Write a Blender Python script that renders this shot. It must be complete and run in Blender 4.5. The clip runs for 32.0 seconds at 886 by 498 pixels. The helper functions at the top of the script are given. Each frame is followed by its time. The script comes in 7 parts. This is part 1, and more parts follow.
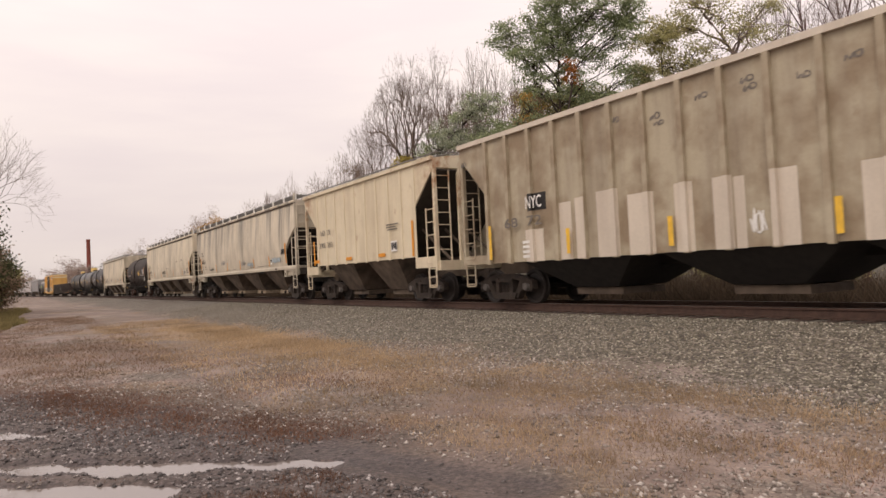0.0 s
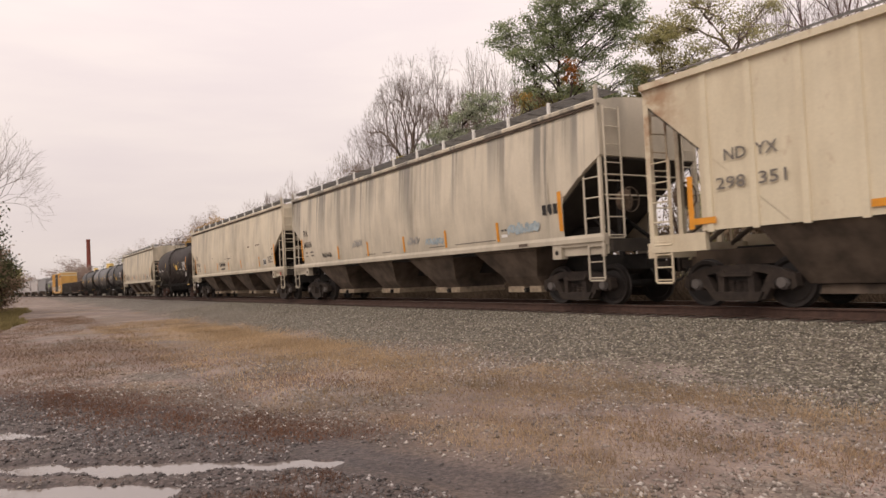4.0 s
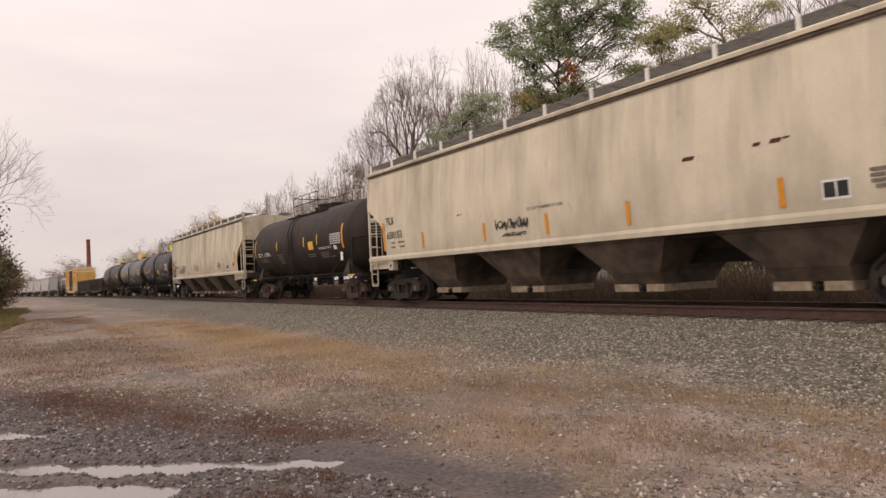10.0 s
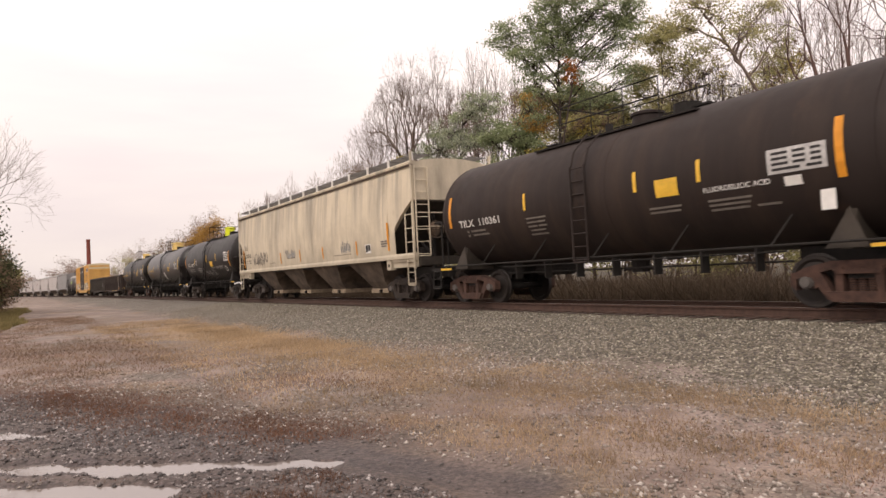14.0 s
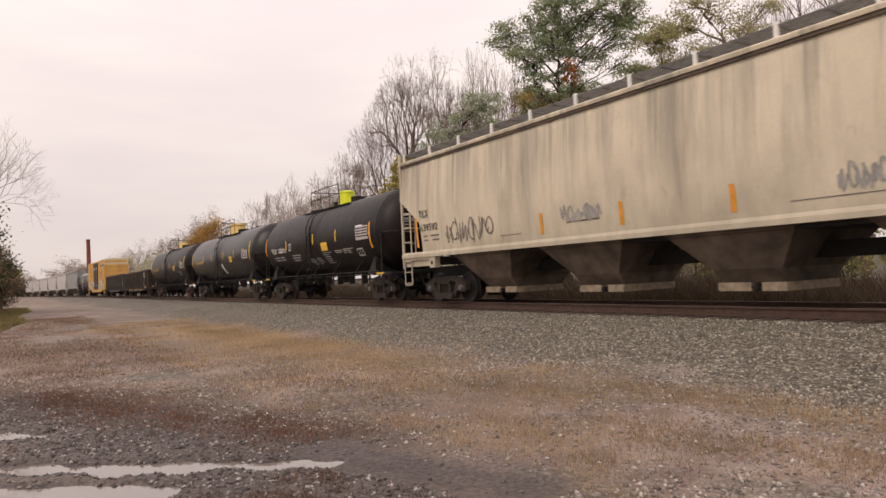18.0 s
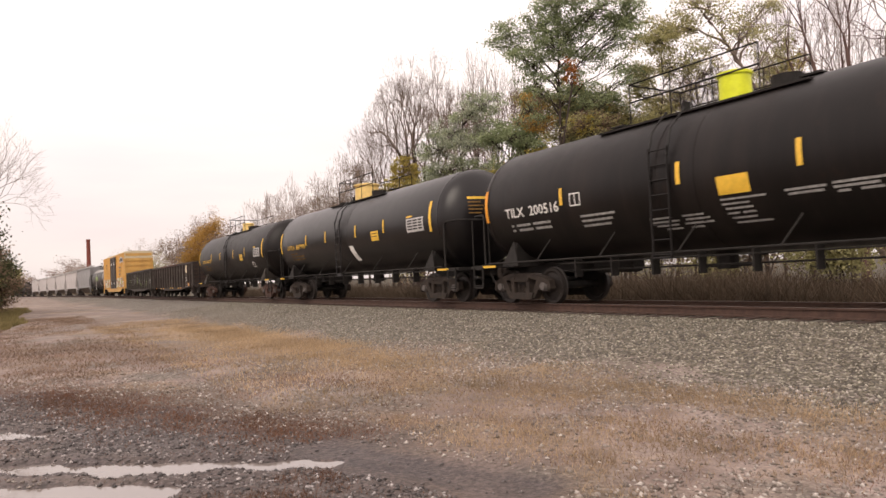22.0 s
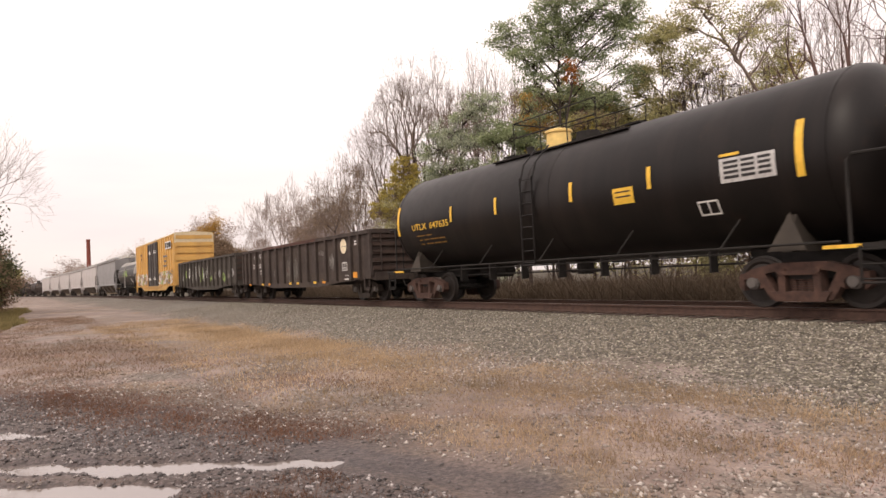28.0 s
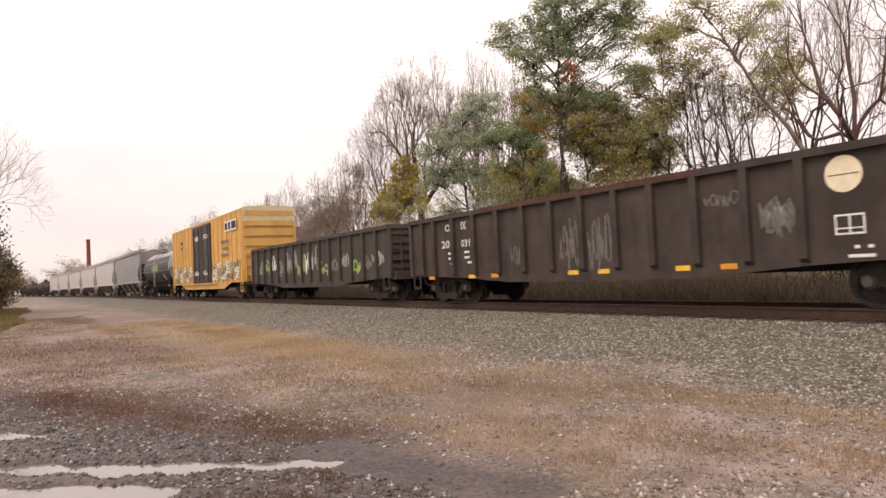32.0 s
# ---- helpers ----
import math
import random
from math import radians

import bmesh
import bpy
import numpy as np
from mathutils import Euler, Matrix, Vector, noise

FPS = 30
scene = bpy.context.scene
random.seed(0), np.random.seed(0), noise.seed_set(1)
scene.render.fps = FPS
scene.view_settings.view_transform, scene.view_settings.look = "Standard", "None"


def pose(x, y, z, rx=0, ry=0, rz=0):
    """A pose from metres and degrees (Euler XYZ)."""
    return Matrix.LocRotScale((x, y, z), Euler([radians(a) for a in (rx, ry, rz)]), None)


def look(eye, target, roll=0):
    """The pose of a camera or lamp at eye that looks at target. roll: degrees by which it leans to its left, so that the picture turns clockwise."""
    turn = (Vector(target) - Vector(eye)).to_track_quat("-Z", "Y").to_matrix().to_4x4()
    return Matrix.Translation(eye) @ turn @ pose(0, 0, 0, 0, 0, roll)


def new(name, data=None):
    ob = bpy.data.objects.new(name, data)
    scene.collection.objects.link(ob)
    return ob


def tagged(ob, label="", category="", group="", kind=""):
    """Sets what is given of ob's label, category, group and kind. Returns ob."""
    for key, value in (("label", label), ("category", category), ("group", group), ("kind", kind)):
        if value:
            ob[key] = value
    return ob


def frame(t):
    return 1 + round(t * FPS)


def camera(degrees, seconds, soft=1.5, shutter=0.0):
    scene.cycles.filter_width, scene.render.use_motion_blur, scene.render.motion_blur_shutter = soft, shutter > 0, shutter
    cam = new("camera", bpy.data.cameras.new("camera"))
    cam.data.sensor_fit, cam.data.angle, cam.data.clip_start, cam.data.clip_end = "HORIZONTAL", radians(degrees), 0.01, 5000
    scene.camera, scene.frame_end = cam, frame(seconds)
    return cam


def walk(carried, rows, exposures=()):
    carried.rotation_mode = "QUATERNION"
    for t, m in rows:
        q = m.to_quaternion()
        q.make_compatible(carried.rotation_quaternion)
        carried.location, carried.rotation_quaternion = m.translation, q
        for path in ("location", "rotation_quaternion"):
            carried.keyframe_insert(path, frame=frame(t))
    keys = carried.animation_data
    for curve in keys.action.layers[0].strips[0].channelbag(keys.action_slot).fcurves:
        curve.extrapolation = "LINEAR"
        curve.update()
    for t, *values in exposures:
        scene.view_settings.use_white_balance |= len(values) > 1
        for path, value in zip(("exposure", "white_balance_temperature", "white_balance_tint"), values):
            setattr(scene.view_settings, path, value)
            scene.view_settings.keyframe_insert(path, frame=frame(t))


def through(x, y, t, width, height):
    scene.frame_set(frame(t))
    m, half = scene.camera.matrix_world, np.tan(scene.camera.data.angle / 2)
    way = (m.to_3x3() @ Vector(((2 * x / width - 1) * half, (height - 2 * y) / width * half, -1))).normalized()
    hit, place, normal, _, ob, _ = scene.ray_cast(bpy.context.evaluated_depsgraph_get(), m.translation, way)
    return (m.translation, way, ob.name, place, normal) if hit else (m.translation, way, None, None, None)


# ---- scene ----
# Camera on a tripod beside the line. X runs along the track (trains roll towards +X),
# Y points from the camera to the track, Z = 0 is the top of the rail.
LENGTH = 32.0
cam = camera(65.45, LENGTH, soft=1.5, shutter=0.3)
EYE = pose(0, 0, 0.882, 92.09, 2.698, 57.994)
# the clip's camera opens up while dark cars fill its picture
EXPOSURE = [(0, -0.06), (2, -0.09), (6, -0.14), (9, -0.15), (11, -0.07), (13, 0.16), (15, 0.11), (17, -0.11), (18, -0.08), (19, 0.0), (21, 0.22), (24, 0.3), (28, 0.32), (32, 0.28)]
walk(cam, [(0, EYE), (LENGTH, EYE)],
     exposures=[(t, e, 7100, 15) for t, e in EXPOSURE])

SPEED = 4.77
TRACK_Y = 12.483
CURVE_START, CURVE_RADIUS = -80.0, 2400.0
GROUND_Z = -0.62


def track_offset(x):
    d = min(x - CURVE_START, 0.0)
    return -d * d / (2 * CURVE_RADIUS)


def track_pose(x, z=0.0):
    d = min(x - CURVE_START, 0.0)
    return pose(x, TRACK_Y + track_offset(x), z, 0, 0, math.degrees(math.atan(-d / CURVE_RADIUS)))


# ---- light: an overcast sky and a weak, wide sun behind it ----
SUN_EL, SUN_AZ = 45.5, 151.7
world = bpy.data.worlds.new("overcast")
scene.world = world
world.use_nodes = True
wt = world.node_tree
wt.nodes.clear()


def wnode(kind, **kw):
    n = wt.nodes.new(kind)
    for k, v in kw.items():
        n.inputs[k].default_value = v
    return n


sky = wt.nodes.new("ShaderNodeTexSky")
sky.sky_type = "NISHITA"
sky.sun_disc = False
sky.sun_elevation, sky.sun_rotation = radians(SUN_EL), radians(SUN_AZ)
sky.dust_density, sky.air_density = 4.0, 1.0
sky_dim = wt.nodes.new("ShaderNodeMix")
sky_dim.data_type, sky_dim.blend_type = "RGBA", "MULTIPLY"
sky_dim.inputs[0].default_value = 1.0
sky_dim.inputs[7].default_value = (0.1, 0.1, 0.1, 1)
coords = wt.nodes.new("ShaderNodeTexCoord")
squash = wt.nodes.new("ShaderNodeMapping")
squash.inputs["Scale"].default_value = (1.6, 1.6, 9.0)
clouds = wt.nodes.new("ShaderNodeTexNoise")
clouds.inputs["Scale"].default_value, clouds.inputs["Detail"].default_value = 1.3, 6.0
ramp = wt.nodes.new("ShaderNodeValToRGB")
ramp.color_ramp.elements[0].position, ramp.color_ramp.elements[0].color = 0.36, (0.90, 0.835, 0.86, 1)
ramp.color_ramp.elements[1].position, ramp.color_ramp.elements[1].color = 0.62, (1.0, 0.935, 0.925, 1)
split = wt.nodes.new("ShaderNodeSeparateXYZ")
height = wt.nodes.new("ShaderNodeMapRange")
height.inputs[1].default_value, height.inputs[2].default_value = 0.0, 0.36
height.inputs[3].default_value, height.inputs[4].default_value = 0.72, 1.06
lift = wt.nodes.new("ShaderNodeMix")
lift.data_type, lift.blend_type = "RGBA", "MULTIPLY"
lift.inputs[0].default_value = 1.0
cover = wt.nodes.new("ShaderNodeMix")
cover.data_type = "RGBA"
cover.inputs[0].default_value = 0.93
back = wt.nodes.new("ShaderNodeBackground")
back.inputs["Strength"].default_value = 1.12
out = wt.nodes.new("ShaderNodeOutputWorld")
wl = wt.links.new
wl(sky.outputs[0], sky_dim.inputs[6])
wl(coords.outputs["Generated"], squash.inputs[0])
wl(squash.outputs[0], clouds.inputs[0])
wl(clouds.outputs[0], ramp.inputs[0])
wl(coords.outputs["Generated"], split.inputs[0])
wl(split.outputs[2], height.inputs[0])
wl(ramp.outputs[0], lift.inputs[6])
wl(height.outputs[0], lift.inputs[7])
wl(sky_dim.outputs[2], cover.inputs[6])
wl(lift.outputs[2], cover.inputs[7])
wl(cover.outputs[2], back.inputs[0])
wl(back.outputs[0], out.inputs[0])

sun_data = bpy.data.lights.new("sun", "SUN")
sun_data.energy, sun_data.angle, sun_data.color = 1.2, radians(35), (1.0, 0.95, 0.88)
sun = new("sun", sun_data)
# high behind the camera, on the side to which the train rolls
sun.matrix_world = look((14, -26, 30), (0, 0, 0))


# ---- materials ----
def material(name, rough=0.7, metal=0.0):
    m = bpy.data.materials.new(name)
    m.use_nodes = True
    b = m.node_tree.nodes["Principled BSDF"]
    b.inputs["Roughness"].default_value, b.inputs["Metallic"].default_value = rough, metal
    return m, m.node_tree, b


def rgb(c):
    return (c[0], c[1], c[2], 1.0)


def noise_of(nt, scale, detail=4.0, stretch=(1, 1, 1), coord="Object", rough=0.55):
    tc = nt.nodes.new("ShaderNodeTexCoord")
    mp = nt.nodes.new("ShaderNodeMapping")
    mp.inputs["Scale"].default_value = stretch
    n = nt.nodes.new("ShaderNodeTexNoise")
    n.inputs["Scale"].default_value, n.inputs["Detail"].default_value = scale, detail
    n.inputs["Roughness"].default_value = rough
    nt.links.new(tc.outputs[coord], mp.inputs[0])
    nt.links.new(mp.outputs[0], n.inputs[0])
    return n.outputs[0]


def ramped(nt, value, lo, hi, a=0.0, b=1.0):
    r = nt.nodes.new("ShaderNodeMapRange")
    r.inputs[1].default_value, r.inputs[2].default_value = lo, hi
    r.inputs[3].default_value, r.inputs[4].default_value = a, b
    nt.links.new(value, r.inputs[0])
    return r.outputs[0]


def mixed(nt, fac, a, b, mode="MIX"):
    m = nt.nodes.new("ShaderNodeMix")
    m.data_type, m.blend_type = "RGBA", mode
    for sock, v in ((m.inputs[0], fac), (m.inputs[6], a), (m.inputs[7], b)):
        if isinstance(v, bpy.types.NodeSocket):
            nt.links.new(v, sock)
        elif isinstance(v, (int, float)):
            sock.default_value = v
        else:
            sock.default_value = rgb(v)
    return m.outputs[2]


def math_of(nt, op, a, b):
    m = nt.nodes.new("ShaderNodeMath")
    m.operation = op
    for sock, v in ((m.inputs[0], a), (m.inputs[1], b)):
        if isinstance(v, bpy.types.NodeSocket):
            nt.links.new(v, sock)
        else:
            sock.default_value = v
    return m.outputs[0]


def bump_of(nt, b, value, strength, distance):
    n = nt.nodes.new("ShaderNodeBump")
    n.inputs["Strength"].default_value, n.inputs["Distance"].default_value = strength, distance
    nt.links.new(value, n.inputs["Height"])
    nt.links.new(n.outputs[0], b.inputs["Normal"])


def paint(name, base, streak, amount=0.6, rust=(0.16, 0.075, 0.035), rusty=0.3, rough=0.6, patch=None, gloss=0.5, patchy=0.25, dents=0.25, run=1.7, ends=None, drip=0.0, splash=0.0, blotch=0.45):
    """Weathered car paint: run-down streaks, soft blotches, rust freckles."""
    m, nt, b = material(name, rough)
    tall = ramped(nt, noise_of(nt, 1.0, 7.0, (run, 0.6, 0.16), rough=0.62), 0.47, 0.70, 0.0, amount)
    fine = ramped(nt, noise_of(nt, 1.0, 4.0, (5.0, 2.0, 0.35)), 0.56, 0.80, 0.0, amount * 0.28)
    blot = ramped(nt, noise_of(nt, 0.7 if blotch < 0.5 else 1.0, 5.0), 0.42, 0.75 if blotch < 0.5 else 0.62, 0.0, blotch)
    place = nt.nodes.new("ShaderNodeTexCoord")
    axes = nt.nodes.new("ShaderNodeSeparateXYZ")
    nt.links.new(place.outputs["Object"], axes.inputs[0])
    if drip:
        # bundles of wide dark runs that start at the roof edge and fade on their way down
        reach = math_of(nt, "ADD", axes.outputs[2], ramped(nt, noise_of(nt, 1.0, 2.0, (1.1, 0.0, 0.0)), 0.3, 0.7, -1.1, 1.1))
        tall = math_of(nt, "MULTIPLY", tall, ramped(nt, reach, 2.0, 3.5, 0.22, 1.0))
        bundle = ramped(nt, noise_of(nt, 1.0, 4.0, (1.5, 0.0, 0.04), rough=0.72), 0.51, 0.57, 0.0, drip)
        run_down = math_of(nt, "MULTIPLY", bundle, ramped(nt, reach, 2.2, 4.2, 0.0, 1.0))
    col = mixed(nt, blot, base, [c * 0.72 for c in base] if patch is None else patch)
    col = mixed(nt, tall, col, streak)
    if drip:
        col = mixed(nt, run_down, col, (0.17, 0.16, 0.145))
    if splash:
        low_down = math_of(nt, "ADD", axes.outputs[2], ramped(nt, noise_of(nt, 1.6, 5.0, (1, 1, 0.5)), 0.3, 0.7, -0.7, 0.7))
        col = mixed(nt, ramped(nt, low_down, 1.3, 2.7, splash, 0.0), col, [0.42 * a + 0.25 * c for a, c in zip(base, streak)])
    col = mixed(nt, fine, col, [c * 0.8 for c in streak])
    spots = ramped(nt, noise_of(nt, 2.6, 7.0, (1, 1, 0.6), rough=0.68), 0.60, 0.72, 0.0, rusty)
    col = mixed(nt, spots, col, rust)
    if ends:
        # rust that has bled in from the end posts
        tc = nt.nodes.new("ShaderNodeTexCoord")
        sp = nt.nodes.new("ShaderNodeSeparateXYZ")
        nt.links.new(tc.outputs["Object"], sp.inputs[0])
        edge = ramped(nt, math_of(nt, "ABSOLUTE", sp.outputs[0], 0.0), ends[0], ends[1])
        high = ramped(nt, sp.outputs[2], 2.2, 3.9, 0.25, 1.0)
        bled = math_of(nt, "MULTIPLY", math_of(nt, "MULTIPLY", edge, high), ramped(nt, noise_of(nt, 2.2, 6.0, rough=0.65), 0.42, 0.62, 0.0, 0.9))
        col = mixed(nt, bled, col, (0.30, 0.13, 0.05))
    grain = ramped(nt, noise_of(nt, 22.0, 4.0), 0.3, 0.7, 0.96, 1.04)
    col = mixed(nt, 1.0, col, grain, "MULTIPLY")
    nt.links.new(col, b.inputs["Base Color"])
    nt.links.new(ramped(nt, noise_of(nt, 3.0, 4.0), 0.3, 0.7, rough - 0.4 * patchy, rough + 0.6 * patchy), b.inputs["Roughness"])
    b.inputs["Specular IOR Level"].default_value = gloss
    bump_of(nt, b, noise_of(nt, 1.4, 3.0, (1.6, 1, 0.3)), dents, 0.04)
    return m


def plain(name, base, rough=0.7, vary=0.25, metal=0.0, scale=6.0, bump=0.0):
    m, nt, b = material(name, rough, metal)
    n = noise_of(nt, scale, 6.0)
    col = mixed(nt, ramped(nt, n, 0.3, 0.72), [c * (1 - vary) for c in base], [min(1, c * (1 + vary)) for c in base])
    nt.links.new(col, b.inputs["Base Color"])
    if bump:
        bump_of(nt, b, noise_of(nt, scale * 4, 5.0), 0.5, bump)
    return m


CREAM = paint("cream_paint", (0.68, 0.60, 0.462), (0.16, 0.13, 0.095), 0.55, rusty=0.22, run=0.8, drip=0.18, splash=0.55)
CREAM_STREAKED = paint("streaked_cream_paint", (0.62, 0.55, 0.435), (0.10, 0.09, 0.075), 0.6, rusty=0.15, run=1.1, drip=0.75, splash=0.5)
CREAM_TAGGED = paint("sooty_cream_paint", (0.64, 0.56, 0.425), (0.10, 0.085, 0.068), 0.6, rusty=0.22, run=1.2, drip=0.42, splash=0.6)
CREAM_YELLOW = paint("yellowed_paint", (0.68, 0.60, 0.445), (0.33, 0.24, 0.14), 0.4, rust=(0.30, 0.14, 0.06), rusty=0.5, run=1.0, ends=(4.2, 5.3))
TAUPE = paint("faded_taupe_paint", (0.43, 0.375, 0.275), (0.17, 0.125, 0.09), 0.5, rust=(0.20, 0.13, 0.075), rusty=0.5, patch=(0.22, 0.155, 0.095), blotch=0.8)
PATCH = paint("primer_patch", (0.62, 0.55, 0.46), (0.35, 0.28, 0.23), 0.35, rusty=0.1)
GREY_HOPPER = paint("grey_paint", (0.24, 0.235, 0.235), (0.15, 0.14, 0.13), 0.35, rusty=0.05)
WHITE_HOPPER = paint("pale_grey_paint", (0.46, 0.43, 0.42), (0.27, 0.235, 0.21), 0.5, rusty=0.08)
TANK_BLACK = paint("black_tank_paint", (0.0058, 0.0042, 0.0038), (0.019, 0.0135, 0.0115), 0.6, rusty=0.05, rough=0.44, gloss=0.26, dents=0.0, patchy=0.06)
TANK_GLOSS = paint("glossy_black_tank_paint", (0.0055, 0.0043, 0.0047), (0.013, 0.0105, 0.0105), 0.3, rusty=0.02, rough=0.33, gloss=0.42, dents=0.0, patchy=0.04)
TANK_BROWN = paint("dusty_brown_tank_paint", (0.027, 0.0195, 0.0175), (0.055, 0.037, 0.028), 0.6, rusty=0.1, rough=0.60, gloss=0.22, dents=0.0, patchy=0.10)
GREY_TOP = paint("dusty_grey_tank_paint", (0.36, 0.34, 0.32), (0.10, 0.09, 0.085), 0.5, rusty=0.1)
GONDOLA = paint("gondola_brown_paint", (0.036, 0.025, 0.021), (0.078, 0.058, 0.048), 0.55, rust=(0.10, 0.045, 0.025), rusty=0.45, rough=0.8, patch=(0.064, 0.046, 0.037), blotch=0.8)
GONDOLA_B = paint("gondola_dark_paint", (0.050, 0.041, 0.034), (0.10, 0.085, 0.07), 0.5, rusty=0.2, rough=0.8)
GONDOLA_END = paint("gondola_end_rust", (0.058, 0.036, 0.028), (0.095, 0.062, 0.048), 0.55, rust=(0.15, 0.065, 0.035), rusty=0.5, rough=0.8)
RUST_RED = plain("rusted_red_steel", (0.075, 0.030, 0.022), 0.85, 0.4)
YELLOW_BOX = paint("boxcar_yellow_paint", (0.66, 0.385, 0.11), (0.32, 0.17, 0.06), 0.4, rusty=0.15)
DOOR_BLACK = paint("boxcar_door_paint", (0.03, 0.024, 0.022), (0.10, 0.07, 0.05), 0.5, rusty=0.3)
ROOF_PALE = plain("galvanised_roof", (0.60, 0.50, 0.33), 0.55, 0.15)
# Near-black grime; between the hopper bays the same colour stands in for shade.
DARK = plain("grimy_shaded_underframe", (0.013, 0.0105, 0.009), 0.85, 0.5)
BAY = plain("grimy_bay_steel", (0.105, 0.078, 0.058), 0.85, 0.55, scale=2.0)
# Slope sheets carry shade in this colour; end sills and saddles only grime.
BAY_DARK = plain("grimy_shaded_steel", (0.040, 0.032, 0.025), 0.85, 0.4, scale=2.0)
GEAR = plain("rusty_gear_housing", (0.17, 0.12, 0.085), 0.85, 0.4, scale=5.0)
GATE = plain("dusty_gate_steel", (0.30, 0.235, 0.165), 0.85, 0.4)
TRUCK = plain("rusty_cast_steel", (0.030, 0.021, 0.016), 0.9, 0.55, bump=0.01)
TRUCK_RED = plain("red_rust_cast_steel", (0.066, 0.034, 0.025), 0.9, 0.5, bump=0.01)
WHEEL = plain("wheel_steel", (0.015, 0.0105, 0.0085), 0.6, 0.4)
TREAD = plain("polished_tread", (0.32, 0.29, 0.26), 0.35, 0.2, metal=0.8)
CAP = plain("bearing_cap", (0.095, 0.083, 0.077), 0.7, 0.3)
GRATING = plain("dark_grating", (0.15, 0.145, 0.14), 0.7, 0.3)
STRIPE_Y = plain("yellow_reflector", (0.78, 0.47, 0.05), 0.5, 0.15)
DULL_YELLOW = plain("worn_yellow_marking", (0.20, 0.105, 0.02), 0.7, 0.5, scale=14)
STRIPE_O = plain("orange_reflector", (0.70, 0.28, 0.02), 0.5, 0.15)
DOME_Y = plain("yellow_housing", (0.82, 0.58, 0.20), 0.55, 0.12)
DOME_L = plain("lime_housing", (0.72, 0.78, 0.02), 0.5, 0.1)
WHITE = plain("white_marking", (0.74, 0.73, 0.70), 0.6, 0.12)
DULL_WHITE = plain("worn_white_marking", (0.30, 0.295, 0.285), 0.7, 0.45, scale=16)
SILVER = plain("silver_panel", (0.48, 0.47, 0.46), 0.5, 0.2, scale=14)
INK = plain("black_marking", (0.022, 0.02, 0.02), 0.7, 0.3)
FADED_INK = plain("faded_grey_marking", (0.17, 0.15, 0.13), 0.75, 0.25)
GRAFFITI_BLUE = plain("blue_spray", (0.33, 0.40, 0.43), 0.7, 0.3)
GRAFFITI_GREY = plain("grey_spray", (0.30, 0.29, 0.27), 0.7, 0.3)
GRAFFITI_FAINT = plain("faint_spray", (0.135, 0.125, 0.112), 0.75, 0.35)
GRAFFITI_GREEN = plain("green_spray", (0.28, 0.40, 0.12), 0.7, 0.3)
RED_TAG = plain("red_marking", (0.55, 0.05, 0.04), 0.6, 0.2)
RAIL_RUST = plain("rusty_rail", (0.068, 0.037, 0.027), 0.85, 0.3, scale=9.0, bump=0.004)
RAIL_TOP = plain("worn_rail_head", (0.30, 0.27, 0.25), 0.32, 0.2, metal=0.9)
TIE = plain("weathered_tie", (0.066, 0.042, 0.033), 0.9, 0.4, scale=5.0, bump=0.01)
BRICK_RED = plain("chimney_brick", (0.20, 0.055, 0.04), 0.9, 0.25)


def leaf_material(name, a, b_, rough=0.75, through=0.4):
    m, nt, b = material(name, rough)
    geo = nt.nodes.new("ShaderNodeNewGeometry")
    col = mixed(nt, geo.outputs["Random Per Island"], a, b_)
    patchy = ramped(nt, noise_of(nt, 0.5, 3.0), 0.3, 0.7, 0.65, 1.25)
    nt.links.new(mixed(nt, 1.0, col, patchy, "MULTIPLY"), b.inputs["Base Color"])
    b.inputs["Specular IOR Level"].default_value = 0.2
    if through:
        # thin leaves let part of the sky's light through
        glow = nt.nodes.new("ShaderNodeBsdfTranslucent")
        blend = nt.nodes.new("ShaderNodeMixShader")
        blend.inputs[0].default_value = through
        nt.links.new(b.inputs["Base Color"].links[0].from_socket, glow.inputs[0])
        nt.links.new(b.outputs[0], blend.inputs[1])
        nt.links.new(glow.outputs[0], blend.inputs[2])
        nt.links.new(blend.outputs[0], nt.nodes["Material Output"].inputs[0])
    return m


LEAF_GREEN = leaf_material("green_leaves", (0.185, 0.235, 0.125), (0.40, 0.45, 0.25), through=0.5)
LEAF_OLIVE = leaf_material("olive_leaves", (0.32, 0.305, 0.14), (0.57, 0.53, 0.27), through=0.5)
LEAF_SAGE = leaf_material("sage_leaves", (0.28, 0.315, 0.235), (0.52, 0.55, 0.41), through=0.5)
LEAF_YELLOW = leaf_material("yellow_leaves", (0.36, 0.29, 0.07), (0.56, 0.46, 0.13), through=0.5)
LEAF_ORANGE = leaf_material("orange_leaves", (0.30, 0.10, 0.03), (0.46, 0.19, 0.05))
LEAF_AMBER = leaf_material("amber_leaves", (0.36, 0.21, 0.055), (0.58, 0.36, 0.11), through=0.5)
LEAF_BROWN = leaf_material("brown_leaves", (0.17, 0.12, 0.085), (0.34, 0.245, 0.165))
LEAF_DARK = leaf_material("dark_needles", (0.045, 0.055, 0.026), (0.115, 0.115, 0.058))
# Distance haze is put into this paler brown, used for far trees.
LEAF_HAZE = leaf_material("haze_paled_leaves", (0.26, 0.19, 0.155), (0.40, 0.31, 0.26))
WEED = leaf_material("dead_weed_stems", (0.072, 0.052, 0.036), (0.165, 0.122, 0.086))
BARK = plain("grey_bark", (0.20, 0.15, 0.125), 0.9, 0.35, scale=3.0)
BARK_DARK = plain("dark_bark", (0.055, 0.038, 0.032), 0.9, 0.35, scale=3.0)
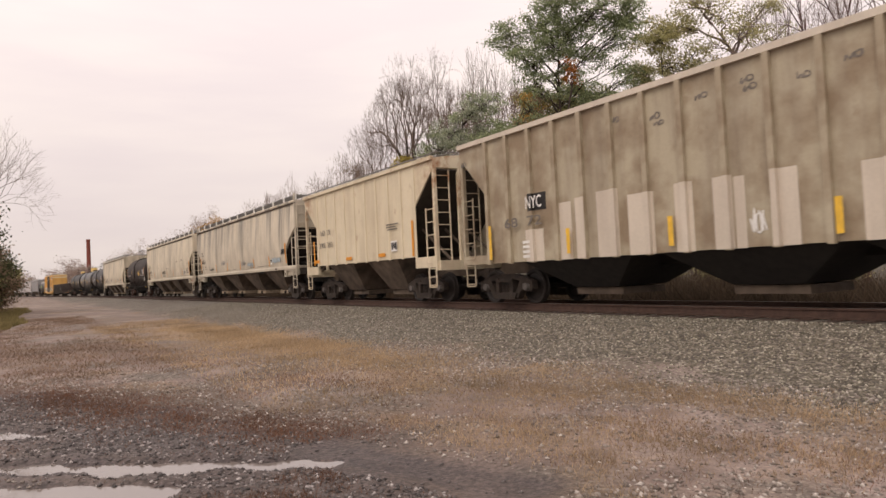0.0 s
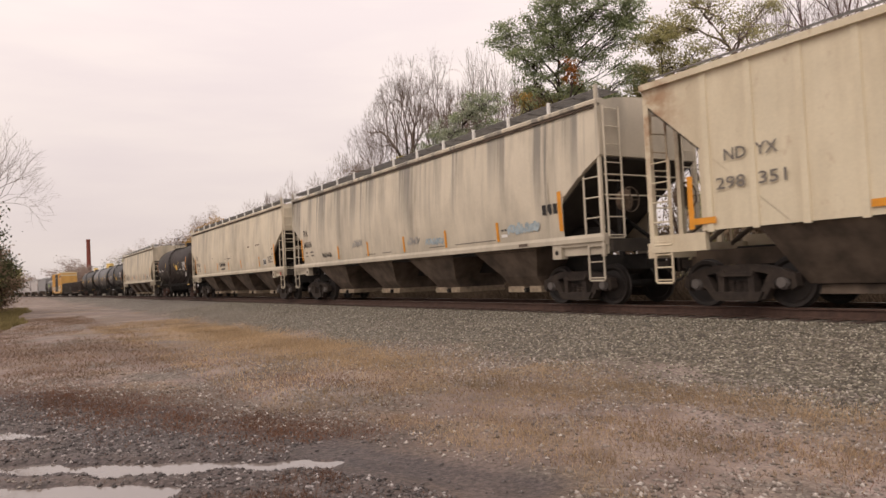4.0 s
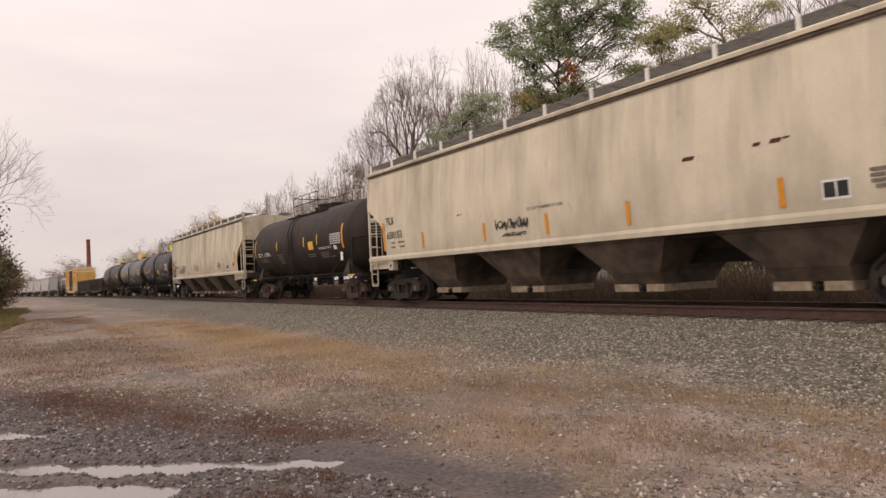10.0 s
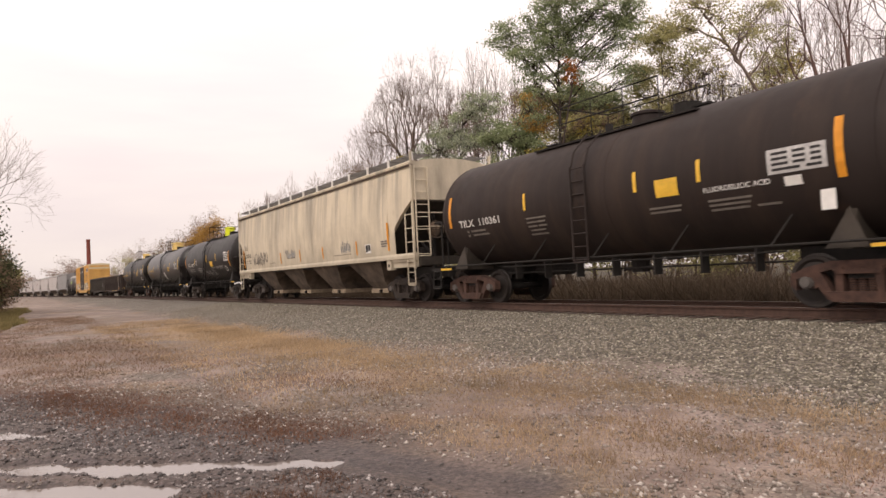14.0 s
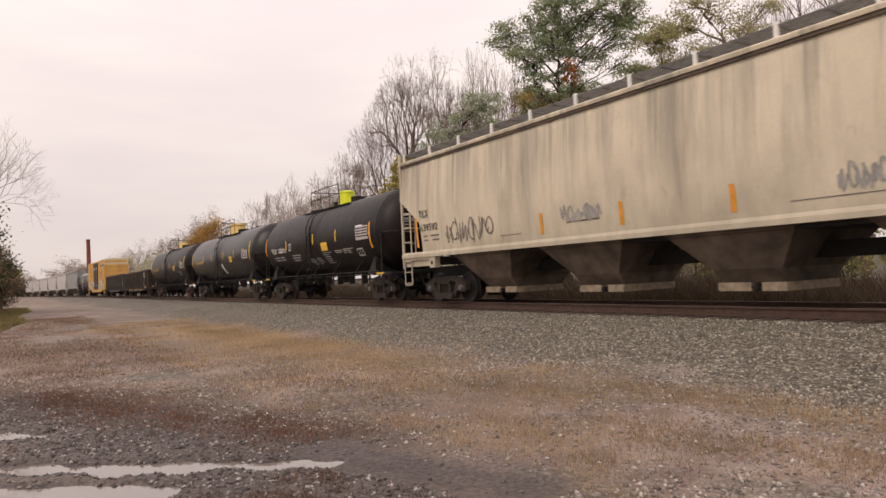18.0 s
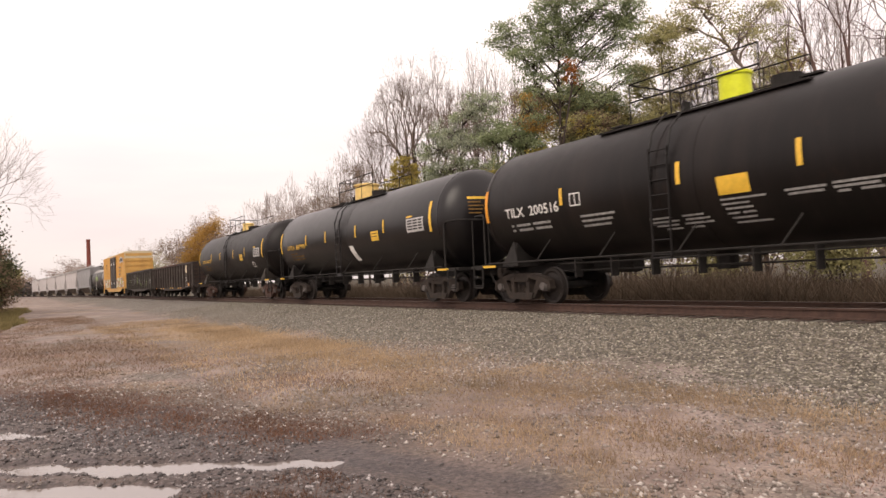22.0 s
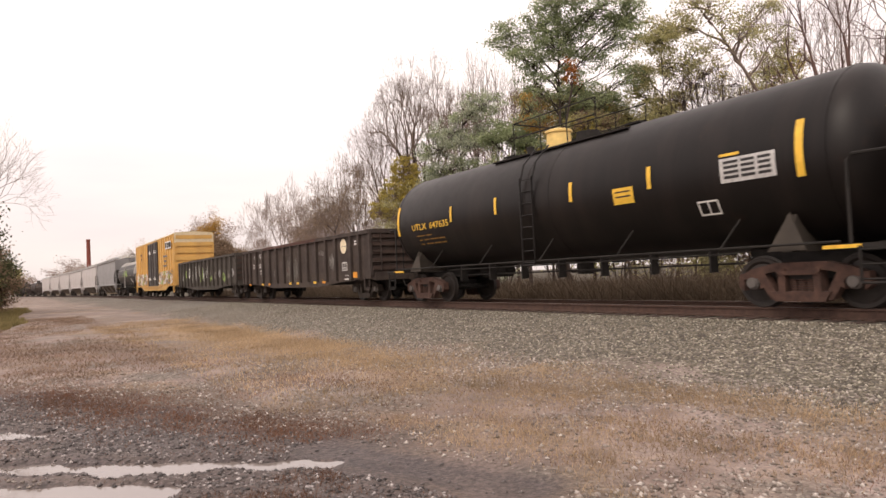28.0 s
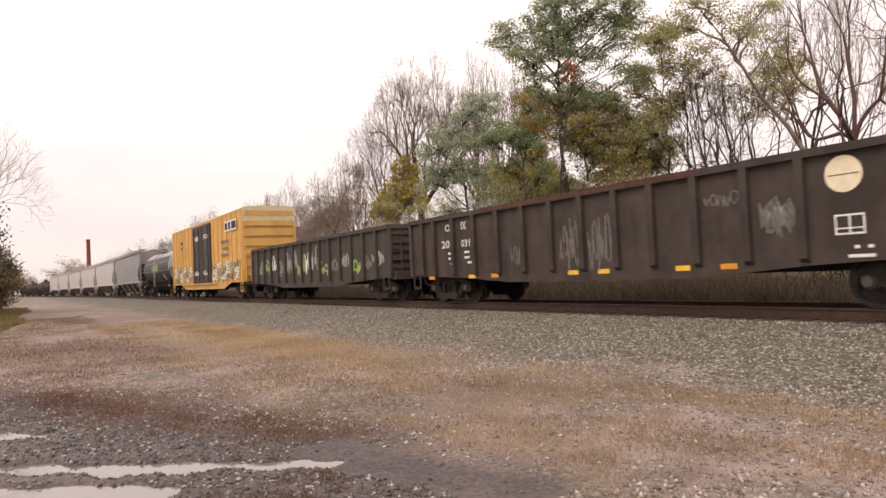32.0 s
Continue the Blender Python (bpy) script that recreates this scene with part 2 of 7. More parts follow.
BARK_RED = plain("reddish_bark", (0.11, 0.062, 0.052), 0.9, 0.35, scale=3.0)
# Far trees only; the haze of distance lightens the bark colour itself.
BARK_PALE = plain("pale_twigs", (0.30, 0.235, 0.205), 0.9, 0.3, scale=3.0)
DRY_GRASS = leaf_material("dry_grass_blades", (0.29, 0.205, 0.12), (0.56, 0.42, 0.27), through=0.25)
OCHRE_GRASS = leaf_material("ochre_grass_blades", (0.23, 0.16, 0.10), (0.47, 0.345, 0.225), through=0.25)
DUN_GRASS = leaf_material("dun_weed_blades", (0.15, 0.095, 0.066), (0.32, 0.225, 0.16), through=0.2)
RED_GRASS = leaf_material("russet_weed_blades", (0.10, 0.052, 0.036), (0.25, 0.135, 0.085))
GREEN_GRASS = leaf_material("verge_grass_blades", (0.12, 0.11, 0.045), (0.30, 0.235, 0.11))


def stone_material(name, tones, rough):
    """Loose stones: most of them dull, a few pale."""
    m, nt, b = material(name, rough)
    geo = nt.nodes.new("ShaderNodeNewGeometry")
    r = nt.nodes.new("ShaderNodeValToRGB")
    r.color_ramp.elements[0].position, r.color_ramp.elements[0].color = 0.0, rgb(tones[0])
    r.color_ramp.elements[1].position, r.color_ramp.elements[1].color = 1.0, rgb(tones[2])
    e = r.color_ramp.elements.new(0.72)
    e.color = rgb(tones[1])
    nt.links.new(geo.outputs["Random Per Island"], r.inputs[0])
    grain = ramped(nt, noise_of(nt, 60.0, 4.0), 0.3, 0.7, 0.75, 1.2)
    nt.links.new(mixed(nt, 1.0, r.outputs[0], grain, "MULTIPLY"), b.inputs["Base Color"])
    return m


STONE = stone_material("ballast_stone", ((0.085, 0.075, 0.056), (0.225, 0.20, 0.155), (0.50, 0.465, 0.385)), 0.85)
WET_PEBBLE = stone_material("wet_pebble", ((0.03, 0.025, 0.024), (0.13, 0.112, 0.108), (0.44, 0.40, 0.385)), 0.5)
PEBBLE = stone_material("gravel_pebble", ((0.12, 0.096, 0.082), (0.29, 0.25, 0.22), (0.54, 0.49, 0.45)), 0.85)


# ---- mesh helpers ----
class Shape:
    """Collects vertices and faces of one mesh."""

    def __init__(self):
        self.v, self.f = [], []

    def add(self, verts, faces):
        n = len(self.v)
        self.v += [tuple(p) for p in verts]
        self.f += [tuple(i + n for i in f) for f in faces]
        return self

    def box(self, x0, x1, y0, y1, z0, z1):
        v = [(x, y, z) for x in (x0, x1) for y in (y0, y1) for z in (z0, z1)]
        return self.add(v, [(0, 1, 3, 2), (4, 6, 7, 5), (0, 4, 5, 1), (2, 3, 7, 6), (0, 2, 6, 4), (1, 5, 7, 3)])

    def plate(self, poly, y0, y1):
        """A polygon of (x, z) points with thickness from y0 to y1."""
        n = len(poly)
        v = [(x, y0, z) for x, z in poly] + [(x, y1, z) for x, z in poly]
        f = [tuple(range(n)), tuple(range(2 * n - 1, n - 1, -1))]
        return self.add(v, f + [(i, i + n, (i + 1) % n + n, (i + 1) % n) for i in range(n)])

    def prism_x(self, poly, x0, x1):
        """A polygon of (y, z) points drawn out from x0 to x1."""
        n = len(poly)
        v = [(x0, y, z) for y, z in poly] + [(x1, y, z) for y, z in poly]
        f = [tuple(range(n)), tuple(range(2 * n - 1, n - 1, -1))]
        return self.add(v, f + [(i, i + n, (i + 1) % n + n, (i + 1) % n) for i in range(n)])

    def tube(self, a, b, r, n=6, r2=None):
        a, b = Vector(a), Vector(b)
        d = (b - a).normalized()
        s = d.orthogonal().normalized()
        t = d.cross(s)
        r2 = r if r2 is None else r2
        ring = [s * math.cos(k * math.tau / n) + t * math.sin(k * math.tau / n) for k in range(n)]
        v = [a + q * r for q in ring] + [b + q * r2 for q in ring]
        f = [(i, (i + 1) % n, (i + 1) % n + n, i + n) for i in range(n)]
        return self.add(v, f + [tuple(range(n - 1, -1, -1)), tuple(range(n, 2 * n))])

    def pipe(self, pts, r, n=5):
        for a, b in zip(pts, pts[1:]):
            self.tube(a, b, r, n)
        return self

    def path(self, pts, r, n=5):
        """One unbroken tube through the points."""
        pts = [Vector(p) for p in pts]
        rows, side = [], None
        for i, p in enumerate(pts):
            d = (pts[min(i + 1, len(pts) - 1)] - pts[max(i - 1, 0)]).normalized()
            side = d.orthogonal().normalized() if side is None else (side - d * side.dot(d)).normalized()
            t = d.cross(side)
            rows.append([p + (side * math.cos(k * math.tau / n) + t * math.sin(k * math.tau / n)) * r for k in range(n)])
        return self.rings(rows)

    def rings(self, rows, closed=True, caps=True):
        """Joins rings of equally many points into a skin."""
        k, v, f = len(rows[0]), [p for r in rows for p in r], []
        for i in range(len(rows) - 1):
            for j in range(k if closed else k - 1):
                a, b = i * k + j, i * k + (j + 1) % k
                f.append((a, b, b + k, a + k))
        if caps:
            f += [tuple(range(k - 1, -1, -1)), tuple(range((len(rows) - 1) * k, len(rows) * k))]
        return self.add(v, f)

    def mesh(self, name, mat, smooth=0.0):
        me = bpy.data.meshes.new(name)
        me.from_pydata(self.v, [], self.f)
        bm = bmesh.new()
        bm.from_mesh(me)
        bmesh.ops.recalc_face_normals(bm, faces=bm.faces)
        bm.to_mesh(me)
        bm.free()
        me.materials.append(mat)
        if smooth:
            me.shade_smooth()
            me.set_sharp_from_angle(angle=radians(smooth))
        return me


def part(name, shape, mat, parent, label="", at=None, smooth=0.0):
    """One mesh object under a thing or a part. shape: a Shape or a ready mesh."""
    me = shape if isinstance(shape, bpy.types.Mesh) else shape.mesh(name, mat, smooth)
    ob = new(name, me)
    ob.parent = parent
    if at is not None:
        ob.matrix_local = at
    return tagged(ob, label) if label else ob


SHARED = {}


def shared(key, build, mat, smooth=0.0):
    key = (key, mat.name)
    if key not in SHARED:
        SHARED[key] = build().mesh(key[0], mat, smooth)
    return SHARED[key]


def text_shape(words, size, wide=1.0):
    """Flat letters as (x, z) triangles, from the built-in font; the left lower corner is at 0, 0."""
    key = ("letters", words)
    if key not in SHARED:
        cu = bpy.data.curves.new("letters", "FONT")
        cu.body, cu.size, cu.resolution_u, cu.offset = words, 1.0, 2, 0.012
        ob = bpy.data.objects.new("letters", cu)
        scene.collection.objects.link(ob)
        bpy.context.view_layer.update()
        me = bpy.data.meshes.new_from_object(ob.evaluated_get(bpy.context.evaluated_depsgraph_get()))
        bpy.data.objects.remove(ob)
        co = [(p.co.x, p.co.y) for p in me.vertices]
        SHARED[key] = (co, [tuple(q.vertices) for q in me.polygons])
        bpy.data.meshes.remove(me)
    co, faces = SHARED[key]
    return [(x * size * wide, y * size) for x, y in co], faces


def lettering(name, words, x, z, size, surface, mat, parent, length=None, label=""):
    """Letters laid on a car's near side, surface(z) giving its y; length: their whole width."""
    co, faces = text_shape(words, size)
    span = max(p[0] for p in co)
    k = 1.0 if length is None else length / span
    s = Shape()
    s.add([(x + a * k, surface(z + c) - 0.007, z + c) for a, c in co], faces)
    return part(name, s, mat, parent, label)


def bars(name, x, z, widths, surface, mat, parent, h=0.05, gap=0.085):
    """Rows of small writing as plain bars: each row a list of (start, end)."""
    for i, row in enumerate(widths):
        zz = z - i * gap
        for a, b in row:
            s = Shape().add([(x + a, surface(zz) - 0.006, zz), (x + b, surface(zz) - 0.006, zz),
                             (x + b, surface(zz + h) - 0.006, zz + h), (x + a, surface(zz + h) - 0.006, zz + h)], [(0, 1, 2, 3)])
            part(name.rstrip("s"), s, mat, parent)


def panel(name, x0, x1, z0, z1, surface, mat, parent, label="", off=0.006, n=4, slant=0.0):
    """A thin sheet that follows the near side."""
    zs = [z0 + (z1 - z0) * i / n for i in range(n + 1)]
    rows = [[(x + slant * i / n, surface(z) - off, z) for x in (x0, x1)] for i, z in enumerate(zs)]
    s = Shape()
    s.rings(rows, closed=False, caps=False)
    return part(name, s, mat, parent, label)


def scribble(name, x, z, w, h, surface, mat, parent, seed, strokes=9, thick=0.035, label=""):
    """A spray-painted tag: a row of abstract looping and hooked strokes as ribbons on the near side."""
    rnd = random.Random(seed)
    s, order = Shape(), 0
    cell = w / strokes
    for k in range(strokes):
        high = rnd.uniform(0.7, 1.0)
        if k % 3 == 1:
            turn, way = rnd.uniform(0, math.tau), rnd.choice((-1, 1))
            base = [(x + cell * (k + 0.5 + rnd.uniform(0.3, 0.8) * math.cos(turn + way * i * 1.4)), z + h * (0.5 + 0.5 * high * rnd.uniform(0.5, 1.0) * math.sin(turn + way * i * 1.4))) for i in range(7)]
        else:
            n = rnd.randrange(6, 9)
            base = [(x + cell * (k - 0.2 + 1.4 * i / n + rnd.uniform(-0.35, 0.35)), z + h * high * (rnd.uniform(0, 0.35) if i % 2 else rnd.uniform(0.55, 1.0))) for i in range(n)]
        knots = [base[0]] + base + [base[-1]]
        pts = []
        for i in range(1, len(knots) - 2):
            p = knots[i - 1:i + 3]
            for u in (0, 0.25, 0.5, 0.75):
                c = (-0.5 * u + u * u - 0.5 * u ** 3, 1 - 2.5 * u * u + 1.5 * u ** 3, 0.5 * u + 2 * u * u - 1.5 * u ** 3, -0.5 * u * u + 0.5 * u ** 3)
                pts.append((sum(c[j] * p[j][0] for j in range(4)), sum(c[j] * p[j][1] for j in range(4))))
        rows, last = [], len(pts) - 1
        for i, (a, c) in enumerate(pts):
            q, r = pts[max(i - 1, 0)], pts[min(i + 1, last)]
            dx, dz = r[0] - q[0], r[1] - q[1]
            L = math.hypot(dx, dz) or 1.0
            t = thick * rnd.uniform(0.7, 1.15)
            nx, nz = -dz / L * t / 2, dx / L * t / 2
            order += 1
            off = 0.007 + 0.00004 * order
            rows.append([(a + nx, surface(c + nz) - off, c + nz), (a - nx, surface(c - nz) - off, c - nz)])
        s.rings(rows, closed=False, caps=False)
    return part(name, s, mat, parent, label)


# ---- running gear ----
WHEEL_R = 0.457
AXLES = []


def wheel_shape():
    prof = [(0.0, 0.10), (0.09, 0.12), (0.10, 0.05), (0.34, 0.02), (0.385, 0.055), (0.45, 0.058), (0.455, 0.05)]
    inner = [(0.455, -0.03), (0.487, -0.045), (0.487, -0.072), (0.40, -0.075), (0.36, -0.03), (0.12, -0.01), (0.10, -0.09), (0.0, -0.09)]
    s, n = Shape(), 22
    s.rings([[(max(r, 0.002) * math.cos(k * math.tau / n), y, max(r, 0.002) * math.sin(k * math.tau / n)) for k in range(n)]
             for r, y in prof + inner])
    return s


def axle_shape():
    return Shape().tube((0, -1.02, 0), (0, 1.02, 0), 0.085, 12)


def frame_shape():
    """Cast truck side frame: arched top member, two windows, a deep spring basket and pedestal jaws."""
    s, a, b = Shape(), -0.10, 0.09
    s.plate([(-1.14, 0.58), (-0.90, 0.70), (-0.45, 0.80), (0.45, 0.80), (0.90, 0.70), (1.14, 0.58), (1.14, 0.48), (0.90, 0.56), (0.45, 0.655),
             (-0.45, 0.655), (-0.90, 0.56), (-1.14, 0.48)], a, b)
    s.plate([(-0.54, 0.30), (-0.44, 0.13), (0.44, 0.13), (0.54, 0.30)], a - 0.05, b + 0.03)
    s.plate([(-0.40, 0.66), (0.40, 0.66), (0.34, 0.585), (-0.34, 0.585)], a - 0.06, a)
    for q in (-1, 1):
        s.plate([(q * 0.64, 0.62), (q * 0.80, 0.56), (q * 0.54, 0.16), (q * 0.38, 0.16)][::q], a, b)
        s.plate([(q * 0.24, 0.70), (q * 0.37, 0.70), (q * 0.38, 0.20), (q * 0.26, 0.20)][::q], a - 0.03, b + 0.02)
        s.plate([(q * 0.68, 0.64), (q * 1.13, 0.62), (q * 1.16, 0.40), (q * 1.06, 0.32), (q * 1.05, 0.54), (q * 0.74, 0.54), (q * 0.74, 0.34), (q * 0.66, 0.40)][::q], a, b)
    return s


def cap_shape():
    s, n = Shape(), 12
    s.rings([[(r * math.cos(k * math.tau / n), y, r * math.sin(k * math.tau / n)) for k in range(n)]
             for r, y in ((0.125, 0.10), (0.125, -0.02), (0.10, -0.03), (0.098, -0.075), (0.085, -0.082), (0.03, -0.083))])
    return s


def spring_shape():
    s = Shape()
    for x in (-0.15, 0.0, 0.15):
        for i in range(7):
            s.tube((x, 0, 0.26 + i * 0.038), (x, 0, 0.285 + i * 0.038), 0.072, 8)
    return s


def bolster_shape():
    s = Shape().box(-0.21, 0.21, -1.06, 1.06, 0.50, 0.66)
    s.tube((0, 0, 0.6), (0, 0, 0.80), 0.22, 12)
    return s


def trucks(car, offset, mat=TRUCK, turning=True, cap_mat=CAP):
    for xt in (-offset, offset):
        t = part("truck", shared("truck", bolster_shape, DARK), None, car, "rusty cast-steel bogie bolster", pose(xt, 0, 0))
        for q in (-1, 1):
            part("side_frame", shared("side_frame", frame_shape, mat), None, t, at=pose(0, q * 1.0, 0))
            part("spring", shared("spring", spring_shape, mat), None, t, at=pose(0, q * 1.0, 0))
            for p in (-0.889, 0.889):
                part("bearing_cap", shared("bearing_cap", cap_shape, cap_mat), None, t, at=pose(p, q * 1.06, WHEEL_R, 0, 0, 0 if q < 0 else 180))
        for p in (-0.889, 0.889):
            ax = part("axle", shared("axle", axle_shape, DARK), None, car, "steel axle with two flanged wheels", pose(xt + p, 0, WHEEL_R))
            for q in (-1, 1):
                part("wheel", shared("wheel", wheel_shape, WHEEL, 35), None, ax, at=pose(0, q * 0.75, 0, 0, 0, 180 if q < 0 else 0))
            if turning:
                AXLES.append((ax, xt + p))


def ladder(car, x, y, z0, z1, along, width, mat, n, name="ladder"):
    """A ladder standing at (x, y): along 'x' on the side, 'y' on the end. Stiles, and each rung."""
    dx, dy = (width, 0) if along == "x" else (0, width)
    s = Shape().path([(x, y, z1), (x, y, z0 + 0.03), (x + dx * 0.06, y + dy * 0.06, z0), (x + dx * 0.94, y + dy * 0.94, z0), (x + dx, y + dy, z0 + 0.03), (x + dx, y + dy, z1)], 0.024, 6)
    lad = part(name, s, mat, car)
    for i in range(n):
        z = z0 + 0.06 + (z1 - z0 - 0.12) * i / max(n - 1, 1)
        part("rung", Shape().tube((x, y, z), (x + dx, y + dy, z), 0.016, 5), mat, lad)
    return lad


def coupler(car, x, q, z=0.85):
    s = Shape().box(min(x, x + q * 0.55), max(x, x + q * 0.55), -0.08, 0.08, z - 0.09, z + 0.09)
    s.box(min(x + q * 0.45, x + q * 0.72), max(x + q * 0.45, x + q * 0.72), -0.16, 0.16, z - 0.15, z + 0.15)
    part("coupler", s, TRUCK, car)
    hose = Shape().pipe([(x + q * 0.1, -0.3, z - 0.05), (x + q * 0.3, -0.3, z - 0.3), (x + q * 0.6, -0.25, z - 0.38)], 0.025)
    part("air_hose", hose, DARK, car)


def brake_wheel(car, x, y, z, mat):
    s, n = Shape(), 16
    pts = [(x, y + 0.28 * math.cos(k * math.tau / n), z + 0.28 * math.sin(k * math.tau / n)) for k in range(n + 1)]
    s.path(pts, 0.016)
    for k in range(0, n, 4):
        s.tube((x, y, z), pts[k], 0.014, 5)
    w = part("brake_wheel", s, mat, car)
    part("gear_box", Shape().rings([[(x - 0.24 + dx, y + r * math.cos(k * math.tau / 14), z + 1.15 * r * math.sin(k * math.tau / 14)) for k in range(14)] for dx, r in ((0, 0.20), (0.12, 0.22), (0.17, 0.17), (0.20, 0.06))]), GEAR, w, "rust-brown gear housing")


def thing(name, label, category, group="", at=None):
    ob = new(name)
    ob.empty_display_size = 0.3
    if at is not None:
        ob.matrix_world = at
    return tagged(ob, label, category, group)


# ---- freight cars: x along the car (front +x), near side at -y ----
CARS = []


def profile_of(points):
    zs, ys = [p[1] for p in points], [p[0] for p in points]
    return lambda z: float(np.interp(z, zs, ys))


ROUND_SIDE = [(1.545, 1.45), (1.575, 1.8), (1.61, 2.3), (1.625, 2.9), (1.59, 3.5), (1.54, 4.1), (1.515, 4.46)]


def hopper_body(half, prof, roof, stations, steps=10):
    """Skin of a covered hopper: side profile above the slope sheets. stations: (distance from the end, lowest z)."""
    pf = profile_of(prof)
    top = prof[-1][1]
    xs = [(-half + d, zb) for d, zb in stations] + [(half - d, zb) for d, zb in stations[::-1]]
    rows = []
    for x, zb in xs:
        side = [(pf(zb + (top - zb) * i / steps), zb + (top - zb) * i / steps) for i in range(steps + 1)] + roof
        rows.append([(x, -y, z) for y, z in side] + [(x, y, z) for y, z in side[::-1]])
    return Shape().rings(rows)


def gusset(half, q, y, surf, outer, slope, z0, z1, n=8):
    """The side sheet carried on beneath the slope sheet; outer(z) and slope(z): distances from the car's end."""
    rows = []
    for i in range(n + 1):
        z = z0 + (z1 - z0) * i / n
        a, b, w = q * (half - outer(z)), q * (half - slope(z) - 0.01), surf(z)
        rows.append([(a, y * w, z), (b, y * w, z), (b, y * (w - 0.02), z), (a, y * (w - 0.02), z)])
    return Shape().rings(rows)


def grating(x0, x1, y, w, z):
    """An open walkway: long bars on cross bars."""
    s = Shape()
    for i in range(6):
        a = y - w + 2 * w * i / 5
        s.box(x0, x1, a - 0.022, a + 0.022, z, z + 0.03)
    n = int((x1 - x0) / 0.8)
    for i in range(n + 1):
        x = x0 + (x1 - x0) * i / n
        s.box(x - 0.02, x + 0.02, y - w, y + w, z - 0.02, z + 0.002)
    return s


def curved_hopper(s0, half, paint_mat, label, turning=True, frame_mat=TRUCK, bays=(-5.75, -1.85, 2.0, 5.85), off=8.2, name="covered_hopper_car"):
    car = thing(name, label, "hopper car", "freight cars of the train")
    surf = profile_of(ROUND_SIDE)
    near = lambda z: -surf(z)
    roof = [(1.44, 4.54), (1.1, 4.62), (0.6, 4.68), (0.25, 4.70)]
    part("body", hopper_body(half, ROUND_SIDE, roof, [(0, 3.32), (0.55, 3.0), (2.6, 1.48)]), paint_mat, car, smooth=40)
    cut = lambda z: float(np.interp(z, (1.48, 1.8, 2.4, 2.65, 2.85, 2.91, 3.0), (1.30, 1.30, 1.27, 1.15, 0.95, 0.58, 0.50)))
    for q in (-1, 1):
        for y in (-1, 1):
            part("end_gusset", gusset(half, q, y, surf, cut, lambda z: 0.55 + (3.0 - z) * 2.05 / 1.52, 1.48, 2.99, 14), paint_mat, car, smooth=40)
            part("end_side_sill", Shape().box(min(q * 8.0, q * half), max(q * 8.0, q * half), y * 1.50 - 0.05, y * 1.50 + 0.05, 1.36, 1.46).box(min(q * 8.3, q * half), max(q * 8.3, q * half), y * 1.47 - 0.02, y * 1.47 + 0.02, 1.16, 1.36), paint_mat, car)
        # Dark sheet under the slope: brown steel with the shade beneath it painted in.
        part("slope_sheet", Shape().plate([(q * (half - 0.03), 3.30), (q * (half - 0.55), 2.975), (q * (half - 2.58), 1.46), (q * (half - 2.58), 1.43), (q * (half - 0.55), 2.94), (q * (half - 0.03), 3.26)], -1.52, 1.52), BAY_DARK, car, "brown sloping end sheet with shade in its colour")
        part("end_sill", Shape().box(q * half - 0.12, q * half + 0.10, -1.44, 1.44, 1.20, 1.48), BAY_DARK, car, "grimy end sill")
        part("draft_sill", Shape().box(min(q * half, q * (half - 2.4)), max(q * half, q * (half - 2.4)), -0.32, 0.32, 0.80, 1.14), DARK, car)
        for y in (-0.55, 0.55):
            part("brace", Shape().tube((q * (half - 0.1), y, 1.2), (q * (half - 1.6), y, 2.2), 0.05, 6), DARK, car)
            part("end_strut", Shape().box(q * (half - 0.5) - 0.05, q * (half - 0.5) + 0.05, y - 0.05, y + 0.05, 1.1, 3.1), DARK, car)
        coupler(car, q * half, q)
        # corner posts and ladders
        for y in (-1, 1):
            x0 = q * (half - 0.06)
            ladder(car, x0 - q * 0.52, y * 1.56, 1.46, 2.92, "x", q * 0.50, paint_mat, 4)
            part("corner_post", Shape().box(x0 - 0.04, x0 + 0.04, y * 1.56 - 0.03, y * 1.56 + 0.03, 1.10, 4.88), paint_mat, car)
            ladder(car, q * (half + 0.07), y * 1.03, 1.50, 4.4, "y", y * 0.48, paint_mat, 8, "end_ladder")
            ladder(car, x0 - q * 0.48, y * 1.55, 0.58, 1.40, "x", q * 0.46, paint_mat, 3, "step")
            pad = part("jacking_pad", Shape().box(q * 8.12 - 0.15, q * 8.12 + 0.15, y * 1.47 - 0.1, y * 1.47 + 0.1, 1.10, 1.45), paint_mat, car)
            part("pad_hole", Shape().tube((q * 8.12, y * 1.57, 1.25), (q * 8.12, y * 1.575, 1.25), 0.06, 10), DARK, pad)
        part("cross_rail", Shape().tube((q * half, -1.5, 2.45), (q * half, 1.5, 2.45), 0.02, 5), paint_mat, car)
        part("cross_rail", Shape().tube((q * half, -1.5, 2.90), (q * half, 1.5, 2.90), 0.02, 5), paint_mat, car)
    brake_wheel(car, half + 0.02, -0.75, 2.35, BAY)
    part("air_tank", Shape().tube((half - 2.0, -0.5, 1.65), (half - 1.0, -0.5, 1.65), 0.2, 10), DARK, car)
    for y in (-1, 1):
        part("side_sill", Shape().prism_x([(y * 1.44, 1.44), (y * 1.60, 1.44), (y * 1.60, 1.54), (y * 1.56, 1.615), (y * 1.44, 1.615)], -half, half), paint_mat, car)
        part("roof_edge", Shape().prism_x([(y * 1.46, 4.46), (y * 1.60, 4.47), (y * 1.61, 4.54), (y * 1.55, 4.585), (y * 1.40, 4.57)], -half, half), paint_mat, car)
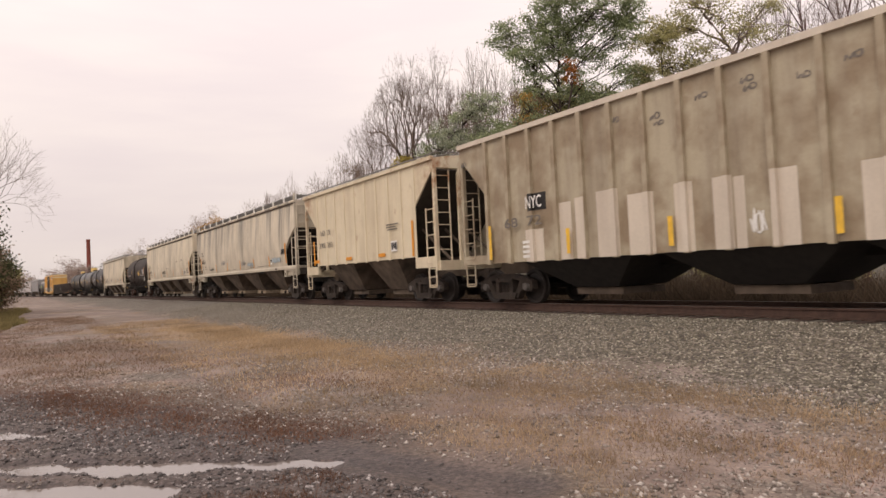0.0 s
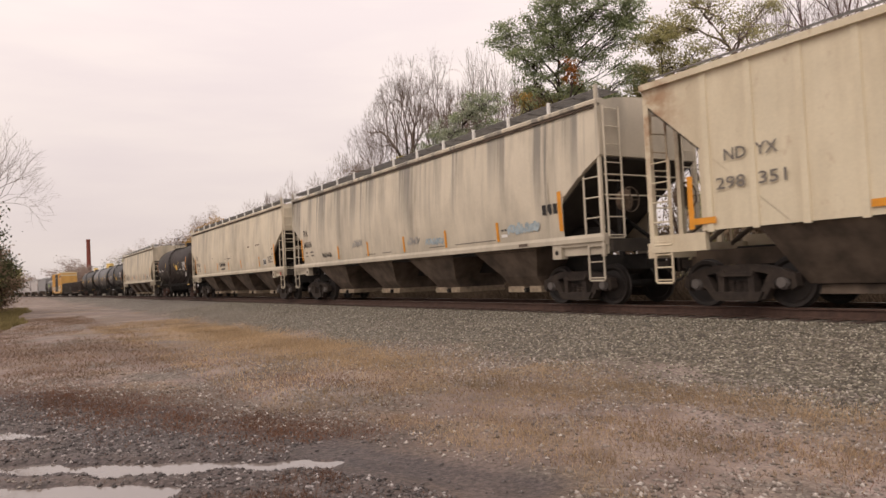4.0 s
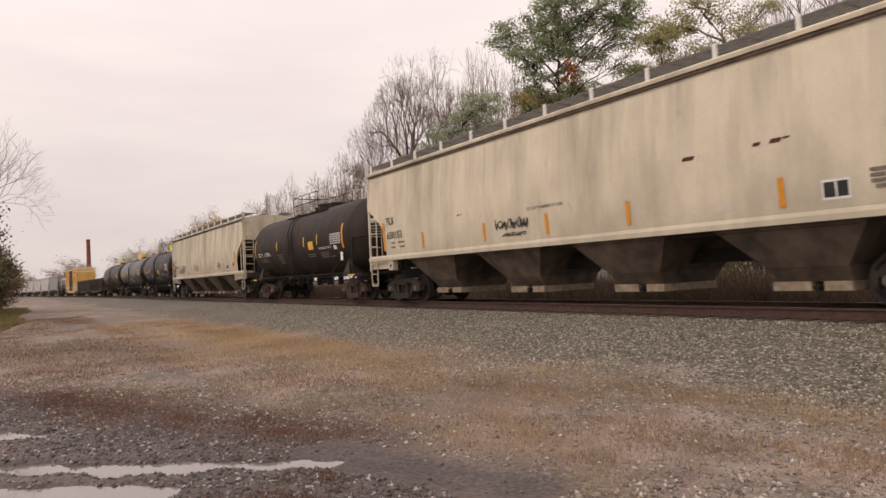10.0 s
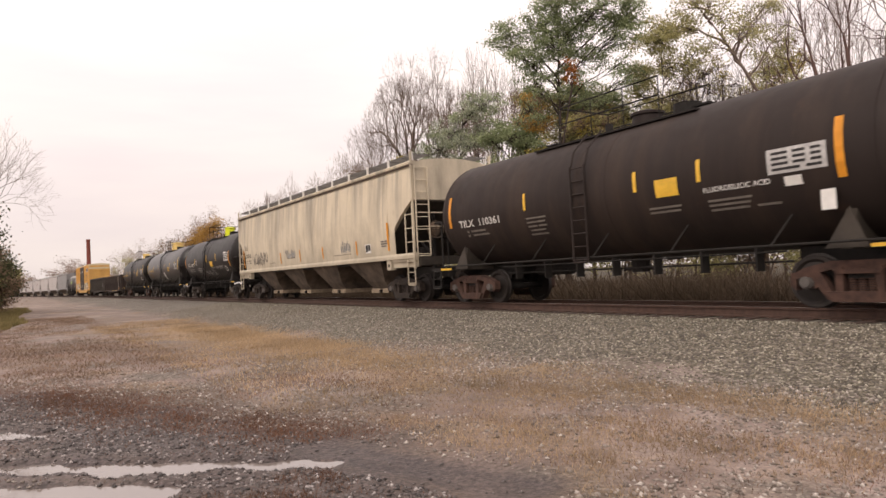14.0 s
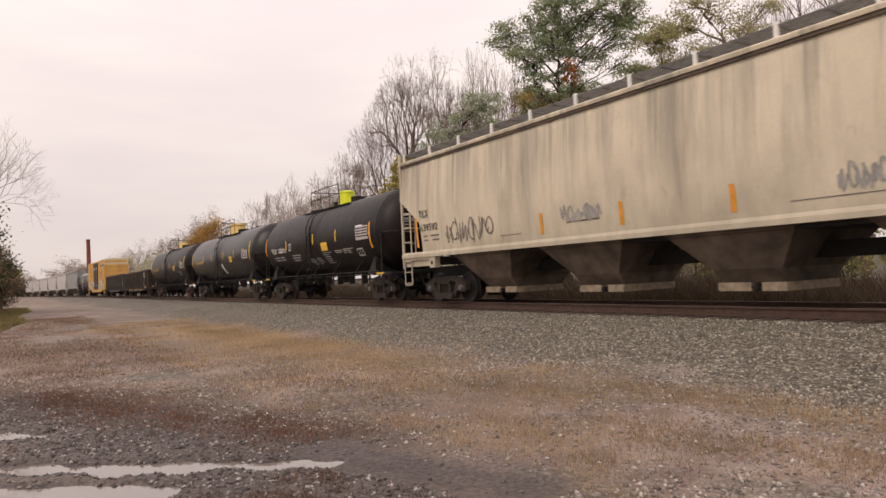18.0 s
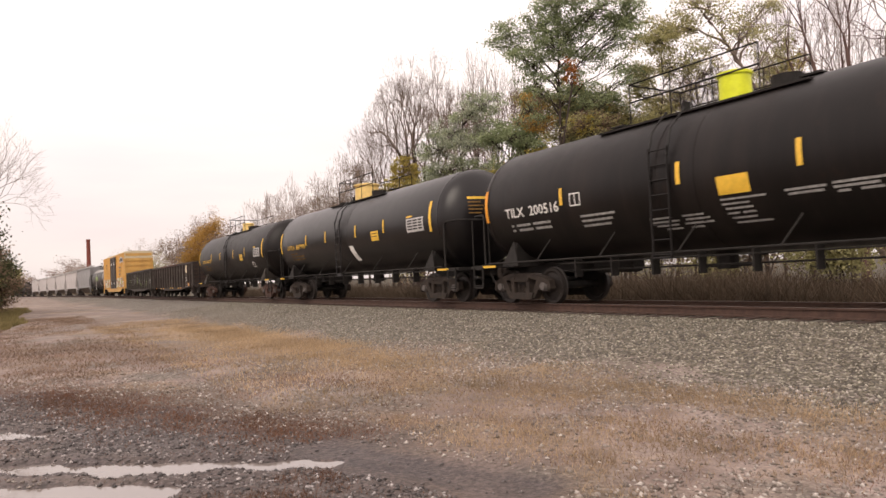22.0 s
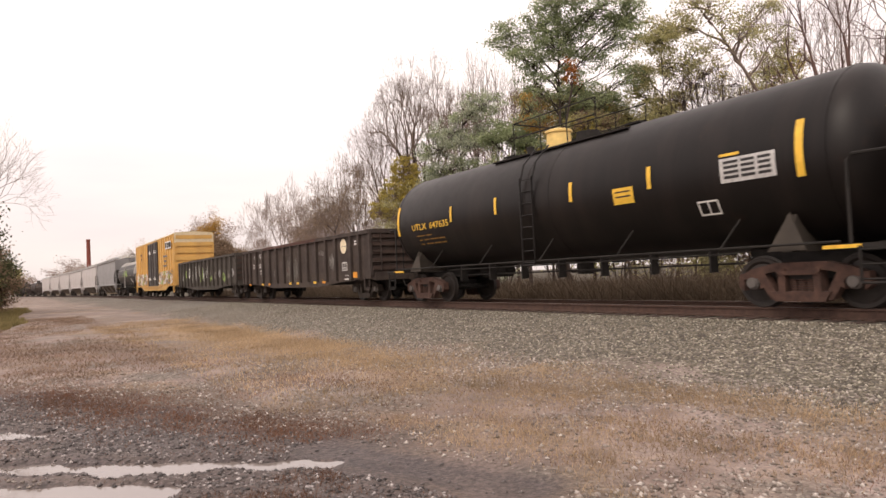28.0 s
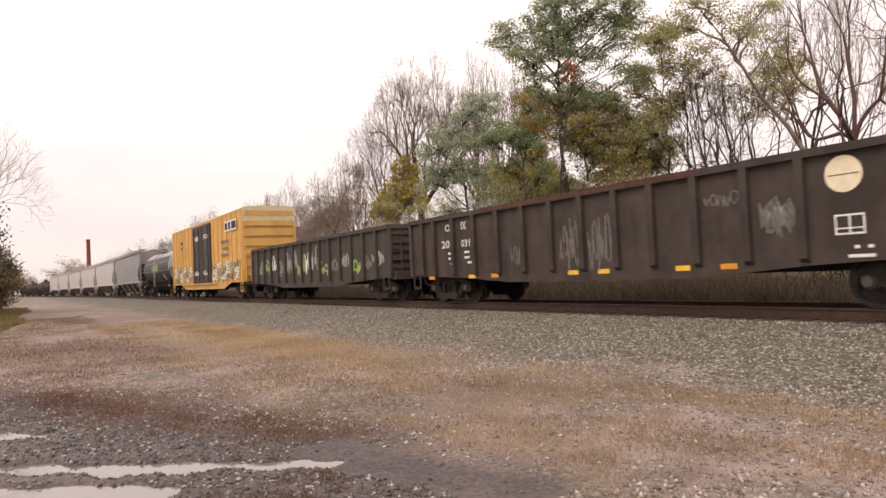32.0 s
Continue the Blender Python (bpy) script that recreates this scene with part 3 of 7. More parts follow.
        # Added brown strip: grime line and overhang shade painted as one.
        part("eave_shade_strip", Shape().box(-half + 0.02, half - 0.02, y * 1.51 - 0.06, y * 1.51 + 0.06, 4.405, 4.46), BAY, car, "brown strip of grime and shade under the roof edge")
        for i in range(6):
            x = -half + 1.75 + (2 * half - 3.5) * i / 5
            rows = [[(x + dx, y * (surf(z) + dy), z) for dx, dy in ((-0.022, -0.01), (-0.016, 0.007), (0.016, 0.007), (0.022, -0.01))] for z in (1.62, 2.2, 2.8, 3.4, 4.0, 4.40)]
            part("weld_seam", Shape().rings(rows), paint_mat, car)
        walkway = part("running_board", grating(-half + 0.1, half - 0.1, y * 1.12, 0.30, 4.80), GRATING, car, "dark steel roof grating")
        n = int(2 * half / 1.58)
        for i in range(n + 1):
            x = -half + 0.15 + (2 * half - 0.3) * i / n
            part("bracket", shared("bracket", lambda: Shape().box(-0.036, 0.036, -0.03, 0.03, 4.54, 4.87), WHITE), None, walkway, at=pose(x, y * 1.45, 0))
    part("hatch_cover", Shape().prism_x([(-0.3, 4.66), (0.3, 4.66), (0.24, 4.82), (-0.24, 4.82)], -half + 0.8, half - 0.8), GRATING, car)
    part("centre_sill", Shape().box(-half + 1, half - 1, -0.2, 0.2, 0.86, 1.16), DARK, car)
    # Added dark plate that stands in for the shade between the bays.
    part("bay_gap_shade", Shape().box(-half + 2.6, half - 2.6, -1.40, 1.40, 1.36, 1.47), DARK, car)
    for b in bays:
        s = Shape()
        s.rings([[(b - lx + sh, -ly, z), (b + lx + sh, -ly, z), (b + lx + sh, ly, z), (b - lx + sh, ly, z)] for lx, ly, z, sh in ((1.40, 1.46, 1.47, 0.0), (0.72, 1.02, 0.72, 0.12), (0.66, 0.80, 0.46, 0.14))])
        bay = part("hopper_bay", s, BAY, car, "dark sloping discharge bay")
        g = Shape().box(b - 0.60, b + 0.10, -0.86, 0.86, 0.30, 0.46).box(b + 0.32, b + 0.80, -0.86, 0.86, 0.30, 0.46)
        part("gate", g, GATE, bay, "dusty pale outlet gate")
        part("gate_crank", Shape().tube((b + 0.21, -0.92, 0.36), (b + 0.21, 0.92, 0.36), 0.06, 8), DARK, bay)
    trucks(car, off, frame_mat, turning)
    CARS.append((car, s0))
    return car, near


def ribbed_hopper(s0, half, paint_mat, posts, label, low=1.42, off=6.7, bays=(-4.4, 0, 4.4), post_depth=0.09, walk_up=True, chord=None, bay_half=1.9, name="ribbed_hopper_car"):
    car = thing(name, label, "hopper car", "freight cars of the train")
    near = lambda z: -1.56
    prof = [(1.56, low), (1.56, 4.42)]
    roof = [(1.45, 4.46), (1.0, 4.53), (0.3, 4.58)]
    part("body", hopper_body(half, prof, roof, [(0, 4.15), (3.0, low)]), paint_mat, car)
    for q in (-1, 1):
        for y in (-1, 1):
            part("end_gusset", gusset(half, q, y, lambda z: 1.56, lambda z: 1.25, lambda z: 3.0 * (4.15 - z) / (4.15 - low), low, 2.98), paint_mat, car)
            x0 = q * (half - 0.05)
            part("corner_post", Shape().box(x0 - 0.06, x0 + 0.06, y * 1.5 - 0.05, y * 1.5 + 0.05, 1.0, 4.3), paint_mat, car)
            part("end_post", Shape().box(x0 - 0.05, x0 + 0.05, y * 0.62 - 0.05, y * 0.62 + 0.05, 1.0, 4.3), paint_mat, car)
            ladder(car, x0, y * 0.98, 1.2, 4.35, "y", y * 0.48, paint_mat, 9, "end_ladder")
            ladder(car, x0 - q * 0.5, y * 1.55, 1.25, 2.95, "x", q * 0.46, paint_mat, 5)
            ladder(car, x0 - q * 0.46, y * 1.54, 0.5, 1.12, "x", q * 0.42, paint_mat, 3, "step")
        # Shade under the end slope is part of this sheet's colour.
        part("slope_sheet", Shape().plate([(q * (half - 0.03), 4.11), (q * (half - 2.98), low - 0.01), (q * (half - 2.98), low - 0.04), (q * (half - 0.03), 4.07)], -1.53, 1.53), BAY_DARK, car, "brown sloping end sheet with shade in its colour")
        part("end_sill", Shape().box(q * half - 0.12, q * half + 0.12, -1.5, 1.5, 1.0, 1.3), paint_mat, car)
        part("draft_sill", Shape().box(min(q * half, q * (half - 2.2)), max(q * half, q * (half - 2.2)), -0.32, 0.32, 0.80, 1.12), BAY, car)
        for y in (-0.9, 0.0, 0.9):
            part("brace", Shape().tube((q * (half - 0.1), y, 1.25), (q * (half - 1.9), y, 2.4), 0.05, 6), BAY, car)
        for y in (-1, 1):
            part("end_side_sill", Shape().box(min(q * half, q * (half - 1.3)), max(q * half, q * (half - 1.3)), y * 1.5 - 0.06, y * 1.5 + 0.06, 1.10, max(low, 1.36) - 0.02), paint_mat, car)
        coupler(car, q * half, q)
    brake_wheel(car, -half - 0.02, -0.3, 2.3, BAY)
    for y in (-1, 1):
        part("top_chord", Shape().box(-half, half, y * 1.58 - 0.07, y * 1.58 + 0.07, 4.38, 4.50), chord or paint_mat, car)
        for x in posts:
            part("side_post", shared("side_post%.2f" % post_depth, lambda: Shape().box(-0.06, 0.06, -post_depth / 2, post_depth / 2, low - 0.03, 4.38), paint_mat), None, car,
                 at=pose(x, y * (1.56 + post_depth / 2), 0))
    part("running_board", grating(-half, half, 0.0, 1.34, 4.64) if walk_up else Shape().box(-half, half, -0.4, 0.4, 4.62, 4.66), GRATING, car, "dark steel roof grating")
    part("hatch_cover", Shape().prism_x([(-0.45, 4.54), (0.45, 4.54), (0.38, 4.72), (-0.38, 4.72)], -half + 0.6, half - 0.6), GRATING, car)
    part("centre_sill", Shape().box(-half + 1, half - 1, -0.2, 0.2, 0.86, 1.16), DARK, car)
    for b in bays:
        s = Shape()
        s.rings([[(b - lx, -ly, z), (b + lx, -ly, z), (b + lx, ly, z), (b - lx, ly, z)] for lx, ly, z in ((bay_half, 1.5, low), (0.70, 0.8, 0.42))])
        # Near-black bays on the low-bodied car, brown ones on the other.
        bay = part("hopper_bay", s, DARK if low < 1.2 else BAY, car, "dark sloping discharge bay")
        part("gate", Shape().box(b - 0.75, b + 0.75, -0.7, 0.7, 0.24, 0.40), BAY, bay)
    trucks(car, off)
    CARS.append((car, s0))
    return car, near


TANK_R, TANK_Z = 1.55, 2.58


def tank_near(z):
    d = max(-1.0, min(1.0, (z - TANK_Z) / TANK_R))
    return -TANK_R * math.sqrt(1 - d * d)


def tank_car(s0, half, off, shell_mat, label, dome_mat=None, dome_x=0.0, railing=True, frame_mat=TRUCK, turning=True, dome=(0.48, 4.62), name="tank_car"):
    """half: to the tips of the heads."""
    car = thing(name, label, "tank car", "freight cars of the train")
    n, depth = 40, 0.85
    rows = []
    for i in range(9):
        a = i / 8 * math.pi / 2
        rows.append((-half + depth * (1 - math.cos(a)), TANK_R * max(math.sin(a), 0.02)))
    rows += [(x, TANK_R) for x in (-half * 0.5, -0.3, 0.3, half * 0.5)]
    rows += [(-x, r) for x, r in rows[8::-1]]
    s = Shape()
    s.rings([[(x, r * math.sin(k * math.tau / n), TANK_Z + r * math.cos(k * math.tau / n)) for k in range(n)] for x, r in rows])
    part("tank_shell", s, shell_mat, car, smooth=50)
    for x in (-half + depth, -0.45, 0.45, half - depth):
        s = Shape()
        s.rings([[(x + dx, r * math.sin(k * math.tau / n), TANK_Z + r * math.cos(k * math.tau / n)) for k in range(n)]
                 for dx, r in ((-0.03, TANK_R - 0.01), (-0.025, TANK_R + 0.006), (0.025, TANK_R + 0.006), (0.03, TANK_R - 0.01))], caps=False)
        part("weld_band", s, shell_mat, car, smooth=30)
    for q in (-1, 1):
        a, b = q * (half + 0.1), q * (off - 1.4)
        part("stub_sill", Shape().box(min(a, b), max(a, b), -0.33, 0.33, 0.78, 1.10), DARK, car)
        s = Shape()
        s.rings([[(q * off - 0.09, -1.42, 0.98), (q * off - 0.09, 1.42, 0.98), (q * off - 0.09, 1.2, 1.65), (q * off - 0.09, -1.2, 1.65)],
                 [(q * off + 0.09, -1.42, 0.98), (q * off + 0.09, 1.42, 0.98), (q * off + 0.09, 1.2, 1.65), (q * off + 0.09, -1.2, 1.65)]])
        for y in (-1, 1):
            s.add([(q * off - 0.34, y * 1.43, 1.0), (q * off + 0.34, y * 1.43, 1.0), (q * off, y * 1.27, 1.66), (q * off - 0.34, y * 1.40, 1.0), (q * off + 0.34, y * 1.40, 1.0), (q * off, y * 1.24, 1.66)],
                  [(0, 1, 2), (5, 4, 3), (0, 3, 4, 1), (1, 4, 5, 2), (2, 5, 3, 0)])
        part("saddle", s, DARK if frame_mat is TRUCK else BAY_DARK, car, "grimy tank saddle")
        part("end_platform", Shape().box(min(q * (half - 0.9), q * (half + 0.15)), max(q * (half - 0.9), q * (half + 0.15)), -1.5, 1.5, 0.98, 1.06), DARK, car)
        coupler(car, q * half, q)
        xe = q * (half - 0.55)
        s = Shape().path([(xe, -1.5, 1.05), (xe, -1.5, 2.35), (xe + q * 0.08, -1.46, 2.45), (xe + q * 0.55, -1.40, 2.45), (q * (half + 0.08), -1.2, 2.45),
                          (q * (half + 0.08), 1.2, 2.45), (xe + q * 0.08, 1.46, 2.45), (xe, 1.5, 2.35), (xe, 1.5, 1.05)], 0.028, 6)
        s.tube((q * (half + 0.08), -0.9, 1.05), (q * (half + 0.08), -0.9, 2.45), 0.022)
        part("end_handrail", s, DARK, car)
        ladder(car, q * (half - 0.42), -1.52, 0.45, 1.02, "x", q * 0.42, DARK, 3, "step")
        ladder(car, q * (half - 0.42), 1.52, 0.45, 1.02, "x", q * 0.42, DARK, 3, "step")
        for y in (-1, 1):
            part("sill_stripe", Shape().box(q * (half - 0.7) - 0.3, q * (half - 0.7) + 0.3, y * 1.506 - 0.006, y * 1.506 + 0.006, 0.99, 1.05), STRIPE_Y, car)
    for y in (-1, 1):
        r = part("side_handrail", Shape().tube((-half + 0.7, y * 1.53, 1.10), (half - 0.7, y * 1.53, 1.10), 0.022, 6), DARK, car)
        for i in range(5):
            x = -off + 1.2 + (2 * off - 2.4) * i / 4
            part("bracket", Shape().tube((x, y * 1.53, 1.10), (x + 0.25, y * 1.25, 1.62), 0.02, 5), DARK, r)
        ladder(car, -0.55, y * 1.58, 1.0, 3.2, "x", 0.46, shell_mat, 8)
        for i in range(2):
            x = -0.55 + 0.46 * i
            part("ladder_arch", Shape().pipe([(x, y * 1.60, 3.0), (x, y * 1.42, 3.55), (x, y * 0.95, 4.0)], 0.022), shell_mat, car)
    p = part("top_platform", Shape().box(-2.6, 2.4, -0.85, -0.45, 3.93, 3.97).box(-2.6, 2.4, 0.45, 0.85, 3.93, 3.97).box(-2.6, -2.2, -0.45, 0.45, 4.10, 4.14).box(2.0, 2.4, -0.45, 0.45, 4.10, 4.14), DARK, car)
    if railing:
        s = Shape()
        for y in (-0.85, 0.85):
            s.pipe([(-1.6, y, 3.96), (-1.6, y, 4.85), (1.5, y, 4.85), (1.5, y, 3.96)], 0.016, 5)
            s.tube((-1.6, y, 4.45), (1.5, y, 4.45), 0.018)
            for x in (-0.5, 0.5):
                s.tube((x, y, 3.96), (x, y, 4.85), 0.014)
        s.tube((-1.6, -0.85, 4.85), (-1.6, 0.85, 4.85), 0.022)
        part("railing", s, DARK, p)
    dm = dome_mat or shell_mat
    n = 18
    s = Shape()
    s.rings([[(dome_x + r * math.cos(k * math.tau / n), r * math.sin(k * math.tau / n), z) for k in range(n)] for r, z in ((dome[0], 4.05), (dome[0] * 0.96, dome[1] - 0.07), (dome[0] * 1.08, dome[1] - 0.06), (dome[0] * 1.08, dome[1]), (dome[0] * 0.6, dome[1] + 0.05))])
    part("valve_housing", s, dm, car, smooth=30)
    s = Shape().tube((dome_x + 1.1, 0, 4.0), (dome_x + 1.1, 0, 4.32), 0.3, 14)
    s.tube((dome_x - 1.2, 0, 4.05), (dome_x - 1.2, 0, 4.35), 0.1, 8)
    part("manway", s, DARK, car)
    s = Shape().tube((0, 0, 0.72), (0, 0, 1.1), 0.22, 12)
    s.box(-0.5, 0.5, -0.06, 0.06, 0.76, 0.84)
    part("outlet_valve", s, DARK, car)
    # brake rigging under the shell
    s = Shape()
    s.tube((-off + 1.3, -0.7, 0.82), (off - 1.3, -0.7, 0.82), 0.02)
    s.tube((-off + 1.3, -0.9, 1.0), (off - 1.3, -0.9, 1.0), 0.018)
    for i in range(7):
        x = -off + 1.9 + (2 * off - 3.8) * i / 6
        s.box(x - 0.02, x + 0.02, -0.92, -0.68, 0.66, 1.1)
    part("brake_rigging", s, DARK, car)
    part("air_tank", Shape().tube((-off + 1.6, 0.2, 0.92), (-off + 2.9, 0.2, 0.92), 0.2, 10), DARK, car)
    trucks(car, off, frame_mat, turning)
    CARS.append((car, s0))
    return car, tank_near


def stripes(car, near, rows, mat):
    for x, z0, z1, w in rows:
        panel("reflector", x - w / 2, x + w / 2, z0, z1, near, mat, car, off=0.014)


def gondola(s0, half, mat, label, posts, off, top=2.62, chord=None, turning=True):
    car = thing("gondola_car", label, "gondola car", "freight cars of the train")
    low = 0.74
    near = lambda z: -1.50
    part("floor", Shape().box(-half, half, -1.45, 1.45, 1.0, 1.10), DARK, car)
    for y in (-1, 1):
        side = part("side_wall", Shape().plate([(-half, low + 0.12), (-off + 1.6, low), (-3.0, low - 0.15), (3.0, low - 0.15), (off - 1.6, low), (half, low + 0.12), (half, top), (-half, top)], y * 1.48 - 0.02, y * 1.48 + 0.02), mat, car)
        for x in posts:
            part("side_post", shared("gondola_post", lambda: Shape().prism_x([(-0.06, low + 0.12), (0.06, low + 0.04), (0.06, top - 0.1), (-0.06, top - 0.1)], -0.075, 0.075), mat), None, side, at=pose(x, y * 1.55, 0))
        part("top_chord", Shape().box(-half, half, y * 1.50 - 0.10, y * 1.50 + 0.10, top - 0.13, top), mat, side)
        if chord:
            part("chord_cap", Shape().box(-4.2, 2.9, y * 1.50 - 0.106, y * 1.50 + 0.106, top - 0.11, top + 0.006), chord, side, "rust-red stretch of the top chord")
    for q in (-1, 1):
        end = part("end_wall", Shape().box(q * half - 0.03, q * half + 0.03, -1.48, 1.48, 0.95, top), mat, car)
        for i in range(5):
            z = 1.15 + 0.29 * i
            part("end_rib", Shape().prism_x([(-1.46, z), (1.46, z), (1.46, z + 0.02), (-1.46, z + 0.02)], q * half, q * half + q * 0.10).box(min(q * half, q * (half + 0.1)), max(q * half, q * (half + 0.1)), -1.46, 1.46, z, z + 0.14), GONDOLA_END, end)
        part("end_chord", Shape().box(q * half - 0.08, q * half + 0.14, -1.55, 1.55, top - 0.14, top + 0.01), mat, end)
        part("end_sill", Shape().box(q * half - 0.1, q * half + 0.2, -1.45, 1.45, 0.78, 1.08), mat, car)
        coupler(car, q * half, q)
        ladder(car, q * (half + 0.12), -1.15, 1.0, top, "y", -0.4, mat, 5, "end_ladder")
        for y in (-1, 1):
            part("corner_post", Shape().box(q * half - 0.12, q * half + 0.04, y * 1.50 - 0.07, y * 1.50 + 0.07, low + 0.1, top - 0.12), mat, car)
            ladder(car, q * (half - 0.5), y * 1.56, 0.45, low + 0.2, "x", q * 0.40, mat, 2, "step")
    part("centre_sill", Shape().box(-half, half, -0.35, 0.35, 0.62, 1.0), DARK, car)
    trucks(car, off, TRUCK, turning)
    CARS.append((car, s0))
    return car, near


def patch(car, x0, x1, z0, z1, posts, mat, y0=-1.56, depth=0.10):
    """Fresh primer over a stretch of side wall and the posts in it."""
    s = Shape().box(x0, x1, y0 - 0.010, y0 + 0.004, z0, z1)
    for p in posts:
        if x0 < p < x1:
            s.box(max(p - 0.066, x0), min(p + 0.066, x1), y0 - depth, y0 - 0.006, z0, z1)
    return part("primer_patch", s, mat, car, "pale primer patch")


def boxcar(s0, half, mat, label):
    car = thing("boxcar", label, "boxcar", "freight cars of the train")
    low, top = 0.98, 5.08
    near = lambda z: -1.50
    part("body", Shape().box(-half, half, -1.48, 1.48, low, top), mat, car)
    part("roof", Shape().prism_x([(-1.52, top), (1.52, top), (1.45, top + 0.10), (0, top + 0.20), (-1.45, top + 0.10)], -half - 0.05, half + 0.05), ROOF_PALE, car)
    for y in (-1, 1):
        part("side_sill", Shape().plate([(-half, 0.98), (-half * 0.72, 0.98), (-half * 0.55, 0.62), (half * 0.55, 0.62), (half * 0.72, 0.98), (half, 0.98), (half, 1.05), (-half, 1.05)], y * 1.49 - 0.03, y * 1.49 + 0.03), mat, car)
        for i in range(19):
            x = -half + 0.25 + (2 * half - 0.5) * i / 18
            if not -2.6 < x < 2.6:
                part("side_post", shared("box_post", lambda: Shape().box(-0.07, 0.07, -0.035, 0.035, low, top), mat), None, car, at=pose(x, y * 1.515, 0))
        for x0, x1 in ((-2.42, 0.0), (0.04, 2.48)):
            d = part("door", Shape().box(x0, x1, y * 1.55 - 0.04, y * 1.55 + 0.04, 1.02, 4.92), DOOR_BLACK, car, "black plug door")
            part("lock_bar", Shape().tube((x0 + 0.5, y * 1.61, 1.1), (x0 + 0.5, y * 1.61, 4.8), 0.03), DOOR_BLACK, d)
            part("lock_bar", Shape().tube((x1 - 0.5, y * 1.61, 1.1), (x1 - 0.5, y * 1.61, 4.8), 0.03), DOOR_BLACK, d)
        part("door_rail", Shape().box(-6.0, 4.0, y * 1.58 - 0.05, y * 1.58 + 0.05, 0.94, 1.02), mat, car)
    for q in (-1, 1):
        for i in range(7):
            z = 1.30 + 0.56 * i
            part("end_rib", Shape().prism_x([(-1.4, z), (1.4, z), (1.4, z + 0.30), (-1.4, z + 0.30)], min(q * half, q * (half + 0.09)), max(q * half, q * (half + 0.09))), mat, car)
        for y in (-1, 1):
            part("corner_post", Shape().box(q * half - 0.10, q * half + 0.06, y * 1.46 - 0.08, y * 1.46 + 0.08, low, top), mat, car)
            ladder(car, q * (half + 0.1), y * 0.95, 0.9, 2.6, "y", y * 0.44, mat, 5, "end_ladder")
            ladder(car, q * (half - 0.5), y * 1.57, 0.45, 2.4, "x", q * 0.44, mat, 6)
        part("end_panel", Shape().box(min(q * half, q * (half + 0.075)), max(q * half, q * (half + 0.075)), -1.52, 1.52, 4.36, top + 0.02), ROOF_PALE, car, "pale faded upper end panel")
        part("end_sill", Shape().box(q * half - 0.1, q * half + 0.12, -1.45, 1.45, 0.75, 1.0), DARK, car)
        coupler(car, q * half, q)
    part("centre_sill", Shape().box(-half, half, -0.35, 0.35, 0.65, 1.0), DARK, car)
    part("underfloor_gear", Shape().box(-3.0, -1.5, -0.9, 0.6, 0.5, 0.95).tube((1.0, -0.6, 0.75), (2.4, -0.6, 0.75), 0.2, 10), DARK, car)
    trucks(car, half - 2.2)
    CARS.append((car, s0))
    return car, near


# ---- ground ----
def seg_dist(x, y, a, b):
    ax, ay, bx, by = *a, *b
    t = np.clip(((x - ax) * (bx - ax) + (y - ay) * (by - ay)) / ((bx - ax) ** 2 + (by - ay) ** 2), 0, 1)
    return np.hypot(x - ax - t * (bx - ax), y - ay - t * (by - ay)), t


# wheel ruts that hold water: a line, its half width at both ends
RUTS = [((-5.48, 2.12), (-7.6, -0.55), 0.13, 0.23), ((-5.55, 0.92), (-6.5, -0.6), 0.16, 0.35), ((-8.60, 0.22), (-9.0, -0.5), 0.20, 0.34)]
MUD = [((-5.75, 2.35), (-3.9, 2.95), 0.38)]


def wave(x, y, k, a):
    """Smooth random relief from a few crossed sine waves."""
    r = np.random.RandomState(k)
    z = 0
    for i in range(9):
        w = a * (1.0 + 0.55 * i)
        th = r.uniform(0, math.tau)
        z = z + np.sin((x * math.cos(th) + y * math.sin(th)) * w + r.uniform(0, math.tau)) / (1 + 0.55 * i)
    return z / 3.0


def ground_height(x, y):
    yt = TRACK_Y + np.where(x < CURVE_START, -(x - CURVE_START) ** 2 / (2 * CURVE_RADIUS), 0.0)
    yt = np.where(x < -400, TRACK_Y - (320.0 ** 2) / (2 * CURVE_RADIUS), yt)
    d = y - yt
    toe, top = -5.9, -1.55
    up = np.clip((d - toe) / (top - toe), 0, 1)
    near = GROUND_Z + (-0.205 - GROUND_Z) * (0.55 * up + 0.45 * up * up * (3 - 2 * up))
    down = np.clip((d - 3.2) / 4.0, 0, 1)
    z = np.where(d < 0, near, -0.205 - 0.35 * down)
    soft = np.exp(-((np.abs(x) + np.abs(y)) / 60.0) ** 2)
    z = z + soft * (0.012 * wave(x, y, 3, 1.3) + 0.008 * wave(x, y, 5, 6.0) * (d < -1.5)) * np.clip((-d - 1.4) / 1.0, 0.25, 1)
    for a, b, w0, w1 in RUTS:
        dist, t = seg_dist(x, y, a, b)
        w = w0 + (w1 - w0) * t + 0.10 * wave(x, y, 11, 2.4) + 0.09 * wave(x, y, 12, 9.0)
        z = z - 0.075 * np.clip(1.35 - dist / np.maximum(w, 0.05), 0, 1)
    for a, b, w0 in MUD:
        dist, t = seg_dist(x, y, a, b)
        z = z - 0.022 * np.clip(1.3 - dist / w0, 0, 1)
    return z


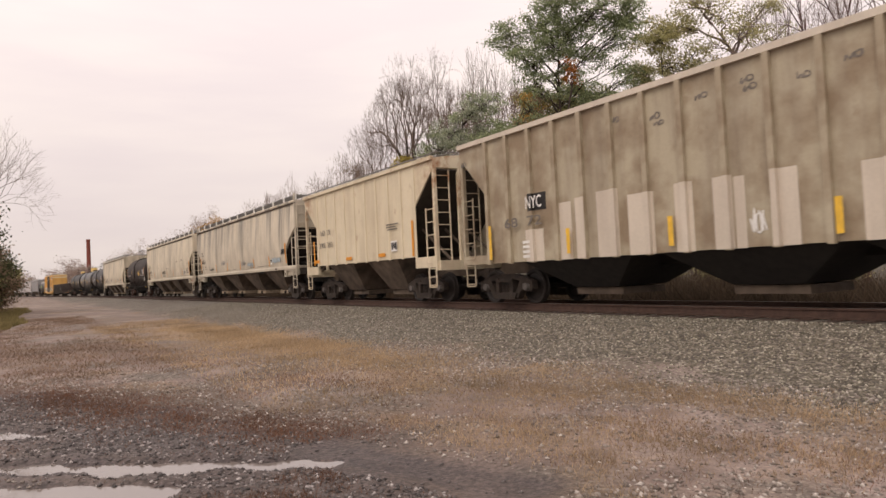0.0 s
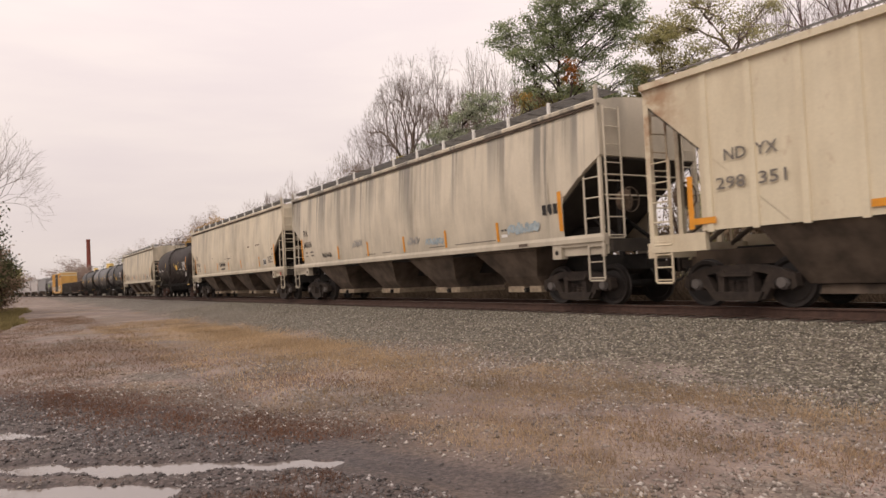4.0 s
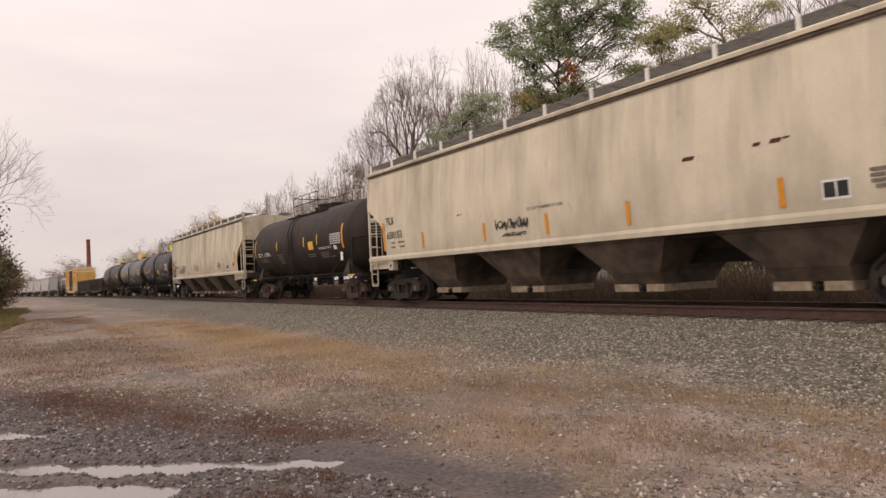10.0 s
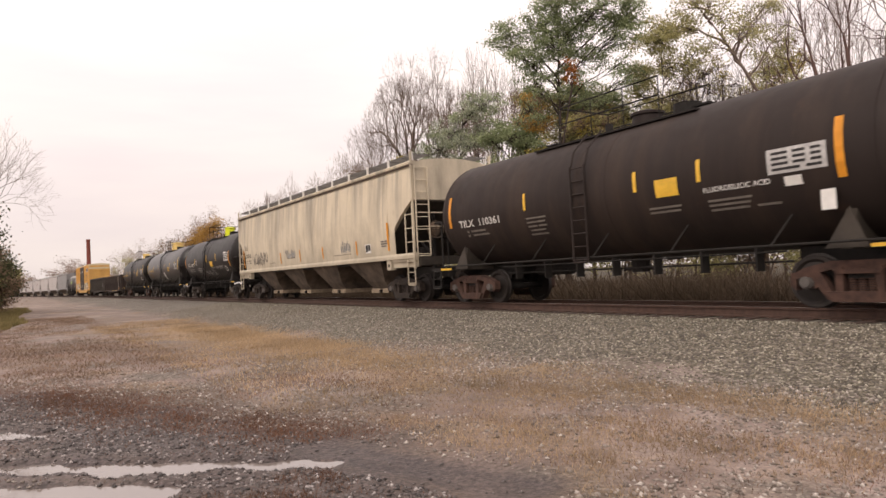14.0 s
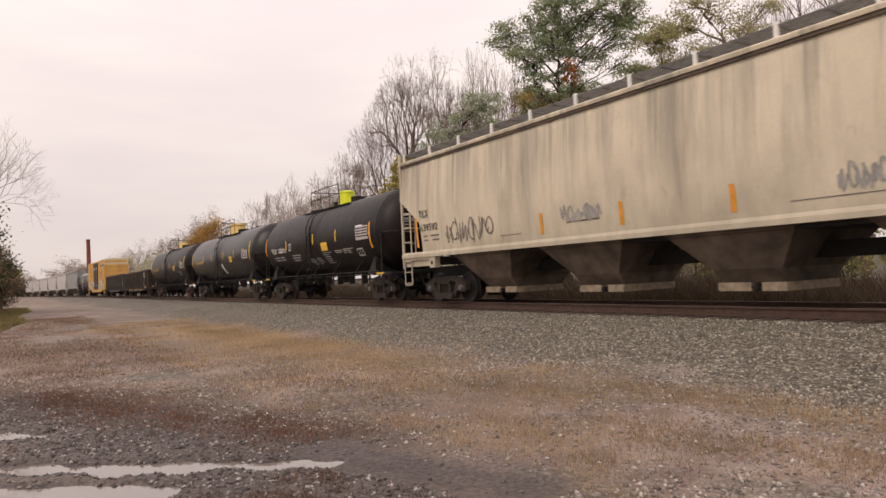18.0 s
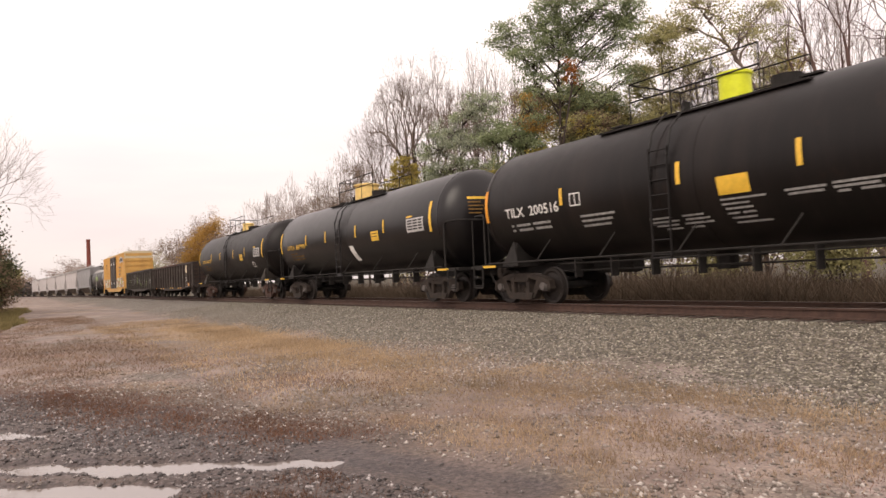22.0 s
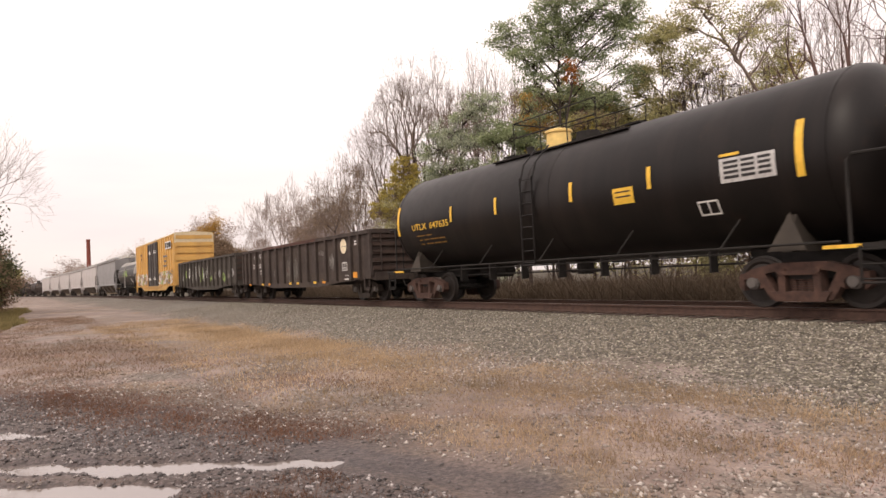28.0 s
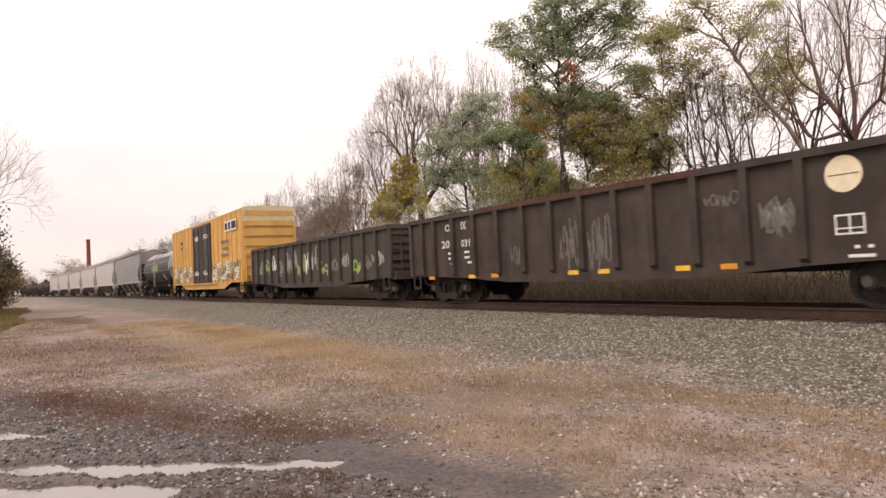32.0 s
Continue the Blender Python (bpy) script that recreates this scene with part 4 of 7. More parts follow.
def spread(lo, hi, step, far, grow=1.22):
    mid = list(np.arange(lo, hi + step / 2, step))
    a, s = [], step
    while lo - sum(a) > -far:
        s *= grow
        a.append(s)
    b, s = [], step
    while hi + sum(b) < far:
        s *= grow
        b.append(s)
    left = [lo - sum(a[:i + 1]) for i in range(len(a))][::-1]
    right = [hi + sum(b[:i + 1]) for i in range(len(b))]
    return np.array(left + mid + right)


def build_ground():
    xs = spread(-10.0, -2.0, 0.05, 2500.0, 1.07)
    ys = spread(-1.2, 4.0, 0.05, 2500.0, 1.06)
    X, Y = np.meshgrid(xs, ys, indexing="ij")
    Z = ground_height(X, Y)
    wet = np.zeros_like(X)
    for a, b, w0, w1 in RUTS:
        dist, t = seg_dist(X, Y, a, b)
        wet = np.maximum(wet, np.clip(1.6 - dist / (1.9 * (w0 + (w1 - w0) * t)), 0, 1))
    for a, b, w0 in MUD:
        dist, t = seg_dist(X, Y, a, b)
        wet = np.maximum(wet, np.clip(1.5 - dist / w0, 0, 1))
    # a broad damp stretch about the ruts
    dist, t = seg_dist(X, Y, (-5.0, 1.9), (-11.5, -0.6))
    wet = np.maximum(wet, 0.92 * np.clip(1.5 - dist / 1.25 + 0.35 * wave(X, Y, 61, 1.2) + 0.2 * wave(X, Y, 62, 4.0), 0, 1))
    # dead russet weeds: a band beyond the ruts, strips across the far yard
    dist, t = seg_dist(X, Y, (-12.8, 0.1), (-6.2, 2.6))
    rough = np.clip(0.62 + 0.5 * wave(X, Y, 48, 1.5) + 0.3 * wave(X, Y, 63, 5.0), 0, 1)
    russet = np.exp(-(dist / 0.75) ** 2) * rough
    strips = np.clip(0.7 + 0.9 * wave(X * 0.5, Y * 2.2, 64, 0.55), 0, 1) * np.clip((-X - 11) / 6, 0, 1) * (np.abs(X) < 70) * np.clip((4.2 - Y) / 2, 0, 1)
    dist, t = seg_dist(X, Y, (-5.6, 1.2), (-3.6, 2.1))
    russet = np.maximum(np.maximum(russet, 0.30 * strips), np.exp(-(dist / 0.4) ** 2) * rough)
    # straw along the foot of the ballast
    dist, t = seg_dist(X, Y, (-27.0, 5.0), (-9.0, 5.6))
    straw = np.clip(1.25 - dist / 1.3 + 0.5 * wave(X, Y, 65, 0.9), 0, 1)
    n, k = X.shape
    me = bpy.data.meshes.new("ground")
    idx = np.arange(n * k).reshape(n, k)
    quads = np.stack([idx[:-1, :-1], idx[1:, :-1], idx[1:, 1:], idx[:-1, 1:]], -1).reshape(-1, 4)
    me.vertices.add(n * k)
    me.vertices.foreach_set("co", np.stack([X, Y, Z], -1).ravel().astype(np.float32))
    me.loops.add(quads.size)
    me.loops.foreach_set("vertex_index", quads.ravel().astype(np.int32))
    me.polygons.add(len(quads))
    me.polygons.foreach_set("loop_start", np.arange(0, quads.size, 4, dtype=np.int32))
    me.update(calc_edges=True)
    me.validate()
    at = me.attributes.new("wet", "FLOAT", "POINT")
    at.data.foreach_set("value", wet.ravel().astype(np.float32))
    for name, v in (("russet", russet), ("straw", straw)):
        me.attributes.new(name, "FLOAT", "POINT").data.foreach_set("value", v.ravel().astype(np.float32))
    me.shade_smooth()
    me.materials.append(ground_material())
    return tagged(new("ground", me), "bare gravel yard with mud, dry weeds and a ballast bank", "ground", kind="structure")


def ground_material():
    m, nt, b = material("yard_ground", 0.9)
    tc = nt.nodes.new("ShaderNodeTexCoord")
    sp = nt.nodes.new("ShaderNodeSeparateXYZ")
    nt.links.new(tc.outputs["Object"], sp.inputs[0])
    y = sp.outputs[1]
    big = noise_of(nt, 0.22, 5.0)
    mid = noise_of(nt, 1.1, 6.0)
    fine = noise_of(nt, 24.0, 5.0, rough=0.7)
    soil = mixed(nt, ramped(nt, mid, 0.35, 0.65), (0.208, 0.156, 0.134), (0.39, 0.314, 0.28))
    weeds = mixed(nt, ramped(nt, fine, 0.3, 0.7), (0.17, 0.112, 0.068), (0.30, 0.21, 0.13))
    grassy = math_of(nt, "MULTIPLY", ramped(nt, big, 0.46, 0.60), ramped(nt, mid, 0.36, 0.56))
    col = mixed(nt, grassy, soil, weeds)
    v = nt.nodes.new("ShaderNodeTexVoronoi")
    v.inputs["Scale"].default_value = 22.0
    nt.links.new(tc.outputs["Object"], v.inputs[0])
    sep = nt.nodes.new("ShaderNodeSeparateColor")
    nt.links.new(v.outputs["Color"], sep.inputs[0])
    gravel = mixed(nt, math_of(nt, "POWER", sep.outputs[0], 2.2), (0.055, 0.048, 0.038), (0.38, 0.34, 0.28))
    # crushed stone towards the track, and in scattered patches on the yard
    edge = math_of(nt, "ADD", y, ramped(nt, noise_of(nt, 0.45, 5.0), 0.3, 0.7, -1.6, 1.6))
    bank = ramped(nt, edge, 6.2, 7.4)
    far_bank = ramped(nt, y, 17.0, 18.5, 1.0, 0.0)
    scattered = ramped(nt, noise_of(nt, 0.8, 6.0), 0.46, 0.62, 0.0, 0.8)
    stone = math_of(nt, "MULTIPLY", math_of(nt, "MAXIMUM", bank, scattered), far_bank)
    col = mixed(nt, stone, col, gravel)
    for name, dark, light, most in (("straw", (0.21, 0.135, 0.068), (0.40, 0.275, 0.145), 0.85), ("russet", (0.062, 0.028, 0.018), (0.180, 0.092, 0.060), 0.85)):
        at = nt.nodes.new("ShaderNodeAttribute")
        at.attribute_name = name
        tone = mixed(nt, ramped(nt, fine, 0.3, 0.7), dark, light)
        cover = math_of(nt, "MULTIPLY", at.outputs["Fac"], ramped(nt, noise_of(nt, 7.0, 5.0, rough=0.7), 0.35, 0.6, 0.5, most))
        col = mixed(nt, cover, col, tone)
    dusky = ramped(nt, noise_of(nt, 0.12, 5.0), 0.42, 0.62, 0.0, 0.3)
    col = mixed(nt, dusky, col, (0.125, 0.085, 0.072))
    litter = mixed(nt, fine, (0.030, 0.024, 0.014), (0.085, 0.066, 0.036))
    col = mixed(nt, ramped(nt, y, 16.5, 18.5), col, litter)
    wet = nt.nodes.new("ShaderNodeAttribute")
    wet.attribute_name = "wet"
    damp = math_of(nt, "MULTIPLY", wet.outputs["Fac"], ramped(nt, mid, 0.25, 0.6, 0.6, 1.0))
    col = mixed(nt, damp, col, mixed(nt, ramped(nt, fine, 0.35, 0.7), (0.034, 0.026, 0.025), (0.115, 0.088, 0.084)))
    speck = ramped(nt, fine, 0.25, 0.75, 0.5, 1.32)
    col = mixed(nt, 1.0, col, speck, "MULTIPLY")
    nt.links.new(col, b.inputs["Base Color"])
    nt.links.new(ramped(nt, damp, 0.0, 1.0, 0.92, 0.62), b.inputs["Roughness"])
    h = mixed(nt, 0.5, v.outputs["Distance"], fine)
    bump_of(nt, b, h, 0.8, 0.02)
    return m


ground = build_ground()

m, nt, b = material("puddle_water", 0.03)
b.inputs["Base Color"].default_value = (0.20, 0.17, 0.155, 1)
b.inputs["IOR"].default_value = 1.95
WATER = m
for level, (a, c, w0, w1) in enumerate(RUTS):
    d = Vector((c[0] - a[0], c[1] - a[1], 0)).normalized()
    q = Vector((-d.y, d.x, 0))
    A, C = Vector((*a, GROUND_Z - 0.034 + 0.005 * level)) - d * 0.6, Vector((*c, GROUND_Z - 0.034 + 0.005 * level)) + d * 0.9
    rim = [A + q * 0.3, A + q * 0.6 + d * 0.3, C + q * 0.75, C - q * 0.75, A - q * 0.6 + d * 0.3, A - q * 0.3]
    k = len(rim)
    s = Shape().add(rim + [p - Vector((0, 0, 0.15)) for p in rim], [tuple(range(k)), tuple(range(2 * k - 1, k - 1, -1))] + [(i, i + k, (i + 1) % k + k, (i + 1) % k) for i in range(k)])
    tagged(new("puddle", s.mesh("puddle", WATER)), "shallow muddy rain puddle reflecting the pale sky", "puddle", "puddles in the wheel ruts")


# ---- scattered stones and blades, as joined stuff ----
def grid_mesh(name, verts, faces, mat, label, category, smooth=False):
    """verts: (n, k, 3) islands; faces: one island's faces, all of one size."""
    n, k, _ = verts.shape
    f = (faces[None] + (np.arange(n) * k)[:, None, None]).reshape(-1, faces.shape[1])
    me = bpy.data.meshes.new(name)
    me.vertices.add(n * k)
    me.vertices.foreach_set("co", verts.astype(np.float32).ravel())
    me.loops.add(f.size)
    me.loops.foreach_set("vertex_index", f.ravel().astype(np.int32))
    me.polygons.add(len(f))
    me.polygons.foreach_set("loop_start", np.arange(0, f.size, f.shape[1], dtype=np.int32))
    me.update(calc_edges=True)
    me.materials.append(mat)
    if label is None:
        return me
    return tagged(new(name, me), label, category, kind="stuff")


OCTA = np.array([(1, 0, 0), (0, 1, 0), (-1, 0, 0), (0, -1, 0), (0, 0, 1), (0, 0, -1)], float)
OCTA_F = np.array([(0, 1, 4), (1, 2, 4), (2, 3, 4), (3, 0, 4), (1, 0, 5), (2, 1, 5), (3, 2, 5), (0, 3, 5)])
rs = np.random.RandomState(7)


def stones(name, x, y, size, mat, label, category):
    n = len(x)
    v = OCTA[None] * size[:, None, None] * rs.uniform(0.55, 1.25, (n, 6, 1))
    v[:, :, 2] *= 0.7
    v += rs.uniform(-0.25, 0.25, v.shape) * size[:, None, None]
    a = rs.uniform(0, math.tau, n)
    ca, sa = np.cos(a)[:, None], np.sin(a)[:, None]
    X = v[:, :, 0] * ca - v[:, :, 1] * sa
    Y = v[:, :, 0] * sa + v[:, :, 1] * ca
    v = np.stack([X + x[:, None], Y + y[:, None], v[:, :, 2] + (ground_height(x, y) + size * 0.15)[:, None]], -1)
    return grid_mesh(name, v, OCTA_F, mat, label, category)


N = 50000
u = rs.uniform(0, 1, N) ** 1.7
bx = -2.0 - 40.0 * u
by = 6.3 + 4.9 * rs.uniform(0, 1, N) ** 0.75
keep = by > 6.3 + 1.1 * rs.uniform(0, 1, N) ** 2 + 0.5 * wave(bx, by, 21, 0.7)
stones("ballast_stones", bx[keep], by[keep], rs.uniform(0.013, 0.029, keep.sum()), STONE, "grey crushed-stone ballast sloping up to the track", "ballast")
N = 6000
bx = -1.5 - 40.5 * rs.uniform(0, 1, N) ** 1.6
by = 13.9 + 3.6 * rs.uniform(0, 1, N) ** 1.3
stones("far_ballast_stones", bx, by, rs.uniform(0.02, 0.045, N), STONE, "grey crushed stone beyond the track", "ballast")
N = 110000
bx = -1.8 - 12.0 * rs.uniform(0, 1, N) ** 1.35
by = -1.2 + 8.6 * rs.uniform(0, 1, N)
dens = np.clip(0.35 + 0.5 * wave(bx, by, 31, 0.9) + 0.35 * wave(bx, by, 32, 3.0) + 0.3 * np.exp(-((by - 6.4) / 1.2) ** 2), 0.04, 1)
dist, t = seg_dist(bx, by, (-4.5, 2.0), (-11.5, -0.5))
dens = np.maximum(dens, 0.9 * np.exp(-((dist - 0.3) / 0.7) ** 2))
keep = rs.uniform(0, 1, N) < dens
for a, c, w0, w1 in RUTS:
    dist, t = seg_dist(bx, by, a, c)
    keep &= dist > 0.62 * (w0 + (w1 - w0) * t)
dist, t = seg_dist(bx, by, *MUD[0][:2])
keep &= (dist > 0.36) | (rs.uniform(0, 1, N) < 0.04)
size = 0.006 + 0.024 * rs.uniform(0, 1, keep.sum()) ** 2.5
bx, by = bx[keep], by[keep]
dist, t = seg_dist(bx, by, (-4.6, 1.9), (-11.5, -0.6))
moist = dist < 1.1 + 0.35 * wave(bx, by, 61, 1.2)
stones("gravel_pebbles", bx[~moist], by[~moist], size[~moist], PEBBLE, "loose grey and brown pebbles strewn on the yard", "gravel")
stones("wet_gravel", bx[moist], by[moist], size[moist] * 0.9, WET_PEBBLE, "dark wet gravel round the puddles", "gravel")


def blades(name, x, y, tall, wide, mat, label, category, lean=0.6):
    n = len(x)
    a = rs.uniform(0, math.tau, n)
    dx, dy = np.cos(a) * wide / 2, np.sin(a) * wide / 2
    z = ground_height(x, y) - 0.01
    tip = rs.uniform(-lean, lean, (n, 2)) * tall[:, None]
    v = np.zeros((n, 3, 3))
    v[:, 0] = np.stack([x - dx, y - dy, z], -1)
    v[:, 1] = np.stack([x + dx, y + dy, z], -1)
    v[:, 2] = np.stack([x + tip[:, 0], y + tip[:, 1], z + tall], -1)
    return grid_mesh(name, v, np.array([(0, 1, 2)]), mat, label, category)


def tufts(n, xs, ys, per=14, r=0.09):
    cx, cy = rs.uniform(*xs, n), rs.uniform(*ys, n)
    x = (cx[:, None] + rs.normal(0, r, (n, per))).ravel()
    y = (cy[:, None] + rs.normal(0, r, (n, per))).ravel()
    return x, y


def ruts_clear(x, y, room=1.3):
    k = np.ones(len(x), bool)
    for a, c, w0, w1 in RUTS:
        d, t = seg_dist(x, y, a, c)
        k &= d > room * (w0 + (w1 - w0) * t)
    d, t = seg_dist(x, y, *MUD[0][:2])
    return k & (d > 0.42)


def fade(v, lo, hi):
    return np.clip((v - lo) / (hi - lo), 0, 1)


def patches(n, spots, per=16, r=0.06):
    """Tufts gathered round each spot (x, y, half length, half width)."""
    xs, ys = [], []
    for cx, cy, a, c in spots:
        k = int(n * a * c)
        xs.append(np.repeat(cx + rs.normal(0, 0.6, k) * a, per) + rs.normal(0, r, k * per))
        ys.append(np.repeat(cy + rs.normal(0, 0.6, k) * c, per) + rs.normal(0, r, k * per))
    x, y = np.concatenate(xs), np.concatenate(ys)
    k = ruts_clear(x, y)
    return x[k], y[k]


x, y = patches(300, ((-4.5, 6.3, 0.9, 0.5), (-3.5, 6.25, 0.8, 0.3), (-2.7, 6.2, 0.7, 0.3), (-5.8, 6.4, 0.9, 0.3), (-3.9, 3.8, 0.45, 0.25), (-3.7, 4.7, 0.7, 0.5), (-4.6, 4.9, 0.8, 0.5), (-3.0, 5.2, 0.7, 0.5), (-6.8, 5.6, 1.4, 0.5), (-5.2, 4.0, 0.5, 0.3)))
blades("dry_grass", x, y, rs.uniform(0.02, 0.085, len(x)), rs.uniform(0.004, 0.009, len(x)), OCHRE_GRASS, "ochre tufts of dead grass among the stones", "grass", 0.9)
x, y = patches(380, ((-9.2, 1.0, 1.2, 0.35), (-7.2, 2.15, 0.9, 0.4), (-6.4, 2.6, 0.6, 0.3), (-8.2, 1.6, 0.9, 0.3), (-10.6, 0.5, 1.2, 0.3), (-4.9, 2.0, 0.3, 0.12), (-4.6, 1.7, 0.35, 0.15)))
blades("russet_weeds", x, y, rs.uniform(0.015, 0.07, len(x)), rs.uniform(0.004, 0.009, len(x)), RED_GRASS, "thick russet patches of dead weeds near the ruts", "weeds", 1.0)


# straw grass: a band at the foot of the ballast, thinning over the yard
x, y = tufts(13000, (-34, -7.5), (2.6, 7.6), 12, 0.13)
dens = 0.95 * np.exp(-((y - 5.7) / 0.85) ** 2) * fade(x, -33, -24) * fade(-x, 8.5, 11) + np.clip(0.16 + 0.35 * wave(x, y, 41, 0.5) + 0.2 * wave(x, y, 42, 2.2), 0, 0.6) * fade(7.6 - y, 0, 1)
k = rs.uniform(0, 1, len(x)) < dens
blades("dry_grass", x[k], y[k], rs.uniform(0.02, 0.09, k.sum()), rs.uniform(0.007, 0.016, k.sum()), DRY_GRASS, "straw-coloured dry grass along the foot of the ballast", "grass")
x, y = tufts(9000, (-8.5, -2.2), (3.2, 7.3), 12, 0.09)
dens = np.clip(0.12 + 0.5 * wave(x, y, 43, 0.9) + 0.3 * wave(x, y, 44, 3.0) + 0.5 * np.exp(-((y - 6.5) / 0.5) ** 2), 0, 0.85)
k = (rs.uniform(0, 1, len(x)) < dens) & ruts_clear(x, y)
blades("dry_grass", x[k], y[k], rs.uniform(0.015, 0.07, k.sum()), rs.uniform(0.004, 0.008, k.sum()), DRY_GRASS, "sparse dry grass between the stones", "grass")
x, y = tufts(22000, (-16, -2.2), (-1.2, 5.4), 12, 0.10)
d, t = seg_dist(x, y, (-12.5, 0.2), (-6.4, 2.7))
dens = np.clip(0.10 + 0.45 * wave(x, y, 45, 0.8) + 0.3 * wave(x, y, 46, 2.6), 0, 0.7) + 0.9 * np.exp(-(d / 0.7) ** 2) * np.clip(0.6 + 0.6 * wave(x, y, 48, 1.5), 0, 1)
k = (rs.uniform(0, 1, len(x)) < dens) & ruts_clear(x, y)
blades("russet_weeds", x[k], y[k], rs.uniform(0.010, 0.055, k.sum()), rs.uniform(0.004, 0.010, k.sum()), RED_GRASS, "low russet and brown dead weeds on the yard", "weeds", 1.0)
x, y = tufts(9000, (-48, -13), (-2.0, 3.4), 12, 0.2)
k = rs.uniform(0, 1, len(x)) < np.clip(0.4 + 0.7 * wave(x * 0.5, y * 2.2, 64, 0.55), 0, 0.9)
blades("russet_weeds", x[k], y[k], rs.uniform(0.02, 0.07, k.sum()), rs.uniform(0.010, 0.025, k.sum()), DUN_GRASS, "low dun weeds in strips across the far yard", "weeds", 1.0)
x, y = tufts(300, (-5.3, -3.4), (0.9, 2.1), 26, 0.06)
k = ruts_clear(x, y) & (wave(x, y, 51, 2.0) > 0.05)
blades("foreground_grass", x[k], y[k], rs.uniform(0.02, 0.08, k.sum()), rs.uniform(0.003, 0.006, k.sum()), RED_GRASS, "tufts of brown and yellowed grass beside the puddles", "grass", 0.9)
x, y = tufts(2600, (-80, -34), (-3.0, 2.2), 14, 0.3)
k = y < 0.8 + 0.9 * wave(x, y, 47, 0.35) - 0.03 * (x + 60)
x, y = x[k], y[k]
blades("verge_grass", x, y, rs.uniform(0.06, 0.30, len(x)), rs.uniform(0.02, 0.05, len(x)), GREEN_GRASS, "rough green and yellow verge grass by the thicket", "grass")
x, y = tufts(6500, (-75, -1.5), (17.2, 22.0), 14, 0.25)
blades("dead_weeds", x, y, rs.uniform(0.15, 0.8, len(x)) * np.clip(1.3 + 0.9 * wave(x, y, 71, 0.5), 0.5, 2.1), rs.uniform(0.015, 0.04, len(x)), WEED, "tall dead brown weeds behind the track", "weeds", 1.0)


# ---- track ----
def rail_profile():
    half = [(0.076, -0.186), (0.076, -0.172), (0.012, -0.150), (0.010, -0.045), (0.037, -0.036), (0.037, -0.008), (0.028, 0.0)]
    return half + [(-a, z) for a, z in half[::-1]]


track = thing("railway_track", "rusty steel rails on weathered wooden ties in grey ballast", "railway track")
track_xs = [20, 0, -20, -40, -60, -80] + [-80 - 15 * i for i in range(1, 22)]
for q in (-0.7545, 0.7545):
    rows = [[(x, TRACK_Y + track_offset(x) + q + a, z) for a, z in rail_profile()] for x in track_xs]
    r = part("rail", Shape().rings(rows), RAIL_RUST, track, "rust-brown rail with a worn bright head")
    rows = [[(x, TRACK_Y + track_offset(x) + q + a, z) for a, z in ((-0.027, 0.0), (0.027, 0.0), (0.027, 0.0015), (-0.027, 0.0015))] for x in track_xs]
    part("rail_head", Shape().rings(rows), RAIL_TOP, r)
tie_mesh = Shape().box(-0.115, 0.115, -1.3, 1.3, -0.36, -0.186).mesh("tie", TIE)
plate_mesh = Shape().box(-0.10, 0.10, -0.18, 0.18, -0.188, -0.172).mesh("tie_plate", RAIL_RUST)
rnd = random.Random(3)
for i in range(110):
    x = 1.0 - 0.52 * i
    t = part("tie", tie_mesh, None, track, at=pose(x, TRACK_Y + rnd.uniform(-0.05, 0.05), rnd.uniform(-0.008, 0.004), 0, 0, rnd.uniform(-1.2, 1.2)))
    if i < 60:
        for q in (-0.7545, 0.7545):
            part("tie_plate", plate_mesh, None, t, at=pose(0, q, 0))
s = Shape()
for i in range(110, 420):
    x = 1.0 - 0.52 * i
    y = TRACK_Y + track_offset(x)
    s.box(x - 0.115, x + 0.115, y - 1.3, y + 1.3, -0.36, -0.186)
tagged(part("far_ties", s, TIE, track), kind="stuff")


